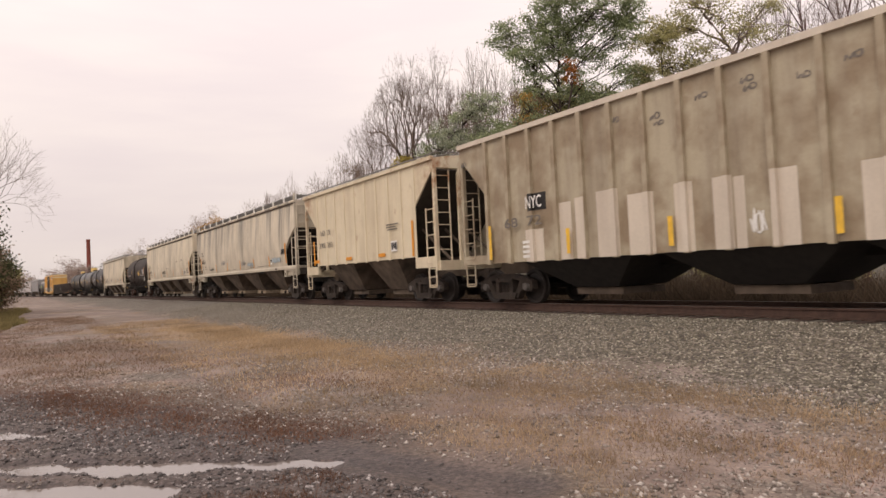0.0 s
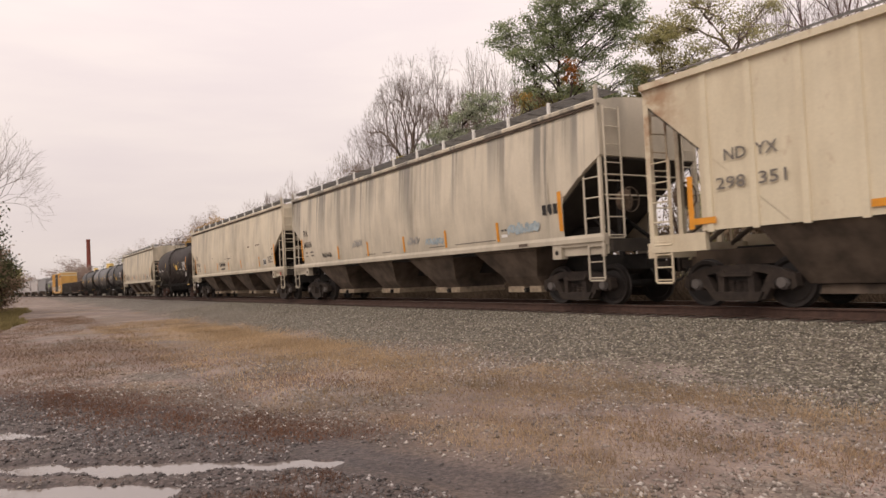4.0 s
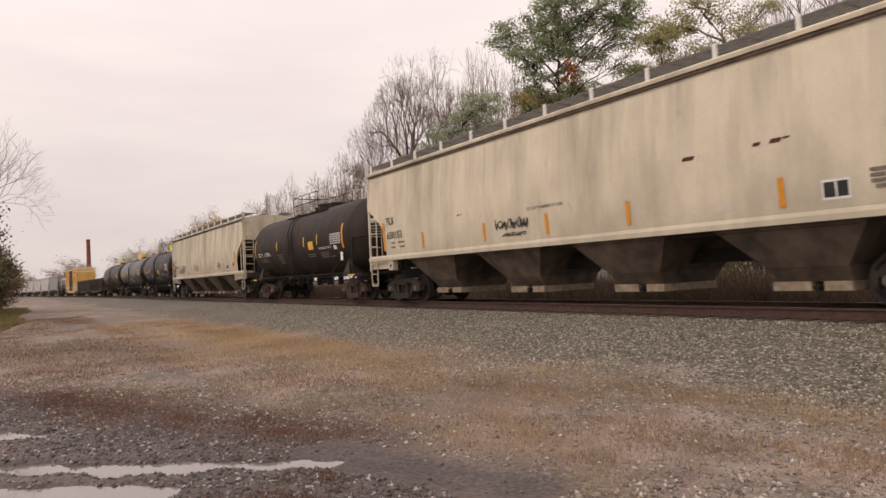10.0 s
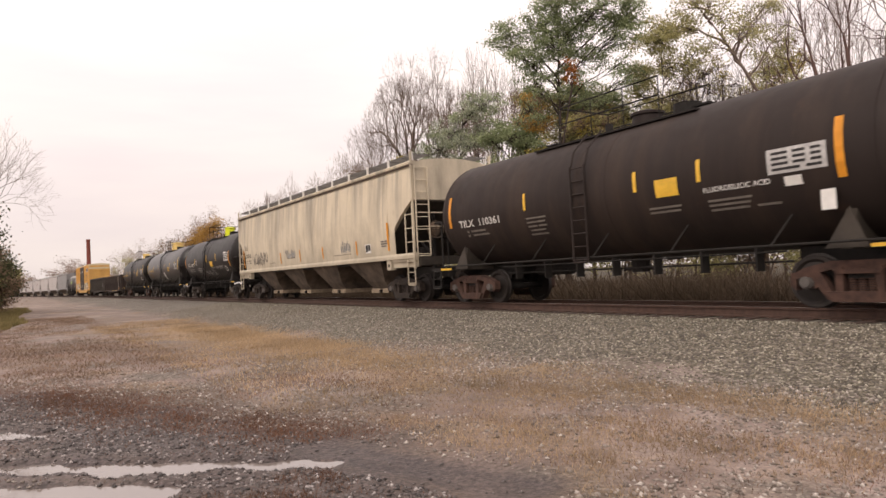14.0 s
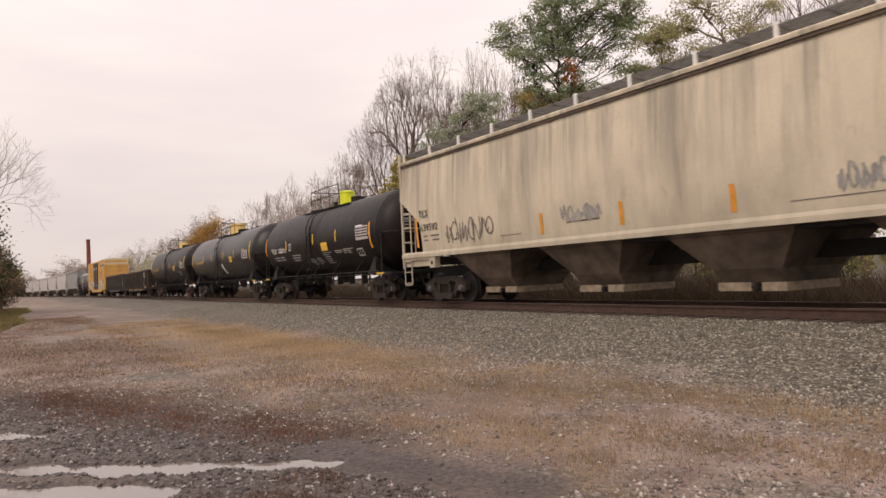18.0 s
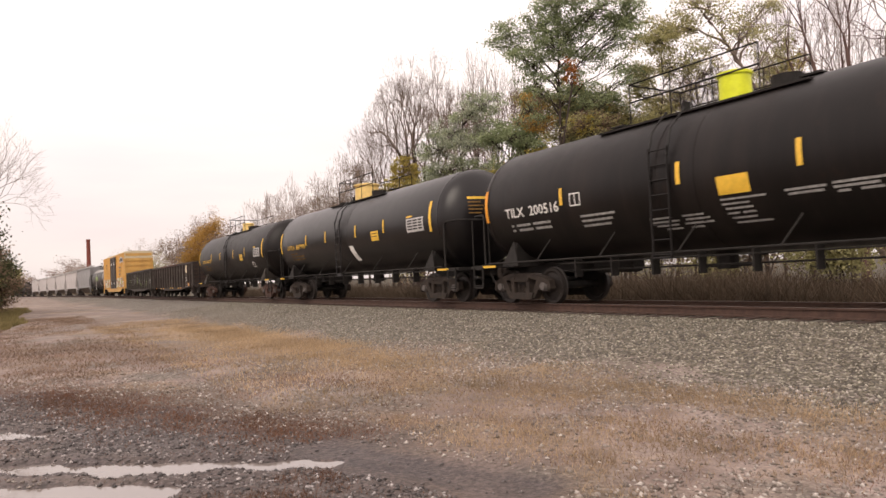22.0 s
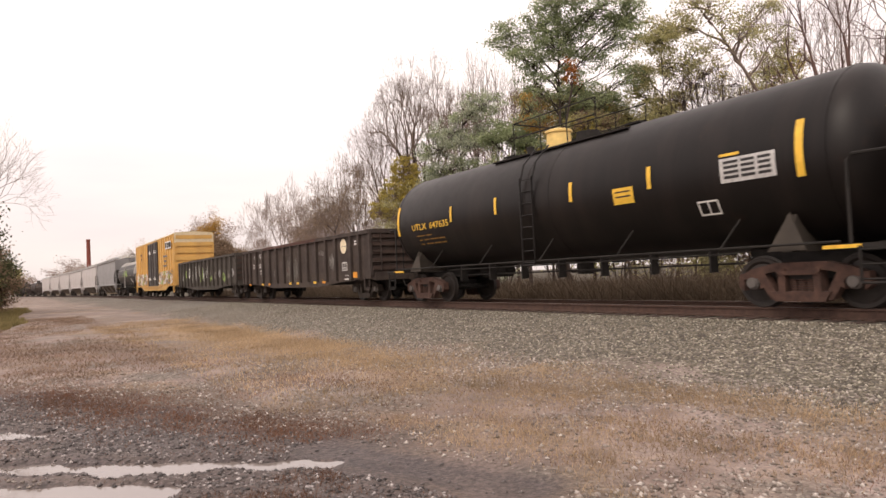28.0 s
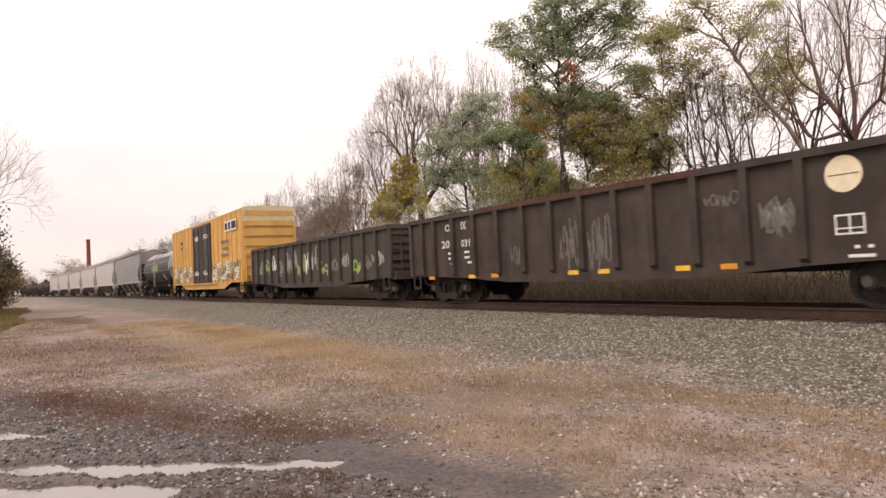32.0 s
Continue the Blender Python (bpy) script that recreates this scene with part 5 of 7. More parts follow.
# ---- the train, from its front to its rear ----
def fill_train():
    # 1: taupe hopper with many posts and pale primer patches
    posts = [-6.69 + 0.91 * i for i in range(16)]
    car, near = ribbed_hopper(-8.3, 8.0, TAUPE, posts, "faded taupe ribbed covered hopper with pale primer patches along its base", low=1.10, off=6.75, bays=(-3.6, 0.75, 4.6), bay_half=1.8, walk_up=False, chord=PATCH)
    outer = lambda z: -1.66
    for x0, x1, h in ((-5.18, -4.50, 1.88), (-3.95, -3.50, 2.42), (-3.36, -3.0, 2.47), (-2.68, -2.05, 2.53), (-1.78, -1.10, 2.35), (-0.58, -0.16, 2.42), (0.28, 0.68, 2.41), (0.72, 0.93, 2.37), (1.46, 1.90, 2.39), (2.9, 3.4, 2.3), (4.7, 5.2, 2.4)):
        patch(car, x0, x1, 1.09, h, posts, PATCH)
    lettering("reporting_mark", "NYC", -5.02, 2.40, 0.42, lambda z: -1.672, WHITE, car, 0.62)
    patch(car, -5.06, -4.36, 2.34, 2.76, posts, INK)
    lettering("car_number", "68  72", -5.92, 1.98, 0.34, lambda z: -1.668, FADED_INK, car, 1.5)
    bars("stencils", -5.3, 1.55, [[(0, 0.5)], [(0, 0.5)], [(0, 0.45)], [(0, 0.5)]], lambda z: -1.575, WHITE, car, 0.07, 0.12)
    stripes(car, outer, [(-6.55, 1.2, 2.1, 0.12)], STRIPE_Y)
    stripes(car, outer, [(x, 1.22, 1.80, 0.12) for x in (-3.53, -0.63, 2.58, 5.6)], STRIPE_Y)
    for x, z in ((-7.9, 3.85), (-2.1, 3.9), (-1.05, 3.75), (-0.95, 3.6), (0.05, 3.9), (1.0, 3.95), (1.05, 3.8), (2.0, 3.75), (2.8, 3.85)):
        scribble("old_marking", x, z, 0.22, 0.16, lambda z: -1.56, FADED_INK, car, int(x * 10) + 99, 2, 0.03)
    scribble("paint_chips", 1.05, 1.3, 0.25, 0.5, lambda z: -1.57, WHITE, car, 77, 3, 0.04)

    # 2: short yellowed two-bay hopper
    posts = [-3.97 + 0.91 * i for i in range(10)]
    car, near = ribbed_hopper(-23.2, 5.42, CREAM_YELLOW, posts, "short yellowed cream covered hopper with rust-stained corners", low=1.46, off=3.85, bays=(-1.93, 1.63), post_depth=0.03, bay_half=1.15)
    o = lambda z: -1.595
    lettering("reporting_mark", "ND  YX", -3.62, 2.68, 0.30, o, FADED_INK, car, 1.05)
    lettering("car_number", "298  351", -3.8, 2.18, 0.30, o, FADED_INK, car, 1.36)
    stripes(car, o, [(-4.36, 1.5, 2.5, 0.12), (4.08, 1.5, 2.65, 0.13)], STRIPE_O)
    for x in (-4.1, -0.9, 1.86):
        panel("reflector", x - 0.26, x + 0.26, 1.58, 1.70, o, STRIPE_O, car)
    panel("sticker", 2.56, 3.0, 1.72, 2.08, o, WHITE, car, "white sticker with dark squares")
    for i in range(3):
        panel("sticker_mark", 2.60 + 0.13 * i, 2.71 + 0.13 * i, 1.78 + 0.05 * (i % 2), 2.02, o, INK, car, off=0.009)
    bars("stencils", 2.25, 2.62, [[(0, 0.9)], [(0, 0.7)], [(0.1, 0.8)]], o, FADED_INK, car, 0.04)

    # 3: streaked long hopper
    car, near = curved_hopper(-39.55, 9.7, CREAM_STREAKED, "long cream covered hopper with dark grey run-down streaks")
    lettering("reporting_mark", "TILX", -8.29, 2.80, 0.35, near, INK, car, 0.50)
    lettering("car_number", "640036", -8.28, 2.29, 0.35, near, INK, car, 0.90)
    bars("stencils", -8.1, 2.05, [[(0, 0.22), (0.5, 0.85)], [(0, 0.2), (0.6, 0.9)]], near, FADED_INK, car, 0.06, 0.15)
    stripes(car, near, [(-8.50, 1.76, 2.68, 0.13), (8.35, 1.75, 2.68, 0.13)], STRIPE_O)
    stripes(car, near, [(x, 1.66, 2.17, 0.11) for x in (-4.62, -1.98, 0.72, 3.28, 5.86)], STRIPE_O)
    for i in range(3):
        panel("data_panel", 7.72 + 0.2 * i, 7.86 + 0.2 * i, 2.18, 2.42, near, INK, car)
    scribble("graffiti", -6.22, 1.76, 0.95, 0.28, near, INK, car, 5, 6, 0.03, "black spray-painted tag")
    scribble("graffiti", 2.15, 1.76, 1.0, 0.26, near, GRAFFITI_BLUE, car, 6, 9, 0.05, "faded blue spray-painted tag")
    scribble("graffiti", -3.2, 2.0, 0.8, 0.35, near, GRAFFITI_GREY, car, 8, 6, 0.04, "faint grey spray-painted tag")
    scribble("graffiti", 1.0, 1.85, 0.75, 0.28, near, GRAFFITI_GREY, car, 7, 6, 0.04, "faint grey spray-painted tag")
    panel("sticker", 6.01, 6.26, 1.76, 1.84, near, WHITE, car)
    bars("stencils", 6.02, 1.92, [[(0, 0.1), (0.14, 0.24)]], near, INK, car, 0.05)
    for x, w in ((-2.2, 0.8), (-0.9, 0.7), (2.3, 0.9), (3.75, 2.0)):
        panel("scrape", x, x + w, 1.70, 1.725, near, FADED_INK, car)
    panel("sill_plate", 6.75, 7.1, 1.47, 1.54, lambda z: -1.605, BAY, car)
    scribble("graffiti", 6.32, 1.80, 1.25, 0.32, near, GRAFFITI_BLUE, car, 9, 12, 0.06, "faded blue spray-painted tag")

    # 4: clean cream hopper
    car, near = curved_hopper(-60.35, 9.7, CREAM, "long cream covered hopper with light soot stains and a small tag")
    lettering("reporting_mark", "TILX", -8.25, 2.635, 0.34, near, INK, car, 0.57)
    lettering("car_number", "650153", -8.23, 2.155, 0.34, near, INK, car, 1.06)
    bars("stencils", -8.0, 1.98, [[(0, 0.3), (0.5, 0.95)], [(0, 0.3), (0.6, 0.95)]], near, FADED_INK, car, 0.06, 0.15)
    stripes(car, near, [(-8.45, 1.75, 2.73, 0.13), (8.44, 1.76, 2.72, 0.13)], STRIPE_O)
    stripes(car, near, [(x, 1.72, 2.22, 0.11) for x in (-5.86, -2.56, 0.02, 2.60, 5.97)], STRIPE_O)
    panel("data_panel", 6.64, 7.08, 1.76, 2.08, near, WHITE, car)
    panel("data_mark", 6.67, 6.85, 1.80, 2.04, near, INK, car, off=0.009)
    panel("data_mark", 6.88, 7.05, 1.80, 2.04, near, INK, car, off=0.009)
    for x, z, w, h in ((4.03, 2.80, 0.26, 0.07), (5.50, 2.82, 0.14, 0.06), (5.82, 2.82, 0.2, 0.07), (6.05, 2.86, 0.12, 0.03), (8.0, 2.50, 0.16, 0.05), (8.05, 2.24, 0.12, 0.04), (-3.84, 2.52, 0.10, 0.05), (-3.70, 2.53, 0.06, 0.04)):
        panel("scrape", x, x + w, z, z + h, near, RUST_RED, car, slant=0.04)
    bars("stencils", 7.38, 2.12, [[(0, 0.3), (0.36, 0.7)], [(0, 0.22), (0.3, 0.64)], [(0, 0.4)], [(0.06, 0.8)]], near, FADED_INK, car, 0.05)
    scribble("graffiti", -2.02, 1.93, 1.35, 0.36, near, INK, car, 15, 10, 0.032, "black spray-painted tag of tangled strokes")
    scribble("graffiti", -1.75, 1.76, 0.95, 0.13, near, INK, car, 16, 8, 0.022)
    lettering("warning", "DO NOT HAMMER ON CAR", -0.68, 2.36, 0.115, near, FADED_INK, car, 1.32)
    panel("faded_label", 3.66, 3.98, 1.80, 2.02, near, PATCH, car)
    panel("faded_label", 4.7, 5.05, 1.78, 1.92, near, PATCH, car)
    panel("flag", 9.15, 9.3, 1.2, 1.33, lambda z: -1.585, RED_TAG, car)

    # 5: dusty brown-black tank car
    car, near = tank_car(-78.0, 6.85, 5.45, TANK_BROWN, "dusty brown-black tank car with yellow reflectors and white stencils", None, 0.45, True, TRUCK_RED, dome=(0.36, 4.36))
    lettering("reporting_mark", "TILX  110361", -5.3, 2.18, 0.27, near, WHITE, car, 1.9)
    bars("stencils", -5.0, 2.02, [[(0, 0.1), (0.2, 0.9)], [(0, 0.1), (0.25, 1.0)]], near, FADED_INK, car, 0.05, 0.11)
    stripes(car, near, [(-5.74, 2.2, 3.1, 0.12), (5.5, 2.1, 3.06, 0.14)], STRIPE_O)
    stripes(car, near, [(-2.28, 2.38, 2.8, 0.09), (1.34, 2.38, 2.8, 0.09), (2.9, 2.38, 2.8, 0.09)], STRIPE_Y)
    panel("placard", 1.85, 2.4, 2.2, 2.55, near, STRIPE_Y, car)
    panel("data_panel", 4.28, 5.3, 2.3, 2.72, near, SILVER, car)
    bars("data_lines", 4.36, 2.62, [[(0, 0.3), (0.38, 0.6), (0.68, 0.86)], [(0, 0.3), (0.38, 0.6), (0.68, 0.86)], [(0, 0.3), (0.38, 0.6), (0.68, 0.86)], [(0, 0.5), (0.6, 0.86)]], lambda z: near(z) - 0.004, INK, car, 0.045, 0.09)
    lettering("contents_name", "FLUOROSILICIC ACID", 2.95, 2.16, 0.13, near, WHITE, car, 1.35)
    bars("stencils", -2.3, 2.15, [[(0, 0.75)], [(0, 0.7)], [(0, 0.35), (0.4, 0.7)], [(0.05, 0.6)], [(0, 0.65)]], near, FADED_INK, car, 0.04, 0.1)
    bars("stencils", 1.6, 1.98, [[(0, 0.8)], [(0, 0.75)]], near, FADED_INK, car, 0.04)
    bars("stencils", 3.0, 1.98, [[(0, 0.9)], [(0, 0.85)], [(0, 0.8), (0.95, 1.4)]], near, FADED_INK, car, 0.04)
    panel("sign", 4.55, 4.85, 2.08, 2.24, near, WHITE, car)
    panel("placard", 5.12, 5.36, 1.62, 1.95, lambda z: -1.46, WHITE, car, "white diamond placard on the saddle")
    head_bars(car, 6.85, WHITE, 3.05)

    # 6: cream hopper with a tag
    car, near = curved_hopper(-95.8, 9.95, CREAM_TAGGED, "long cream covered hopper with sooty streaks and a sprayed tag")
    lettering("reporting_mark", "TILX", -8.70, 2.66, 0.32, near, INK, car, 0.55)
    lettering("car_number", "639592", -8.67, 2.24, 0.30, near, INK, car, 1.03)
    bars("stencils", -8.5, 2.05, [[(0, 0.25), (0.4, 0.9)], [(0, 0.25), (0.5, 0.9)]], near, FADED_INK, car, 0.05, 0.13)
    stripes(car, near, [(-8.88, 1.74, 2.66, 0.13), (8.2, 1.76, 2.72, 0.13)], STRIPE_O)
    stripes(car, near, [(x, 1.74, 2.24, 0.11) for x in (-2.88, -0.30, 2.35, 5.64)], STRIPE_O)
    scribble("graffiti", -7.15, 1.68, 2.3, 0.85, near, FADED_INK, car, 21, 8, 0.045, "large grey spray-painted tag")
    panel("scrape", -2.0, -0.95, 1.93, 1.96, near, RUST_RED, car)
    for x in (-4.6, 3.4, 4.2):
        panel("scrape", x, x + 0.9, 1.80, 1.82, near, FADED_INK, car)
    bars("stencils", 7.62, 2.08, [[(0, 0.24), (0.3, 0.52)], [(0, 0.5)], [(0.05, 0.4)]], near, FADED_INK, car, 0.05)
    scribble("graffiti", 4.2, 1.85, 0.9, 0.5, near, GRAFFITI_GREY, car, 23, 6, 0.05, "faint grey spray-painted tag")
    scribble("graffiti", -2.1, 1.9, 1.2, 0.5, near, GRAFFITI_GREY, car, 22, 7, 0.05, "faint grey spray-painted tag")
    panel("data_panel", 6.38, 6.82, 1.76, 2.08, near, WHITE, car)
    panel("data_mark", 6.41, 6.58, 1.80, 2.05, near, INK, car, off=0.009)
    panel("data_mark", 6.61, 6.79, 1.84, 2.05, near, INK, car, off=0.009)

    # 7: black tank car with a lime housing
    car, near = tank_car(-113.85, 6.98, 5.45, TANK_BLACK, "black tank car with a lime-yellow valve housing and white stencils", DOME_L, 0.42, dome=(0.32, 4.66))
    lettering("reporting_mark", "TILX  200516", -5.4, 2.24, 0.34, near, WHITE, car, 2.05)
    bars("stencils", -5.25, 2.0, [[(0, 0.1), (0.2, 0.75), (0.85, 1.5)], [(0, 0.1), (0.25, 0.8), (0.9, 1.5)]], near, DULL_WHITE, car, 0.06, 0.12)
    stripes(car, near, [(-6.2, 2.2, 3.05, 0.12), (5.62, 1.95, 2.88, 0.14)], STRIPE_O)
    stripes(car, near, [(-3.23, 2.36, 2.76, 0.10), (0.12, 2.40, 2.84, 0.10), (2.55, 2.38, 2.84, 0.10)], STRIPE_Y)
    frame_mark(car, near, -2.95, -2.6, 2.3, 2.6)
    panel("placard", 0.95, 1.60, 2.08, 2.42, near, STRIPE_Y, car)
    panel("data_panel", 4.43, 5.46, 2.30, 2.80, near, SILVER, car)
    bars("data_lines", 4.48, 2.70, [[(0, 0.4), (0.46, 0.96)]] * 4, lambda z: near(z) - 0.004, INK, car, 0.05, 0.1)
    bars("stencils", -2.7, 2.02, [[(0, 1.05)], [(0, 0.95)], [(0, 0.85)]], near, DULL_WHITE, car, 0.05, 0.11)
    bars("stencils", -0.8, 1.78, [[(0, 0.55)], [(0, 0.7)], [(0.1, 0.65)], [(0.3, 0.7)]], near, DULL_WHITE, car, 0.035, 0.075)
    bars("stencils", 0.0, 1.78, [[(0, 0.5)], [(0.05, 0.6)], [(0, 0.66)], [(0.1, 0.4)]], near, DULL_WHITE, car, 0.035, 0.075)
    bars("stencils", 0.95, 1.98, [[(0, 0.9)], [(0, 0.55)], [(0.05, 0.6)], [(0.05, 0.3), (0.36, 0.62)], [(0.1, 0.6)], [(0.15, 0.85)]], near, DULL_WHITE, car, 0.035, 0.085)
    bars("stencils", 2.2, 2.0, [[(0, 0.7)], [(0.05, 0.65)]], near, DULL_WHITE, car, 0.04, 0.07)
    bars("stencils", 3.0, 2.02, [[(0, 0.95)], [(0, 0.7)], [(0.05, 0.25), (0.4, 0.75)]], near, DULL_WHITE, car, 0.04, 0.07)
    bars("caption", 4.42, 2.80, [[(0, 0.6)]], near, WHITE, car, 0.05)
    frame_mark(car, near, 4.28, 4.75, 1.72, 2.0)
    head_bars(car, 6.98, WHITE, 3.0)

    # 8, 9: two long black tank cars with yellow lettering
    for s0, number, white in ((-129.75, "647990", True), (-146.62, "647635", False)):
        car, near = tank_car(s0, 7.95, 6.3, TANK_GLOSS if white else TANK_BLACK, "long black tank car with yellow lettering and " + ("a white patch" if white else "rust-red bogies"),
                             DOME_Y, -0.75, True, TRUCK if white else TRUCK_RED, dome=(0.50, 4.70) if white else (0.34, 4.56))
        lettering("reporting_mark", "UTLX", -6.20, 2.31, 0.27, near, STRIPE_Y, car, 0.90)
        lettering("car_number", number, -5.13, 2.31, 0.27, near, STRIPE_Y, car, 1.10)
        bars("stencils", -6.0, 2.1, [[(0, 0.5), (0.56, 0.9)], [(0.1, 0.3), (0.4, 0.7), (0.76, 1.2), (1.26, 1.6)], [(0.1, 0.3), (0.45, 0.85), (0.92, 1.3), (1.36, 1.6)]], near, DULL_YELLOW, car, 0.04, 0.13)
        stripes(car, near, [(-7.08, 2.2, 3.15, 0.13), (6.7, 2.2, 3.15, 0.14)], STRIPE_Y)
        stripes(car, near, [(x, 2.4, 2.85, 0.10) for x in (-3.85, -1.66, 1.26, 3.56)], STRIPE_Y)
        panel("placard", 2.55, 3.12, 2.18, 2.52, near, STRIPE_Y, car)
        bars("placard_lines", 2.62, 2.42, [[(0, 0.42)], [(0, 0.42)]], lambda z: near(z) - 0.004, INK, car, 0.03, 0.1)
        panel("data_panel", 5.2, 6.28, 2.28, 2.72, near, SILVER, car)
        bars("data_lines", 5.28, 2.62, [[(0, 0.3), (0.35, 0.62), (0.68, 0.92)]] * 4, lambda z: near(z) - 0.004, INK, car, 0.05, 0.09)
        bars("caption", 5.2, 2.76, [[(0, 0.4)]], near, STRIPE_Y, car, 0.05)
        if white:
            panel("patch", 0.62, 0.98, 1.55, 2.12, near, WHITE, car, "white rectangular patch", slant=-0.12)
        else:
            frame_mark(car, near, 4.6, 5.05, 1.75, 2.02)
        head_bars(car, 7.95, STRIPE_Y, 3.1)

    # 10: brown gondola with a white disc
    posts = [-5.55, -4.47, -3.38, -2.30, -1.24, -0.20, 0.84, 1.82, 2.87, 3.92, 4.93, 6.37, 7.1, -6.6, -7.3]
    car, near = gondola(-163.95, 8.0, GONDOLA, "weathered dark brown gondola with a white disc emblem and graffiti", posts, 6.55, 2.62, RUST_RED)
    o = near
    s = Shape()
    s.add([(5.60 + 0.29 * math.cos(k * math.tau / 32), -1.508, 2.15 + 0.29 * math.sin(k * math.tau / 32)) for k in range(32)], [tuple(range(32))])
    part("disc_emblem", s, plain("cream_disc", (0.78, 0.68, 0.48), 0.6, 0.1), car, "cream-white disc with a thin dark bar")
    panel("disc_bar", 5.36, 5.84, 2.13, 2.15, o, FADED_INK, car, off=0.012, n=1)
    lettering("reporting_mark", "CM", -6.03, 2.14, 0.29, o, WHITE, car, 0.42)
    lettering("reporting_mark", "IX", -5.18, 2.14, 0.32, o, WHITE, car, 0.28)
    lettering("car_number", "200", -6.26, 1.65, 0.31, o, WHITE, car, 0.69)
    lettering("car_number", "031", -5.20, 1.64, 0.29, o, WHITE, car, 0.45)
    bars("stencils", -5.9, 1.45, [[(0, 0.2), (0.85, 1.1)], [(0, 0.2), (0.85, 1.1)], [(0.1, 0.25), (1.0, 1.2)]], o, WHITE, car, 0.06, 0.15)
    frame_mark(car, near, 5.42, 5.88, 1.20, 1.52)
    panel("frame_bar", 5.42, 5.88, 1.29, 1.31, o, WHITE, car)
    bars("stencils", 5.6, 0.98, [[(0.1, 0.18), (0.3, 0.38)], [(0.0, 0.4)]], o, WHITE, car, 0.05, 0.14)
    bars("stencils", 6.2, 1.05, [[(0, 0.2)]], o, WHITE, car, 0.05)
    for x, mt in ((-6.9, STRIPE_O), (-4.72, STRIPE_Y), (-3.63, STRIPE_O), (-0.59, STRIPE_Y), (0.38, STRIPE_Y), (2.48, STRIPE_Y), (3.49, STRIPE_O)):
        panel("reflector", x - 0.17, x + 0.17, 0.73, 0.83, o, mt, car, n=1)
    panel("reflector", 6.68, 7.04, 0.90, 1.12, lambda z: -1.625, STRIPE_O, car, n=1)
    bars("stencils", 6.62, 2.24, [[(0, 0.12), (0.16, 0.28)], [(0, 0.3)]], o, WHITE, car, 0.06, 0.1)
    scribble("graffiti", -0.98, 0.80, 0.60, 1.30, o, GRAFFITI_FAINT, car, 31, 5, 0.04, "faded grey spray-painted tag")
    scribble("graffiti", -0.95, 1.1, 0.4, 0.5, o, RUST_RED, car, 35, 3, 0.06)
    scribble("graffiti", 0.0, 0.80, 0.75, 1.40, o, GRAFFITI_FAINT, car, 32, 6, 0.04, "faded grey spray-painted tag")
    scribble("graffiti", 4.20, 1.20, 0.60, 0.80, o, GRAFFITI_FAINT, car, 33, 6, 0.05, "faded grey spray-painted tag")
    scribble("graffiti", 4.25, 1.50, 0.52, 0.38, o, GRAFFITI_GREY, car, 34, 5, 0.03)
    scribble("graffiti", 3.05, 1.85, 0.70, 0.30, o, GRAFFITI_FAINT, car, 36, 5, 0.025)
    scribble("graffiti", -2.9, 1.00, 0.55, 0.60, o, GRAFFITI_FAINT, car, 37, 4, 0.025)

    # 11: second gondola, with graffiti
    posts = [-6.9 + 1.06 * i for i in range(14)]
    car, near = gondola(-181.4, 7.9, GONDOLA_B, "dark grey-brown gondola covered with pale and green graffiti", posts, 6.4, 2.66)
    for i in range(15):
        mt = (GRAFFITI_GREY, WHITE, DULL_WHITE, GRAFFITI_GREEN, GRAFFITI_GREY)[(i * 3) % 5] if i < 9 else (GRAFFITI_GREEN, FADED_INK, DULL_WHITE)[i % 3]
        scribble("graffiti", -6.8 + 0.95 * i, 1.05 + 0.12 * (i % 3), 0.85, 1.1 if i < 9 else 0.6, near, mt, car, 200 + i, 3, 0.08)

    # 12: yellow high-cube boxcar
    car, near = boxcar(-200.8, 9.75, YELLOW_BOX, "yellow high-cube boxcar with black doors and graffiti along its base")
    panel("emblem", 6.2, 8.7, 4.02, 4.62, lambda z: -1.56, WHITE, car, "white emblem panel with dark letters")
    bars("emblem_mark", 6.3, 4.12, [[(0, 0.5), (0.7, 1.2), (1.4, 2.3)]], lambda z: -1.57, INK, car, 0.42)
    bars("stencils", 5.2, 3.4, [[(0, 1.8)], [(0.3, 1.5)], [(0, 1.6)]], lambda z: -1.56, FADED_INK, car, 0.14, 0.4)
    bars("stencils", -6.6, 4.0, [[(0, 0.7)], [(0.1, 0.5)]], lambda z: -1.56, INK, car, 0.2, 0.4)
    for x in range(-9, 9):
        if not -3.4 < x < 2.5:
            for j in range(3):
                scribble("graffiti", x, 1.1 + 0.36 * j, 1.05, 0.5, lambda z: -1.57, (WHITE, GRAFFITI_GREY, FADED_INK, WHITE, GRAFFITI_GREEN)[(x + 2 * j) % 5], car, 300 + 3 * x + j, 2, 0.09)
    for j, (x, z) in enumerate(((-1.6, 3.9), (0.9, 3.9), (-1.9, 1.5), (0.6, 1.5))):
        scribble("graffiti", x, z, 1.1, 0.4, lambda z: -1.60, WHITE, car, 360 + j, 3, 0.07)

    # 13: short tank car, grey above and black below
    car, near = tank_car(-218.8, 6.9, 5.4, GREY_TOP, "short dusty tank car, pale grey above and black below", None, 0.2, True)
    s, n = Shape(), 20
    s.rings([[(x, (TANK_R + 0.008) * math.sin(a), TANK_Z + (TANK_R + 0.008) * math.cos(a)) for a in [math.pi * (0.30 + 1.4 * k / n) for k in range(n + 1)]] for x in (-6.1, 6.1)], closed=False, caps=False)
    part("black_band", s, TANK_BLACK, car, smooth=30)
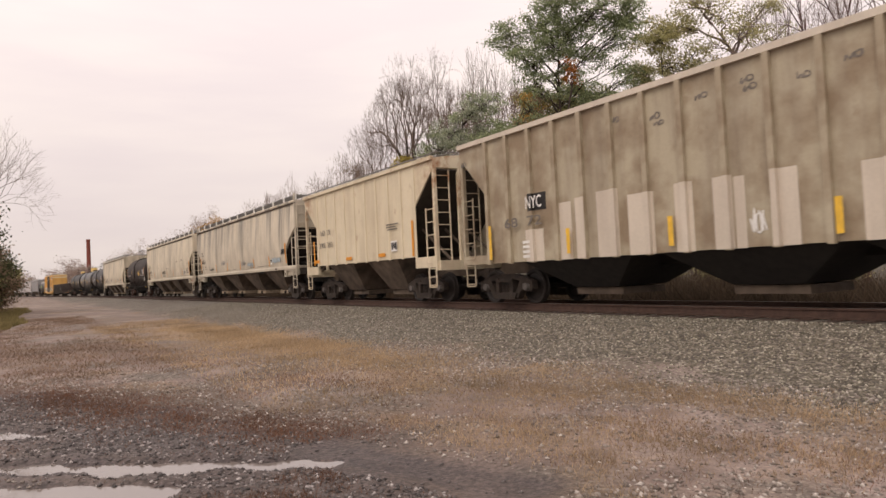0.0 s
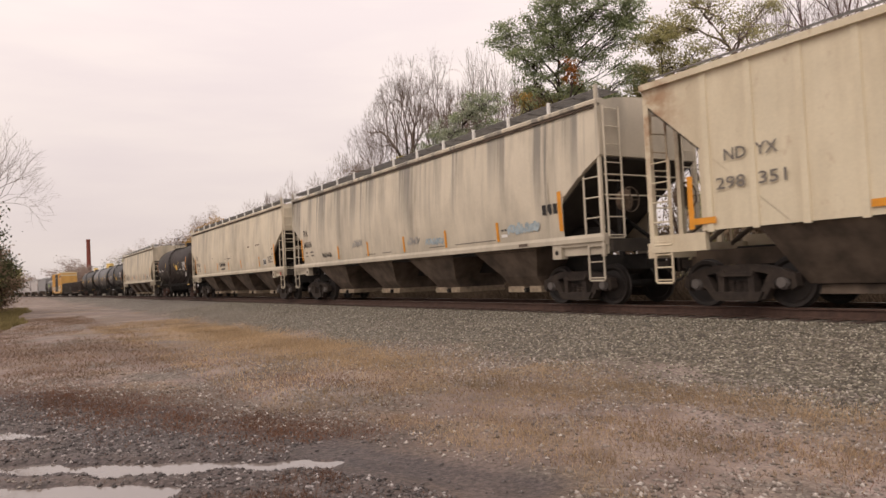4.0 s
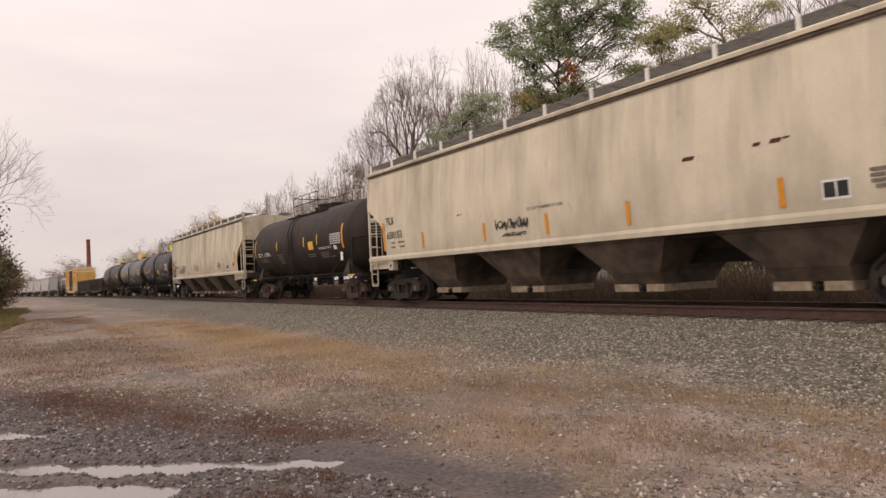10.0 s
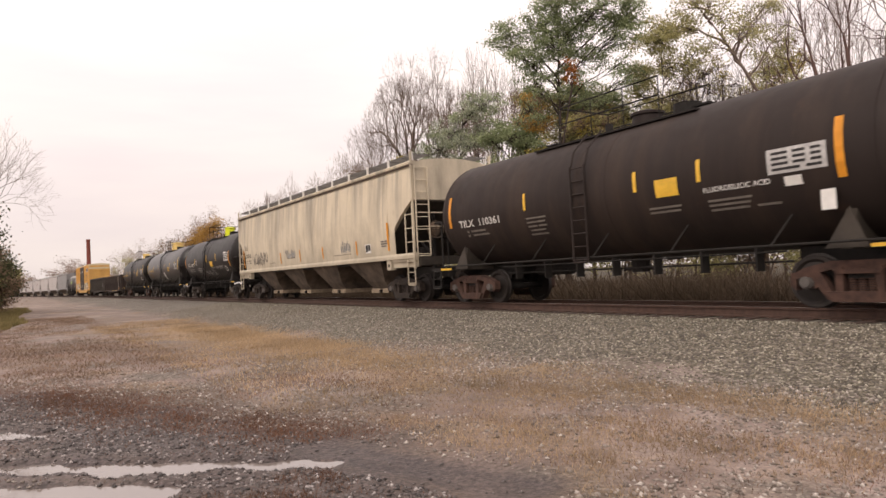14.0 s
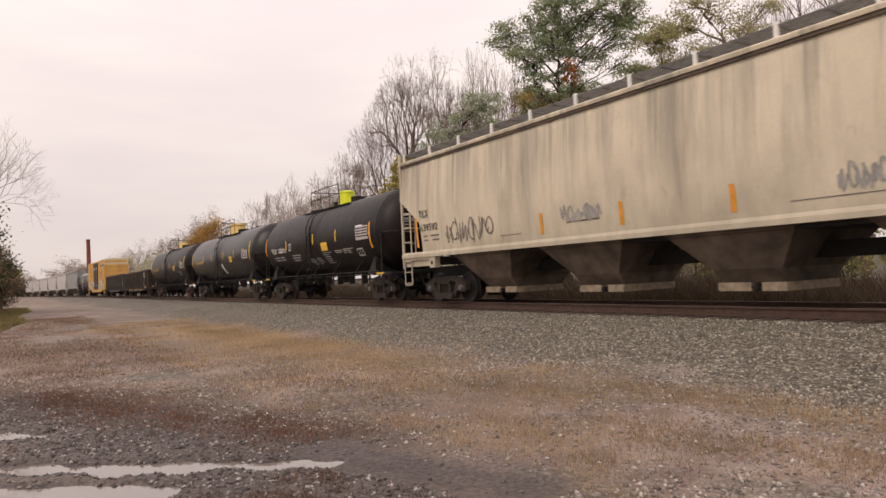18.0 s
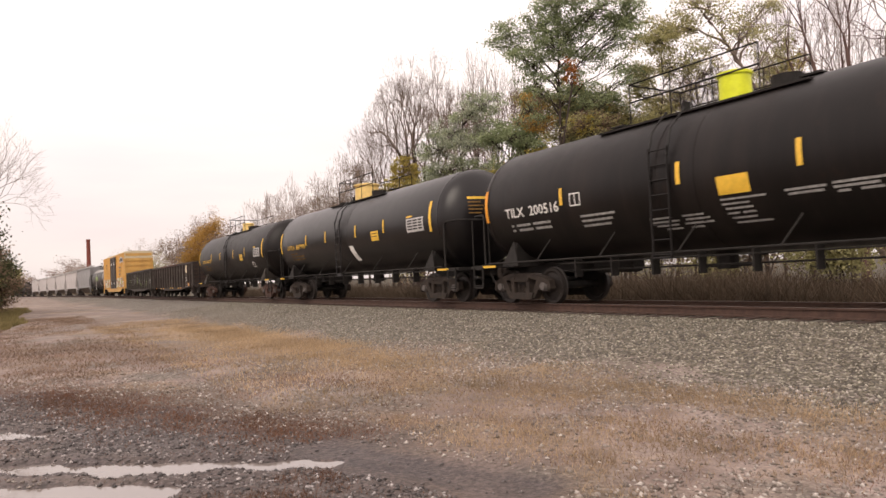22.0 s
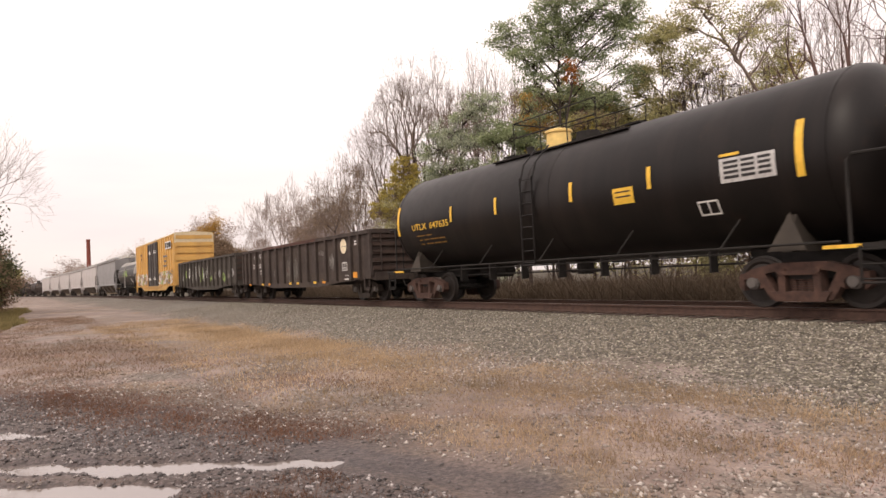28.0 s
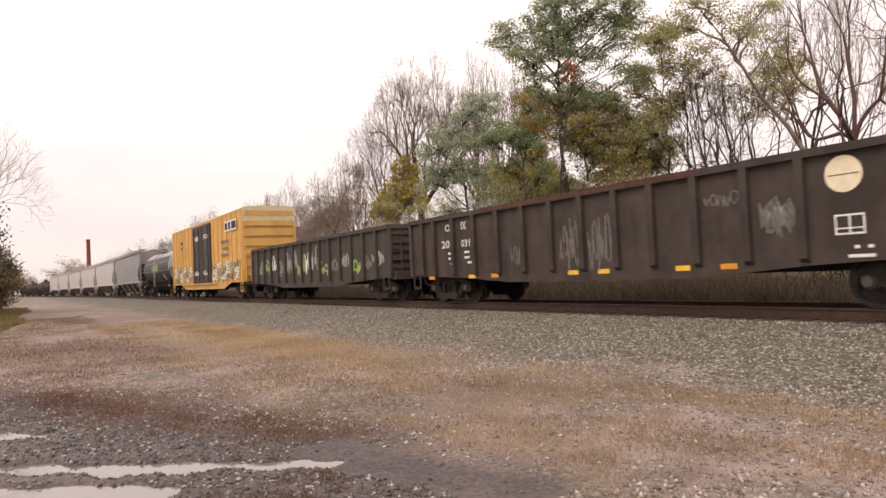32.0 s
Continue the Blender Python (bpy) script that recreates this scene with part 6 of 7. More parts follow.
    scribble("graffiti", -1.5, 2.2, 3.0, 0.8, lambda z: near(z) - 0.01, GRAFFITI_GREEN, car, 61, 8, 0.14)
    panel("placard", 3.2, 3.6, 1.5, 2.0, lambda z: near(z) - 0.012, WHITE, car)

    # 14-19: grey and pale hoppers, then dark cars far behind
    x = -226.4
    for i in range(6):
        curved_hopper(x - 10.4, 9.7, GREY_HOPPER if i == 0 else WHITE_HOPPER, "plain grey covered hopper" if i == 0 else "pale grey covered hopper with brown streaks", turning=False)
        x -= 20.75
    for i in range(5):
        if i % 2:
            tank_car(x - 8.0, 7.4, 5.8, TANK_BROWN, "dark tank car far down the train", turning=False)
            x -= 16.2
        else:
            gondola(x - 8.6, 8.0, GONDOLA, "dark brown gondola far down the train", [-6.9 + 1.06 * k for k in range(14)], 6.4, 3.4, turning=False)
            x -= 17.3


def head_bars(car, half, mat, z):
    """Small writing on the front head, as bars that follow its curve."""
    def on_head(y, zz):
        r = min(math.hypot(y, zz - TANK_Z) / TANK_R, 0.995)
        return (half - 0.85 + 0.85 * math.sqrt(1 - r * r) + 0.012, y, zz)

    for i, (w, h) in enumerate(((0.72, 0.08), (0.4, 0.04), (0.5, 0.04), (0.45, 0.04), (0.4, 0.04))):
        zz, n = z - i * 0.11, 8
        ys = [-0.85 + w * k / n for k in range(n + 1)]
        s = Shape().rings([[on_head(y, zz), on_head(y, zz + h)] for y in ys], closed=False, caps=False)
        part("head_stencil", s, mat if i == 0 else (DULL_YELLOW if mat is STRIPE_Y else DULL_WHITE), car)


def frame_mark(car, near, x0, x1, z0, z1):
    """A thin white square outline with a bar in it."""
    t = 0.03
    for a, b, c, d in ((x0, x1, z0, z0 + t), (x0, x1, z1 - t, z1), (x0, x0 + t, z0, z1), (x1 - t, x1, z0, z1), ((x0 + x1) / 2 - 0.015, (x0 + x1) / 2 + 0.015, z0, z1)):
        panel("frame_mark", a, b, c, d, near, WHITE, car, n=2)


fill_train()


# ---- trees ----
def tree_limbs(rnd, height, wide, fork, levels, kids, trunk_r, lean, bend, spacing=0.52, sprigs=0):
    """Tapered limbs (a, b, ra, rb, level) that fan out from a forked trunk to fill a rounded crown, and the tips of the last twigs."""
    segs, tips = [], []
    rx, rz = height * wide / 2, height * (1 - fork) / 2
    centre = Vector((lean * height * 0.75, 0, height - rz))

    def ball():
        while True:
            v = Vector((rnd.uniform(-1, 1), rnd.uniform(-1, 1), rnd.uniform(-1, 1)))
            if 0.15 < v.length < 1:
                return v

    def curve(a, b, r0, r1, lev, n):
        side = Vector((rnd.gauss(0, 1), rnd.gauss(0, 1), rnd.gauss(0, 0.6) - 0.5)) * (b - a).length * bend
        last = a
        for i in range(1, n + 1):
            u = i / n
            p = a.lerp(b, u) + side * (4 * u * (1 - u)) * 0.5
            segs.append((last, p, r0 + (r1 - r0) * (i - 1) / n, r0 + (r1 - r0) * u, lev))
            last = p

    def grow(p, c, reach, lev, r):
        if lev == levels:
            curve(p, c, r, r * 0.5, lev, 2)
            for _ in range(sprigs):
                v = ball() * reach * 0.9
                a = p.lerp(c, rnd.uniform(0.3, 0.9))
                segs.append((a, a + (c - p) * 0.2 + Vector((v.x * rx, v.y * rx, v.z * rz)) * 0.9, r * 0.6, r * 0.3, lev))
            tips.append(c)
            return
        q = p.lerp(c, rnd.uniform(0.5, 0.72))
        curve(p, q, r, r * 0.72, lev, 3 if lev < 3 else 2)
        for _ in range(kids if lev else kids + 2):
            v = ball() * reach
            d = c + Vector((v.x * rx, v.y * rx, v.z * rz))
            grow(q, d, reach * spacing, lev + 1, r * 0.54)

    top = Vector((lean * height * fork, rnd.uniform(-0.02, 0.02) * height, height * fork))
    curve(Vector((0, 0, -0.3)), top, trunk_r, trunk_r * 0.78, 0, 5)
    for _ in range(kids + 2):
        v = ball() * 0.72
        grow(Vector((0, 0, -0.3)).lerp(top, 1) if fork > 0.4 else top - (top + Vector((0, 0, 0.3))) * rnd.uniform(0, 0.3), centre + Vector((v.x * rx, v.y * rx, v.z * rz)), 0.46, 1, trunk_r * 0.44)
    # fit the crown to its height and width
    zs = sorted(p.z for p in tips)
    xs = sorted(abs(p.x - centre.x) for p in tips)
    kz = (height - top.z) / (zs[int(len(zs) * 0.985)] - top.z)
    kx = rx / xs[int(len(xs) * 0.95)]

    def fitted(p):
        if p.z <= top.z:
            return p
        w = min(1, (p.z - top.z) / (0.25 * (height - top.z)))
        c = lean * p.z * 0.85
        return Vector((c + (p.x - c) * (1 + (kx - 1) * w), p.y * (1 + (kx - 1) * w), top.z + (p.z - top.z) * kz))

    return [(fitted(a), fitted(b), ra, rb, lev) for a, b, ra, rb, lev in segs], [fitted(p) for p in tips]


def fan_limbs(rnd, height, wide, fork, levels, kids, trunk_r, lean, bend, spread):
    """Limbs of a bare tree: each one forks at a narrow angle and turns upwards, so that the crown opens like a fan."""
    segs, tips = [], []

    def grow(p, d, length, r, lev):
        n = 3 if lev < 3 else 2
        for i in range(n):
            d = (d + Vector((rnd.gauss(0, 1), rnd.gauss(0, 1), rnd.gauss(0, 0.7))) * bend * (1.0 if lev < 4 else 0.6) + Vector((0, 0, 0.035))).normalized()
            q = p + d * length / n
            segs.append((p, q, r * (1 - 0.25 * i / n), r * (1 - 0.25 * (i + 1) / n), lev))
            p = q
        if lev == levels:
            tips.append(p)
            for _ in range(2):
                v = (d + Vector((rnd.gauss(0, 0.5), rnd.gauss(0, 0.5), rnd.gauss(0, 0.35)))).normalized()
                segs.append((p, p + v * length * rnd.uniform(0.7, 1.4), r * 0.6, r * 0.3, lev))
            return
        n = 5 if lev == 0 else kids if rnd.random() < 0.45 else kids + 1
        turn = rnd.uniform(0, math.tau)
        for k in range(n):
            side = d.orthogonal().normalized()
            side.rotate(Matrix.Rotation(turn + (k + rnd.uniform(-0.25, 0.25)) * math.tau / n, 3, d))
            a = math.radians(rnd.uniform(0.7, 1.35) * spread if lev == 0 else rnd.uniform(0.45, 1.15) * spread)
            grow(p, d * math.cos(a) + side * math.sin(a), length * rnd.uniform(0.62, 0.86) * (1.5 if lev == 0 else 1), r * (0.72 if k == 0 else 0.52), lev + 1)

    stem = Vector((lean, 0, 1)).normalized()
    segs.append((Vector((0, 0, -0.3)), stem * height * fork * 0.5, trunk_r * 1.15, trunk_r, 0))
    grow(stem * height * fork * 0.5, stem, height * max(fork * 0.5, 0.1), trunk_r, 0)
    top = max(p.z for p in tips)
    xs = sorted(abs(p.x - lean * p.z) for p in tips)
    kz, kx = height / top, height * wide / 2 / xs[int(len(xs) * 0.93)]
    fit = lambda p: Vector((lean * p.z * kz + (p.x - lean * p.z) * kx, p.y * kx, p.z * kz))
    return [(fit(a), fit(b), ra, rb, lev) for a, b, ra, rb, lev in segs], [fit(p) for p in tips]


def lobed_tree(x, y, label, seed, bark, pads, leaf, trunk_r=0.16, size=0.06, per=80, lean=0.0, turning=(), rmin=0.008, fine=1.0):
    """A leafy tree: a wavering trunk, a limb to each foliage pad, twigs and leaf clumps within it.
    pads: (sideways, height, half width, half height, density), sideways along the line across the view."""
    rnd = random.Random(seed)
    base = float(ground_height(np.array([x]), np.array([y]))[0])
    ob = thing("tree", label, "tree", "trees along the line", pose(x, y, base, 0, 0, 58))
    top = max(p[1] for p in pads)
    stem = [Vector((lean * top * u + rnd.gauss(0, 0.10) * (0 < u), rnd.gauss(0, 0.12) * (0 < u), top * u - 0.3 * (u == 0))) for u in (i / 9 for i in range(10))]
    at = lambda z: stem[0].lerp(stem[0], 0) if z <= 0 else stem[min(int(z / top * 9), 8)].lerp(stem[min(int(z / top * 9), 8) + 1], min(z / top * 9 - min(int(z / top * 9), 8), 1))
    big = [(a, b, trunk_r * (1 - 0.103 * i), trunk_r * (1 - 0.103 * (i + 1)), 0) for i, (a, b) in enumerate(zip(stem, stem[1:]))]
    small, clumps = [], [[] for _ in range(len(turning) + 1)]
    for px, pz, rx, rz, dens in pads:
        c = Vector((px, rnd.uniform(-1, 1) * rx * 0.8, pz))
        root = at(max(pz - 0.45 * abs(px - lean * pz) - rnd.uniform(0.5, 1.2), top * 0.22))
        last, r = root, trunk_r * 0.34
        for i in range(1, 6):
            u = i / 5
            p = root.lerp(c, u) + Vector((rnd.gauss(0, 0.08), rnd.gauss(0, 0.1), 0.35 * math.sin(u * math.pi) * (c - root).length * 0.2))
            big.append((last, p, r * (1.1 - u * 0.8), r * (0.95 - u * 0.8), 1))
            last = p
        rx, rz = rx * 1.22, rz * 1.5 + 0.1
        n = max(6, int(dens * fine * 40 * (rx * max(rz, 0.35)) ** 0.85))
        for _ in range(n):
            while True:
                v = Vector((rnd.uniform(-1, 1), rnd.uniform(-1, 1), rnd.uniform(-1, 1)))
                if v.length < 1:
                    break
            q = c + Vector((v.x * rx, v.y * rx, v.z * rz - 0.25 * rz * (v.x * v.x)))
            a = root.lerp(c, rnd.uniform(0.6, 1.0))
            mid = a.lerp(q, 0.5) + Vector((rnd.gauss(0, 0.1), rnd.gauss(0, 0.1), 0.08))
            small += [(a, mid, 0.020, 0.014, 2), (mid, q, 0.014, 0.007, 2)]
            small += [(q, q + Vector((rnd.gauss(0, 0.22), rnd.gauss(0, 0.22), rnd.gauss(0.02, 0.15))), 0.008, 0.004, 2) for _ in range(2)]
            kind = 0
            for k, (mat, frac, zlo, zhi) in enumerate(turning):
                if zlo < pz < zhi and rnd.random() < frac:
                    kind = k + 1
            clumps[kind].append(q)
    part("trunk", limbs_mesh("trunk", big, bark, 0.02), None, ob)
    tagged(part("bough", limbs_mesh("bough", small, bark, rmin, 3), None, ob), kind="stuff")
    for k, pts in enumerate(clumps):
        if pts:
            part("crown" if k == 0 else "turning_leaves", leaves_mesh("crown", pts, per, 0.20, size, leaf if k == 0 else turning[k - 1][0], seed + k, 0.55), None, ob)
    return ob


def limbs_mesh(name, segs, mat, rmin, k=6):
    """All limbs as tapered tubes of k sides."""
    n = len(segs)
    A = np.array([s[0] for s in segs], float)
    B = np.array([s[1] for s in segs], float)
    ra = np.maximum(np.array([s[2] for s in segs]), rmin)
    rb = np.maximum(np.array([s[3] for s in segs]), rmin * 0.8)
    d = B - A
    d /= np.linalg.norm(d, axis=1, keepdims=True)
    ref = np.where(np.abs(d[:, 2:3]) < 0.9, np.array([[0, 0, 1.0]]), np.array([[1.0, 0, 0]]))
    s = np.cross(d, ref)
    s /= np.linalg.norm(s, axis=1, keepdims=True)
    t = np.cross(d, s)
    v = np.zeros((n, 2 * k, 3))
    for i in range(k):
        c, q = math.cos(i * math.tau / k), math.sin(i * math.tau / k)
        v[:, i] = A + (s * c + t * q) * ra[:, None]
        v[:, i + k] = B + (s * c + t * q) * rb[:, None]
    f = np.array([(i, (i + 1) % k, (i + 1) % k + k, i + k) for i in range(k)])
    return grid_mesh(name, v, f, mat, None, None)


def leaves_mesh(name, centres, per, radius, size, mat, seed, flat=0.8):
    r = np.random.RandomState(seed)
    n = len(centres) * per
    c = np.repeat(np.array(centres, float), per, axis=0) + r.normal(0, 1, (n, 3)) * np.array([radius, radius, radius * flat])
    a = r.normal(0, 1, (n, 3))
    a /= np.linalg.norm(a, axis=1, keepdims=True)
    b = np.cross(a, r.normal(0, 1, (n, 3)))
    b /= np.linalg.norm(b, axis=1, keepdims=True)
    sz = size * r.uniform(0.5, 1.3, (n, 1))
    v = np.stack([c - a * sz, c + b * sz * 0.55, c + a * sz, c - b * sz * 0.55], 1)
    return grid_mesh(name, v, np.array([(0, 1, 2, 3)]), mat, None, None)


def tree(x, y, height, label, seed, bark, wide=0.8, fork=0.3, levels=4, kids=4, trunk_r=None, rmin=0.01, leaf=None, size=0.06, per=100, cloud=0.4, keep=1.0,
         lean=0.0, bend=0.16, extra=(), z=None, spacing=0.52, sprigs=0, gap=None, clump=1.6, fan=0.0):
    rnd = random.Random(seed)
    if fan:
        segs, tips = fan_limbs(rnd, height, wide, fork, levels, kids, trunk_r or height * 0.014, lean, bend, fan)
    else:
        segs, tips = tree_limbs(rnd, height, wide, fork, levels, kids, trunk_r or height * 0.014, lean, bend, spacing, sprigs)
    base = float(ground_height(np.array([x]), np.array([y]))[0]) if z is None else z
    ob = thing("tree", label, "tree", "trees along the line", pose(x, y, base, 0, 0, 58))
    part("trunk", limbs_mesh("trunk", [s for s in segs if s[4] <= min(2, levels - 1)], BARK_DARK if bark is BARK else bark, 0.02), None, ob)
    tagged(part("bough", limbs_mesh("bough", [s for s in segs if s[4] > min(2, levels - 1)], bark, rmin, 3), None, ob), kind="stuff")
    if leaf:
        pts = [p for p in tips if rnd.random() < keep]
        if gap is not None:
            # leaves gather in clumps with open gaps between
            pts = [p for p in pts if math.sin(p.x * clump + seed) + math.sin(p.y * clump * 0.8 + 2 * seed) * 0.6 + math.sin(p.z * clump * 1.15 + p.x * 0.7 + 3 * seed) > gap]
        part("crown", leaves_mesh("crown", pts, per, cloud, size, leaf, seed, 0.62), None, ob)
        for mat, frac, zlo, zhi in extra:
            q = [p for p in pts if zlo * height < p.z < zhi * height and rnd.random() < frac]
            if q:
                part("turning_leaves", leaves_mesh("turning_leaves", q, per, cloud, size, mat, seed + 1, 0.62), None, ob)
    return ob


def plant():
    # tall green tree above the track, lower boughs behind it
    lobed_tree(-27.0, 24.6, "tall leafy green tree with layered clumps and open gaps", 4, BARK_DARK, [(-2.8, 13.7, 0.8, 0.5, 1), (-1.9, 12.5, 1.1, 0.4, 1), (-0.9, 14.1, 1.0, 0.6, 1), (-1.3, 11.4, 0.8, 0.3, 0.8),
               (0.0, 15.1, 1.2, 0.7, 1), (0.7, 13.7, 1.1, 0.6, 1), (-0.4, 12.9, 1.0, 0.4, 1), (2.3, 14.9, 1.3, 0.8, 1), (3.3, 13.6, 0.9, 0.6, 1), (4.1, 14.8, 0.6, 0.6, 0.9), (1.8, 12.7, 1.0, 0.4, 0.8),
               (3.3, 12.1, 0.8, 0.3, 0.5), (-1.0, 10.6, 0.8, 0.3, 0.6), (0.9, 11.1, 0.9, 0.4, 0.8), (1.8, 10.1, 0.8, 0.4, 0.6), (3.6, 11.2, 0.8, 0.4, 0.6), (2.9, 10.4, 0.8, 0.4, 0.6), (-0.1, 11.8, 0.8, 0.3, 0.7)], LEAF_GREEN, 0.17, fine=0.8)
    lobed_tree(-27.1, 26.4, "green-brown tree filling in below the tall crown", 5, BARK_DARK, [(-0.4, 9.8, 1.0, 0.5, 0.8), (0.8, 9.2, 1.1, 0.5, 0.8), (-0.4, 8.2, 1.0, 0.6, 0.8), (1.5, 8.2, 1.0, 0.6, 0.7), (0.4, 7.1, 1.1, 0.5, 0.8),
               (2.0, 7.0, 0.9, 0.5, 0.7), (2.9, 8.8, 0.8, 0.5, 0.5), (-0.9, 10.6, 0.8, 0.5, 0.7), (0.5, 10.8, 0.9, 0.4, 0.6), (-1.4, 9.2, 0.8, 0.6, 0.7), (2.2, 10.0, 0.8, 0.4, 0.5)], LEAF_OLIVE, 0.12, turning=((LEAF_GREEN, 0.45, 0, 20), (LEAF_BROWN, 0.3, 0, 9)))
    tree(-23.6, 22.3, 11.2, "slender sapling with a patch of orange leaves", 16, BARK_DARK, 0.05, 0.88, 2, 3, 0.05, 0.010, LEAF_ORANGE, 0.06, 45, 0.14, 0.7)
    lobed_tree(-25.8, 21.0, "small tree in green, yellow and orange leaf", 17, BARK_DARK, [(0.6, 9.3, 0.6, 0.4, 0.8), (0.8, 8.5, 0.6, 0.4, 0.8), (-0.5, 8.0, 0.9, 0.4, 1.1), (0.2, 7.5, 0.6, 0.4, 1), (-1.4, 7.8, 0.6, 0.3, 0.9), (0.6, 6.9, 0.6, 0.5, 0.9),
               (-0.8, 6.5, 0.9, 0.4, 0.9), (0.7, 5.9, 0.6, 0.4, 0.9)], LEAF_GREEN, 0.10, turning=((LEAF_BROWN, 0.45, 8.3, 12), (LEAF_AMBER, 0.5, 8.3, 12), (LEAF_YELLOW, 0.4, 0, 7.2)))
    # large bare round-crowned tree
    tree(-72.6, 42.2, 27.6, "large bare tree with a wide rounded crown of fine twigs", 23, BARK, 0.58, 0.26, 8, 2, 0.60, 0.009, bend=0.10, fan=40)
    tree(-75.7, 41.0, 21.0, "bare tree grown into its neighbour's crown", 24, BARK, 0.60, 0.2, 7, 2, 0.30, 0.009, lean=-0.14, bend=0.10, fan=40)
    # sage-green trees beside it
    lobed_tree(-34.7, 23.6, "sage-green leafy tree with airy foliage", 31, BARK_DARK, [(0.7, 11.3, 1.1, 0.6, 1), (1.6, 11.8, 0.8, 0.4, 0.8), (-0.7, 10.3, 1.0, 0.6, 1), (-1.8, 9.1, 1.0, 0.6, 1), (0.5, 9.4, 1.2, 0.6, 0.9), (1.4, 10.2, 0.8, 0.4, 0.8),
               (-1.0, 7.7, 1.2, 0.6, 1), (0.6, 7.5, 1.2, 0.6, 0.9), (-2.0, 7.2, 0.8, 0.5, 0.9)], LEAF_SAGE, 0.13, turning=((LEAF_GREEN, 0.25, 0, 20),), fine=0.72)
    for i, (x, y, h, w) in enumerate(((-50.5, 36.1, 21.0, 0.24), (-48.0, 36.3, 19.6, 0.26), (-45.8, 36.1, 18.6, 0.24))):
        tree(x, y, h, "bare upright tree with thin pale branches", 35 + i, BARK, w * 1.3, 0.30, 5, 2, 0.17, 0.010, bend=0.11, fan=30)
    # understorey behind the train
    for i, (x, y, h, leaf) in enumerate(((-33.5, 24, 8.4, LEAF_SAGE), (-36.5, 26, 7.5, LEAF_SAGE), (-29.5, 22.5, 7.2, LEAF_OLIVE), (-26, 23.0, 6.4, LEAF_OLIVE), (-22.5, 23.5, 5.6, LEAF_OLIVE), (-20, 23, 4.8, LEAF_BROWN),
                                         (-17.5, 22.5, 4.4, LEAF_OLIVE), (-14.5, 22, 4.2, LEAF_BROWN), (-11.5, 21.5, 3.6, LEAF_OLIVE), (-8.5, 21.5, 3.2, LEAF_BROWN), (-5.5, 21.5, 3.2, LEAF_OLIVE), (-54, 33, 10.4, LEAF_OLIVE), (-39, 24, 6.0, LEAF_OLIVE), (-44, 25, 5.0, LEAF_BROWN), (-60, 34, 9.5, LEAF_OLIVE), (-50, 27, 5.5, LEAF_OLIVE))):
        tree(x, y, h, "leafy sapling turning olive and yellow in the hedgerow", 50 + i, BARK_DARK, 0.62, 0.05, 4, 4, 0.07, 0.007, leaf, 0.068, 26, 0.32, 0.8, spacing=0.62, gap=-0.3, clump=2.4)
    # olive and bare trees towards the right
    lobed_tree(-23.5, 28.5, "airy olive-leaved tree showing its branches", 71, BARK_DARK, [(-0.4, 12.9, 0.9, 0.6, 0.9), (1.0, 13.6, 0.7, 0.3, 0.7), (-1.0, 11.2, 0.6, 0.4, 0.8), (0.6, 11.6, 1.0, 0.4, 0.5), (-0.8, 10.1, 0.7, 0.4, 0.6), (0.0, 9.2, 0.8, 0.4, 0.5),
               (-0.9, 8.1, 0.9, 0.5, 0.7), (0.3, 7.4, 0.7, 0.4, 0.6), (1.8, 12.2, 0.7, 0.4, 0.4), (-1.9, 7.5, 0.7, 0.5, 0.7)], LEAF_OLIVE, 0.09, per=70, fine=1.3)
    lobed_tree(-15.8, 35.1, "long leaning tree with thin olive leaves", 72, BARK, [(-7.0, 12.0, 0.9, 0.6, 0.4), (-5.9, 10.4, 0.7, 0.5, 0.7), (-6.2, 12.6, 0.7, 0.4, 0.5), (-5.1, 11.9, 0.6, 0.4, 0.5), (-4.6, 9.4, 0.6, 0.5, 0.6), (-7.8, 12.9, 0.6, 0.4, 0.4),
               (-8.2, 11.5, 0.5, 0.4, 0.4), (-8.5, 13.4, 0.6, 0.4, 0.4), (-5.6, 13.4, 0.7, 0.4, 0.4), (-9.0, 13.6, 0.8, 0.5, 0.6), (-9.4, 12.6, 0.7, 0.4, 0.5)], LEAF_OLIVE, 0.21, per=46, lean=-0.66)
    for i, (x, y, h, w, ln) in enumerate(((-21.2, 28.3, 10.6, 0.50, -0.04), (-21.3, 30.0, 11.4, 0.50, 0.06), (-20.9, 32.6, 10.4, 0.50, -0.08))):
        tree(x, y, h, "dark bare tree with crossing crooked limbs", 74 + i, BARK_DARK, w, 0.34, 5, 2, 0.12, 0.005, lean=ln, bend=0.20, fan=44)
    for i, (x, y, h, w) in enumerate(((-21.4, 37.5, 17.0, 0.42), (-17.5, 34.0, 14.5, 0.44))):
        tree(x, y, h, "pale bare twiggy tree behind the hedgerow", 84 + i, BARK, w, 0.24, 6, 2, 0.12, 0.006, bend=0.13, fan=32)
    for i, (x, y, pz, leaf) in enumerate(((-29.0, 25.2, 10.6, LEAF_OLIVE), (-26.9, 28.7, 10.2, LEAF_OLIVE), (-24.1, 31.2, 12.6, LEAF_OLIVE), (-21.6, 35.2, 11.8, LEAF_OLIVE), (-28.6, 25.2, 7.6, LEAF_OLIVE), (-24.4, 26.4, 8.2, LEAF_OLIVE), (-31.0, 25.4, 7.4, LEAF_SAGE), (-37.5, 26.0, 8.0, LEAF_SAGE), (-26.0, 28.4, 9.6, LEAF_OLIVE))):
        rnd = random.Random(400 + i)
        airy = 0.3 if pz > 11 else 1.0
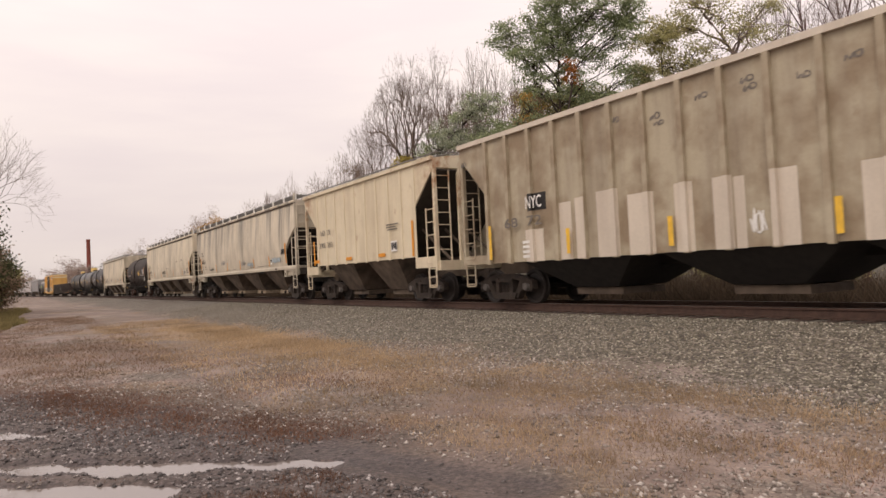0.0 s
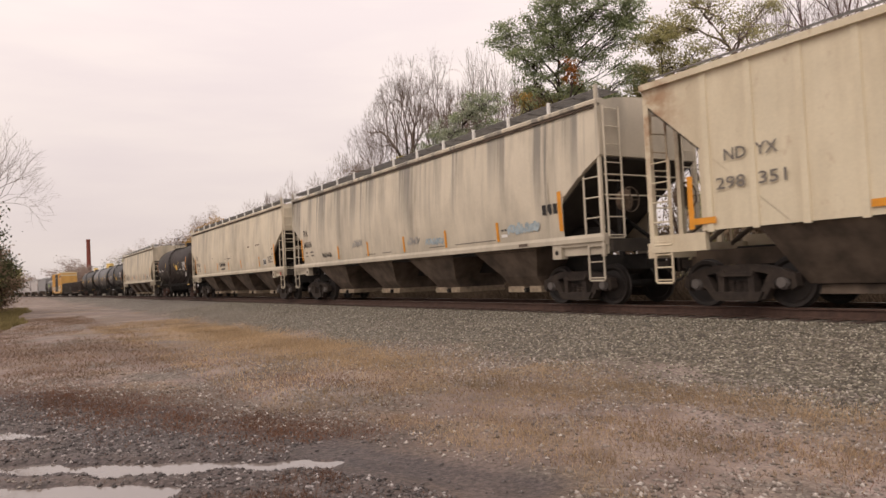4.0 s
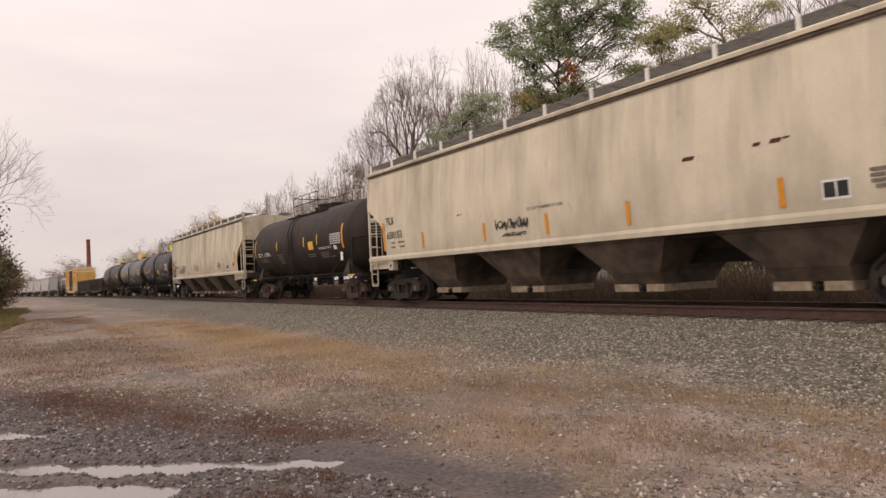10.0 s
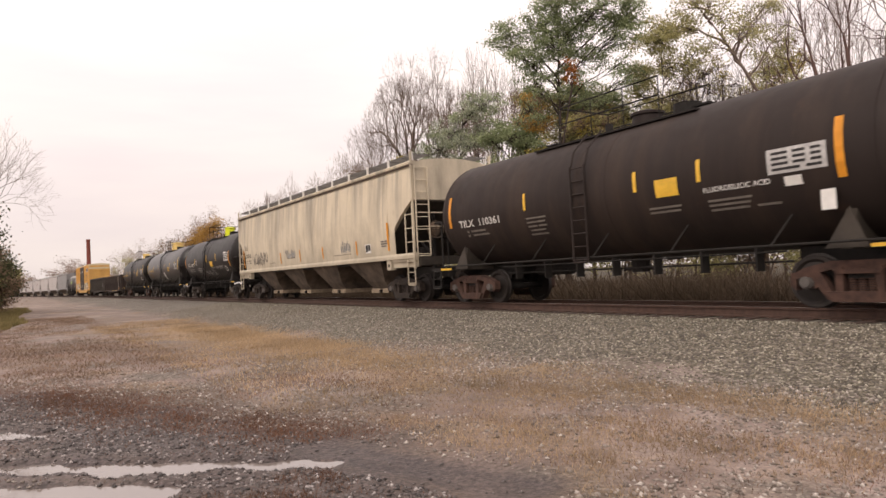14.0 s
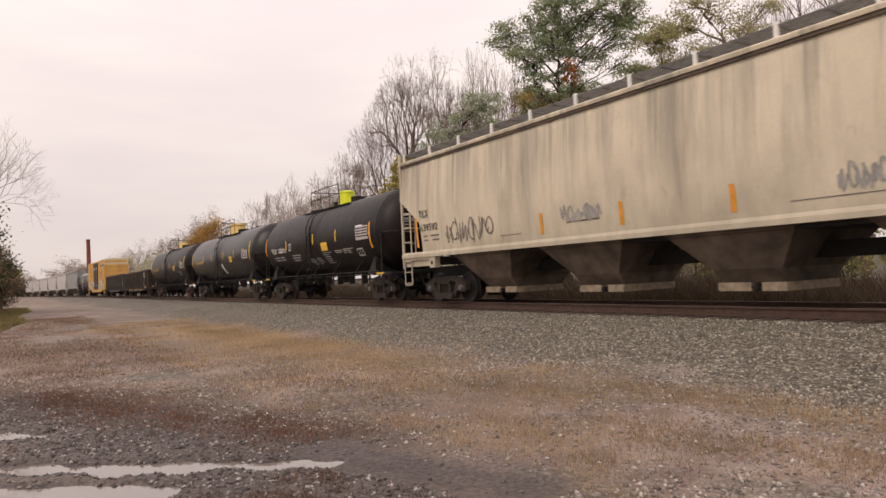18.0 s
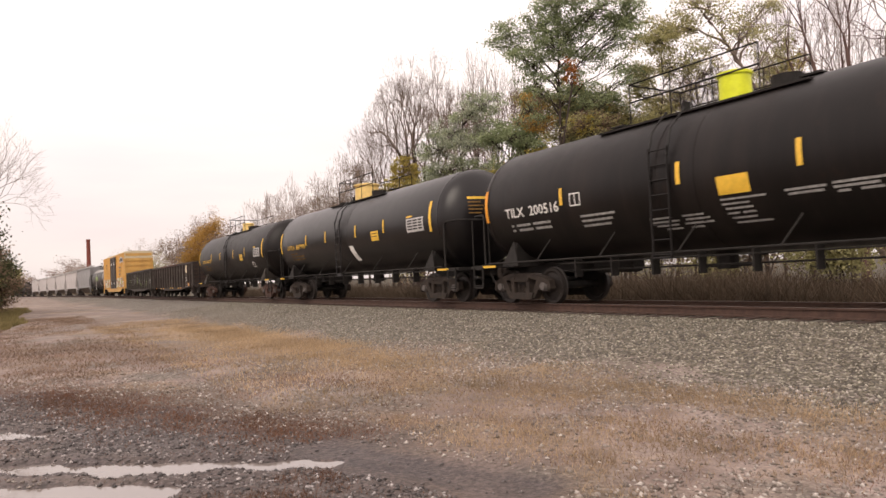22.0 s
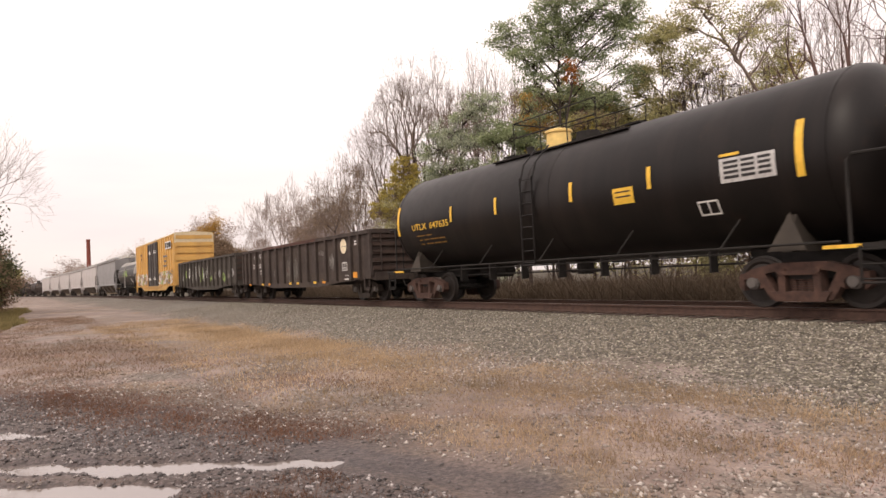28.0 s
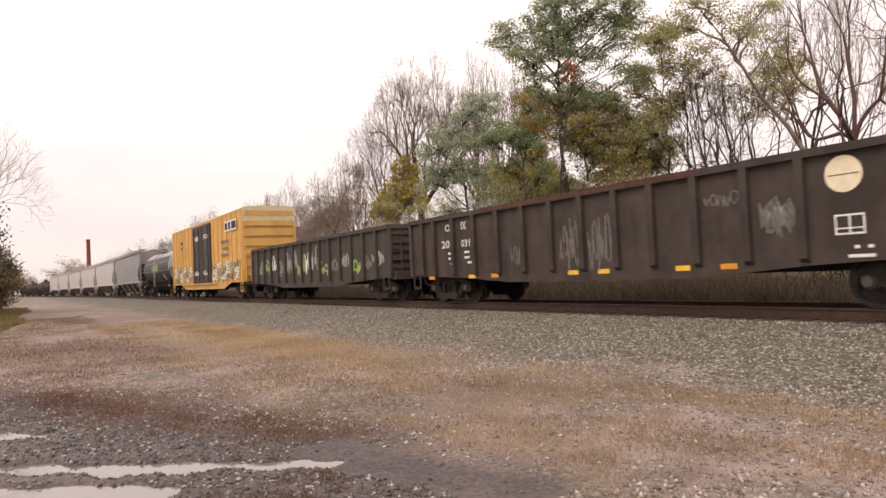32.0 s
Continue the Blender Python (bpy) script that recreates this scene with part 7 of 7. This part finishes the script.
        crown = [(rnd.uniform(-1.9, 1.9), pz * rnd.uniform(0.5 if pz < 11 else 0.72, 1.05), rnd.uniform(0.7, 1.1), rnd.uniform(0.4, 0.7), rnd.uniform(0.5, 0.9) * airy) for _ in range(9 if pz < 9 else 12)]
        lobed_tree(x, y, "hedgerow tree with brown and olive leaves", 410 + i, BARK_DARK, crown, leaf, 0.09, per=52, turning=((LEAF_BROWN, 0.35, 0, 20), (LEAF_YELLOW, 0.15, 0, 20)))
    tree(-14.1, 28.3, 13.6, "bare tree with crooked reddish limbs", 75, BARK_RED, 0.42, 0.34, 4, 2, 0.17, 0.012, lean=0.02, bend=0.26, fan=46)
    tree(-10.5, 26.5, 11.0, "bare tree with crooked reddish limbs", 88, BARK_RED, 0.5, 0.30, 4, 2, 0.14, 0.012, bend=0.26, fan=46)
    # brown thicket beyond the bare tree
    for i, (x, y, h, w) in enumerate(((-80.0, 37.9, 17.0, 0.5), (-83.4, 36.3, 14.5, 0.6), (-76.0, 37.0, 15.5, 0.5), (-88.5, 37.5, 13.0, 0.6), (-71.7, 36.2, 11.5, 0.6), (-68, 36, 10.5, 0.6), (-94, 39, 12.5, 0.6), (-101, 41, 12.5, 0.6))):
        tree(x, y, h, "brown twiggy thicket tree with a few dead leaves", 90 + i, BARK, w, 0.1, 6, 2, 0.16, 0.014, LEAF_BROWN, 0.08, 10, 0.5, 0.8, bend=0.16, fan=44)
    lobed_tree(-66.5, 36.9, "small tree with yellow-green leaves", 98, BARK, [(0.2, 12.6, 1.3, 1.6, 0.8), (-1.0, 10.6, 1.5, 1.3, 0.8), (1.0, 10.2, 1.4, 1.4, 0.8), (-2.0, 9.0, 1.4, 1.0, 0.6)], LEAF_YELLOW, 0.14, size=0.10, per=60)
    for i, (x, y, h) in enumerate(((-139, 48, 22), (-123, 47, 18.5), (-157, 50, 20), (-131, 47, 15), (-115, 45, 13), (-172, 53, 15))):
        tree(x, y, h, "pale bare tree in the distance", 110 + i, BARK_PALE, 0.45, 0.15, 6, 2, 0.2, 0.02, LEAF_HAZE if i > 2 else None, 0.16, 6, 0.7, 0.5, fan=36)
    # farther down the line
    tree(-318, 70, 33.0, "distant round brown bare tree", 121, BARK, 0.7, 0.12, 5, 3, 0.5, 0.04, LEAF_BROWN, 0.24, 16, 1.2, 0.8, spacing=0.66)
    tree(-345, 72, 27.0, "distant round brown bare tree", 122, BARK, 0.9, 0.15, 4, 4, 0.5, 0.05, LEAF_BROWN, 0.3, 36, 1.6, 0.8)
    tree(-243, 60, 22.0, "distant tree in orange autumn leaf", 123, BARK_DARK, 0.8, 0.12, 4, 4, 0.35, 0.04, LEAF_AMBER, 0.25, 60, 1.2, 0.9)
    tree(-225, 58, 16.0, "distant tree in orange and brown leaf", 124, BARK_DARK, 0.9, 0.12, 4, 4, 0.35, 0.04, LEAF_BROWN, 0.25, 80, 1.4, 0.9)
    for i in range(9):
        tree(-250 - 38 * i, 62 + 3 * (i % 3), 13 + 5 * ((i * 7) % 4), "distant brown tree in the far wood", 130 + i, BARK, 1.0, 0.1, 3, 4, 0.35, 0.07, LEAF_HAZE if i % 3 else LEAF_OLIVE, 0.34, 22, 1.8)
    for i in range(10):
        tree(-620 - 70 * i, 40 + 6 * i, 20 + 5 * ((i * 5) % 3), "hazy tree of the far horizon wood", 150 + i, BARK_PALE, 1.1, 0.1, 3, 3, 0.5, 0.15, LEAF_HAZE, 0.7, 28, 3.0)
    for i in range(6):
        tree(-640 - 60 * i, -22 + 7 * i, 16 + 4 * (i % 3), "hazy tree of the far horizon wood", 170 + i, BARK_PALE, 1.1, 0.1, 3, 3, 0.5, 0.15, LEAF_HAZE, 0.7, 28, 3.0)
    # thicket and bare tree on the camera's side of the line
    for i, (x, y, h, leaf) in enumerate(((-60, -2.4, 7.6, LEAF_DARK), (-57, -4.2, 8.0, LEAF_DARK), (-63, -1.5, 4.8, LEAF_BROWN), (-70, -1.3, 5.0, LEAF_DARK), (-52, -5.0, 7.5, LEAF_BROWN), (-78, -0.9, 4.4, LEAF_OLIVE), (-61, -2.6, 4.0, LEAF_OLIVE))):
        tree(x, y, h, "dense dark evergreen thicket tree beside the yard", 180 + i, BARK_DARK, 0.66, 0.04, 4, 3, 0.12, 0.012, leaf, 0.11, 46, 0.42, spacing=0.62)
    tree(-56.4, -3.3, 13.4, "bare spreading tree with long fine branches", 190, BARK, 0.85, 0.26, 6, 2, 0.13, 0.005, bend=0.12, fan=38)


plant()

# chimney on the skyline
s, n = Shape(), 16
s.rings([[(r * math.cos(k * math.tau / n), r * math.sin(k * math.tau / n), z) for k in range(n)] for r, z in ((2.6, -1), (1.9, 56), (2.2, 56.2), (2.2, 58), (1.5, 58))])
ch = thing("chimney", "tall red-brick factory chimney on the skyline", "chimney", at=pose(-850, 72.5, -0.6))
part("stack", s, BRICK_RED, ch)


# ---- what moves ----
def motions():
    for car, s0 in CARS:
        rows = [(t, track_pose(s0 + SPEED * t)) for t in range(0, 33)]
        walk(car, rows)
    steps = [k * 4 / 30 for k in range(241)]
    for ax, x in AXLES:
        walk(ax, [(t, pose(x, 0, WHEEL_R, 0, math.degrees(SPEED * t / WHEEL_R) % 360, 0)) for t in steps])


motions()
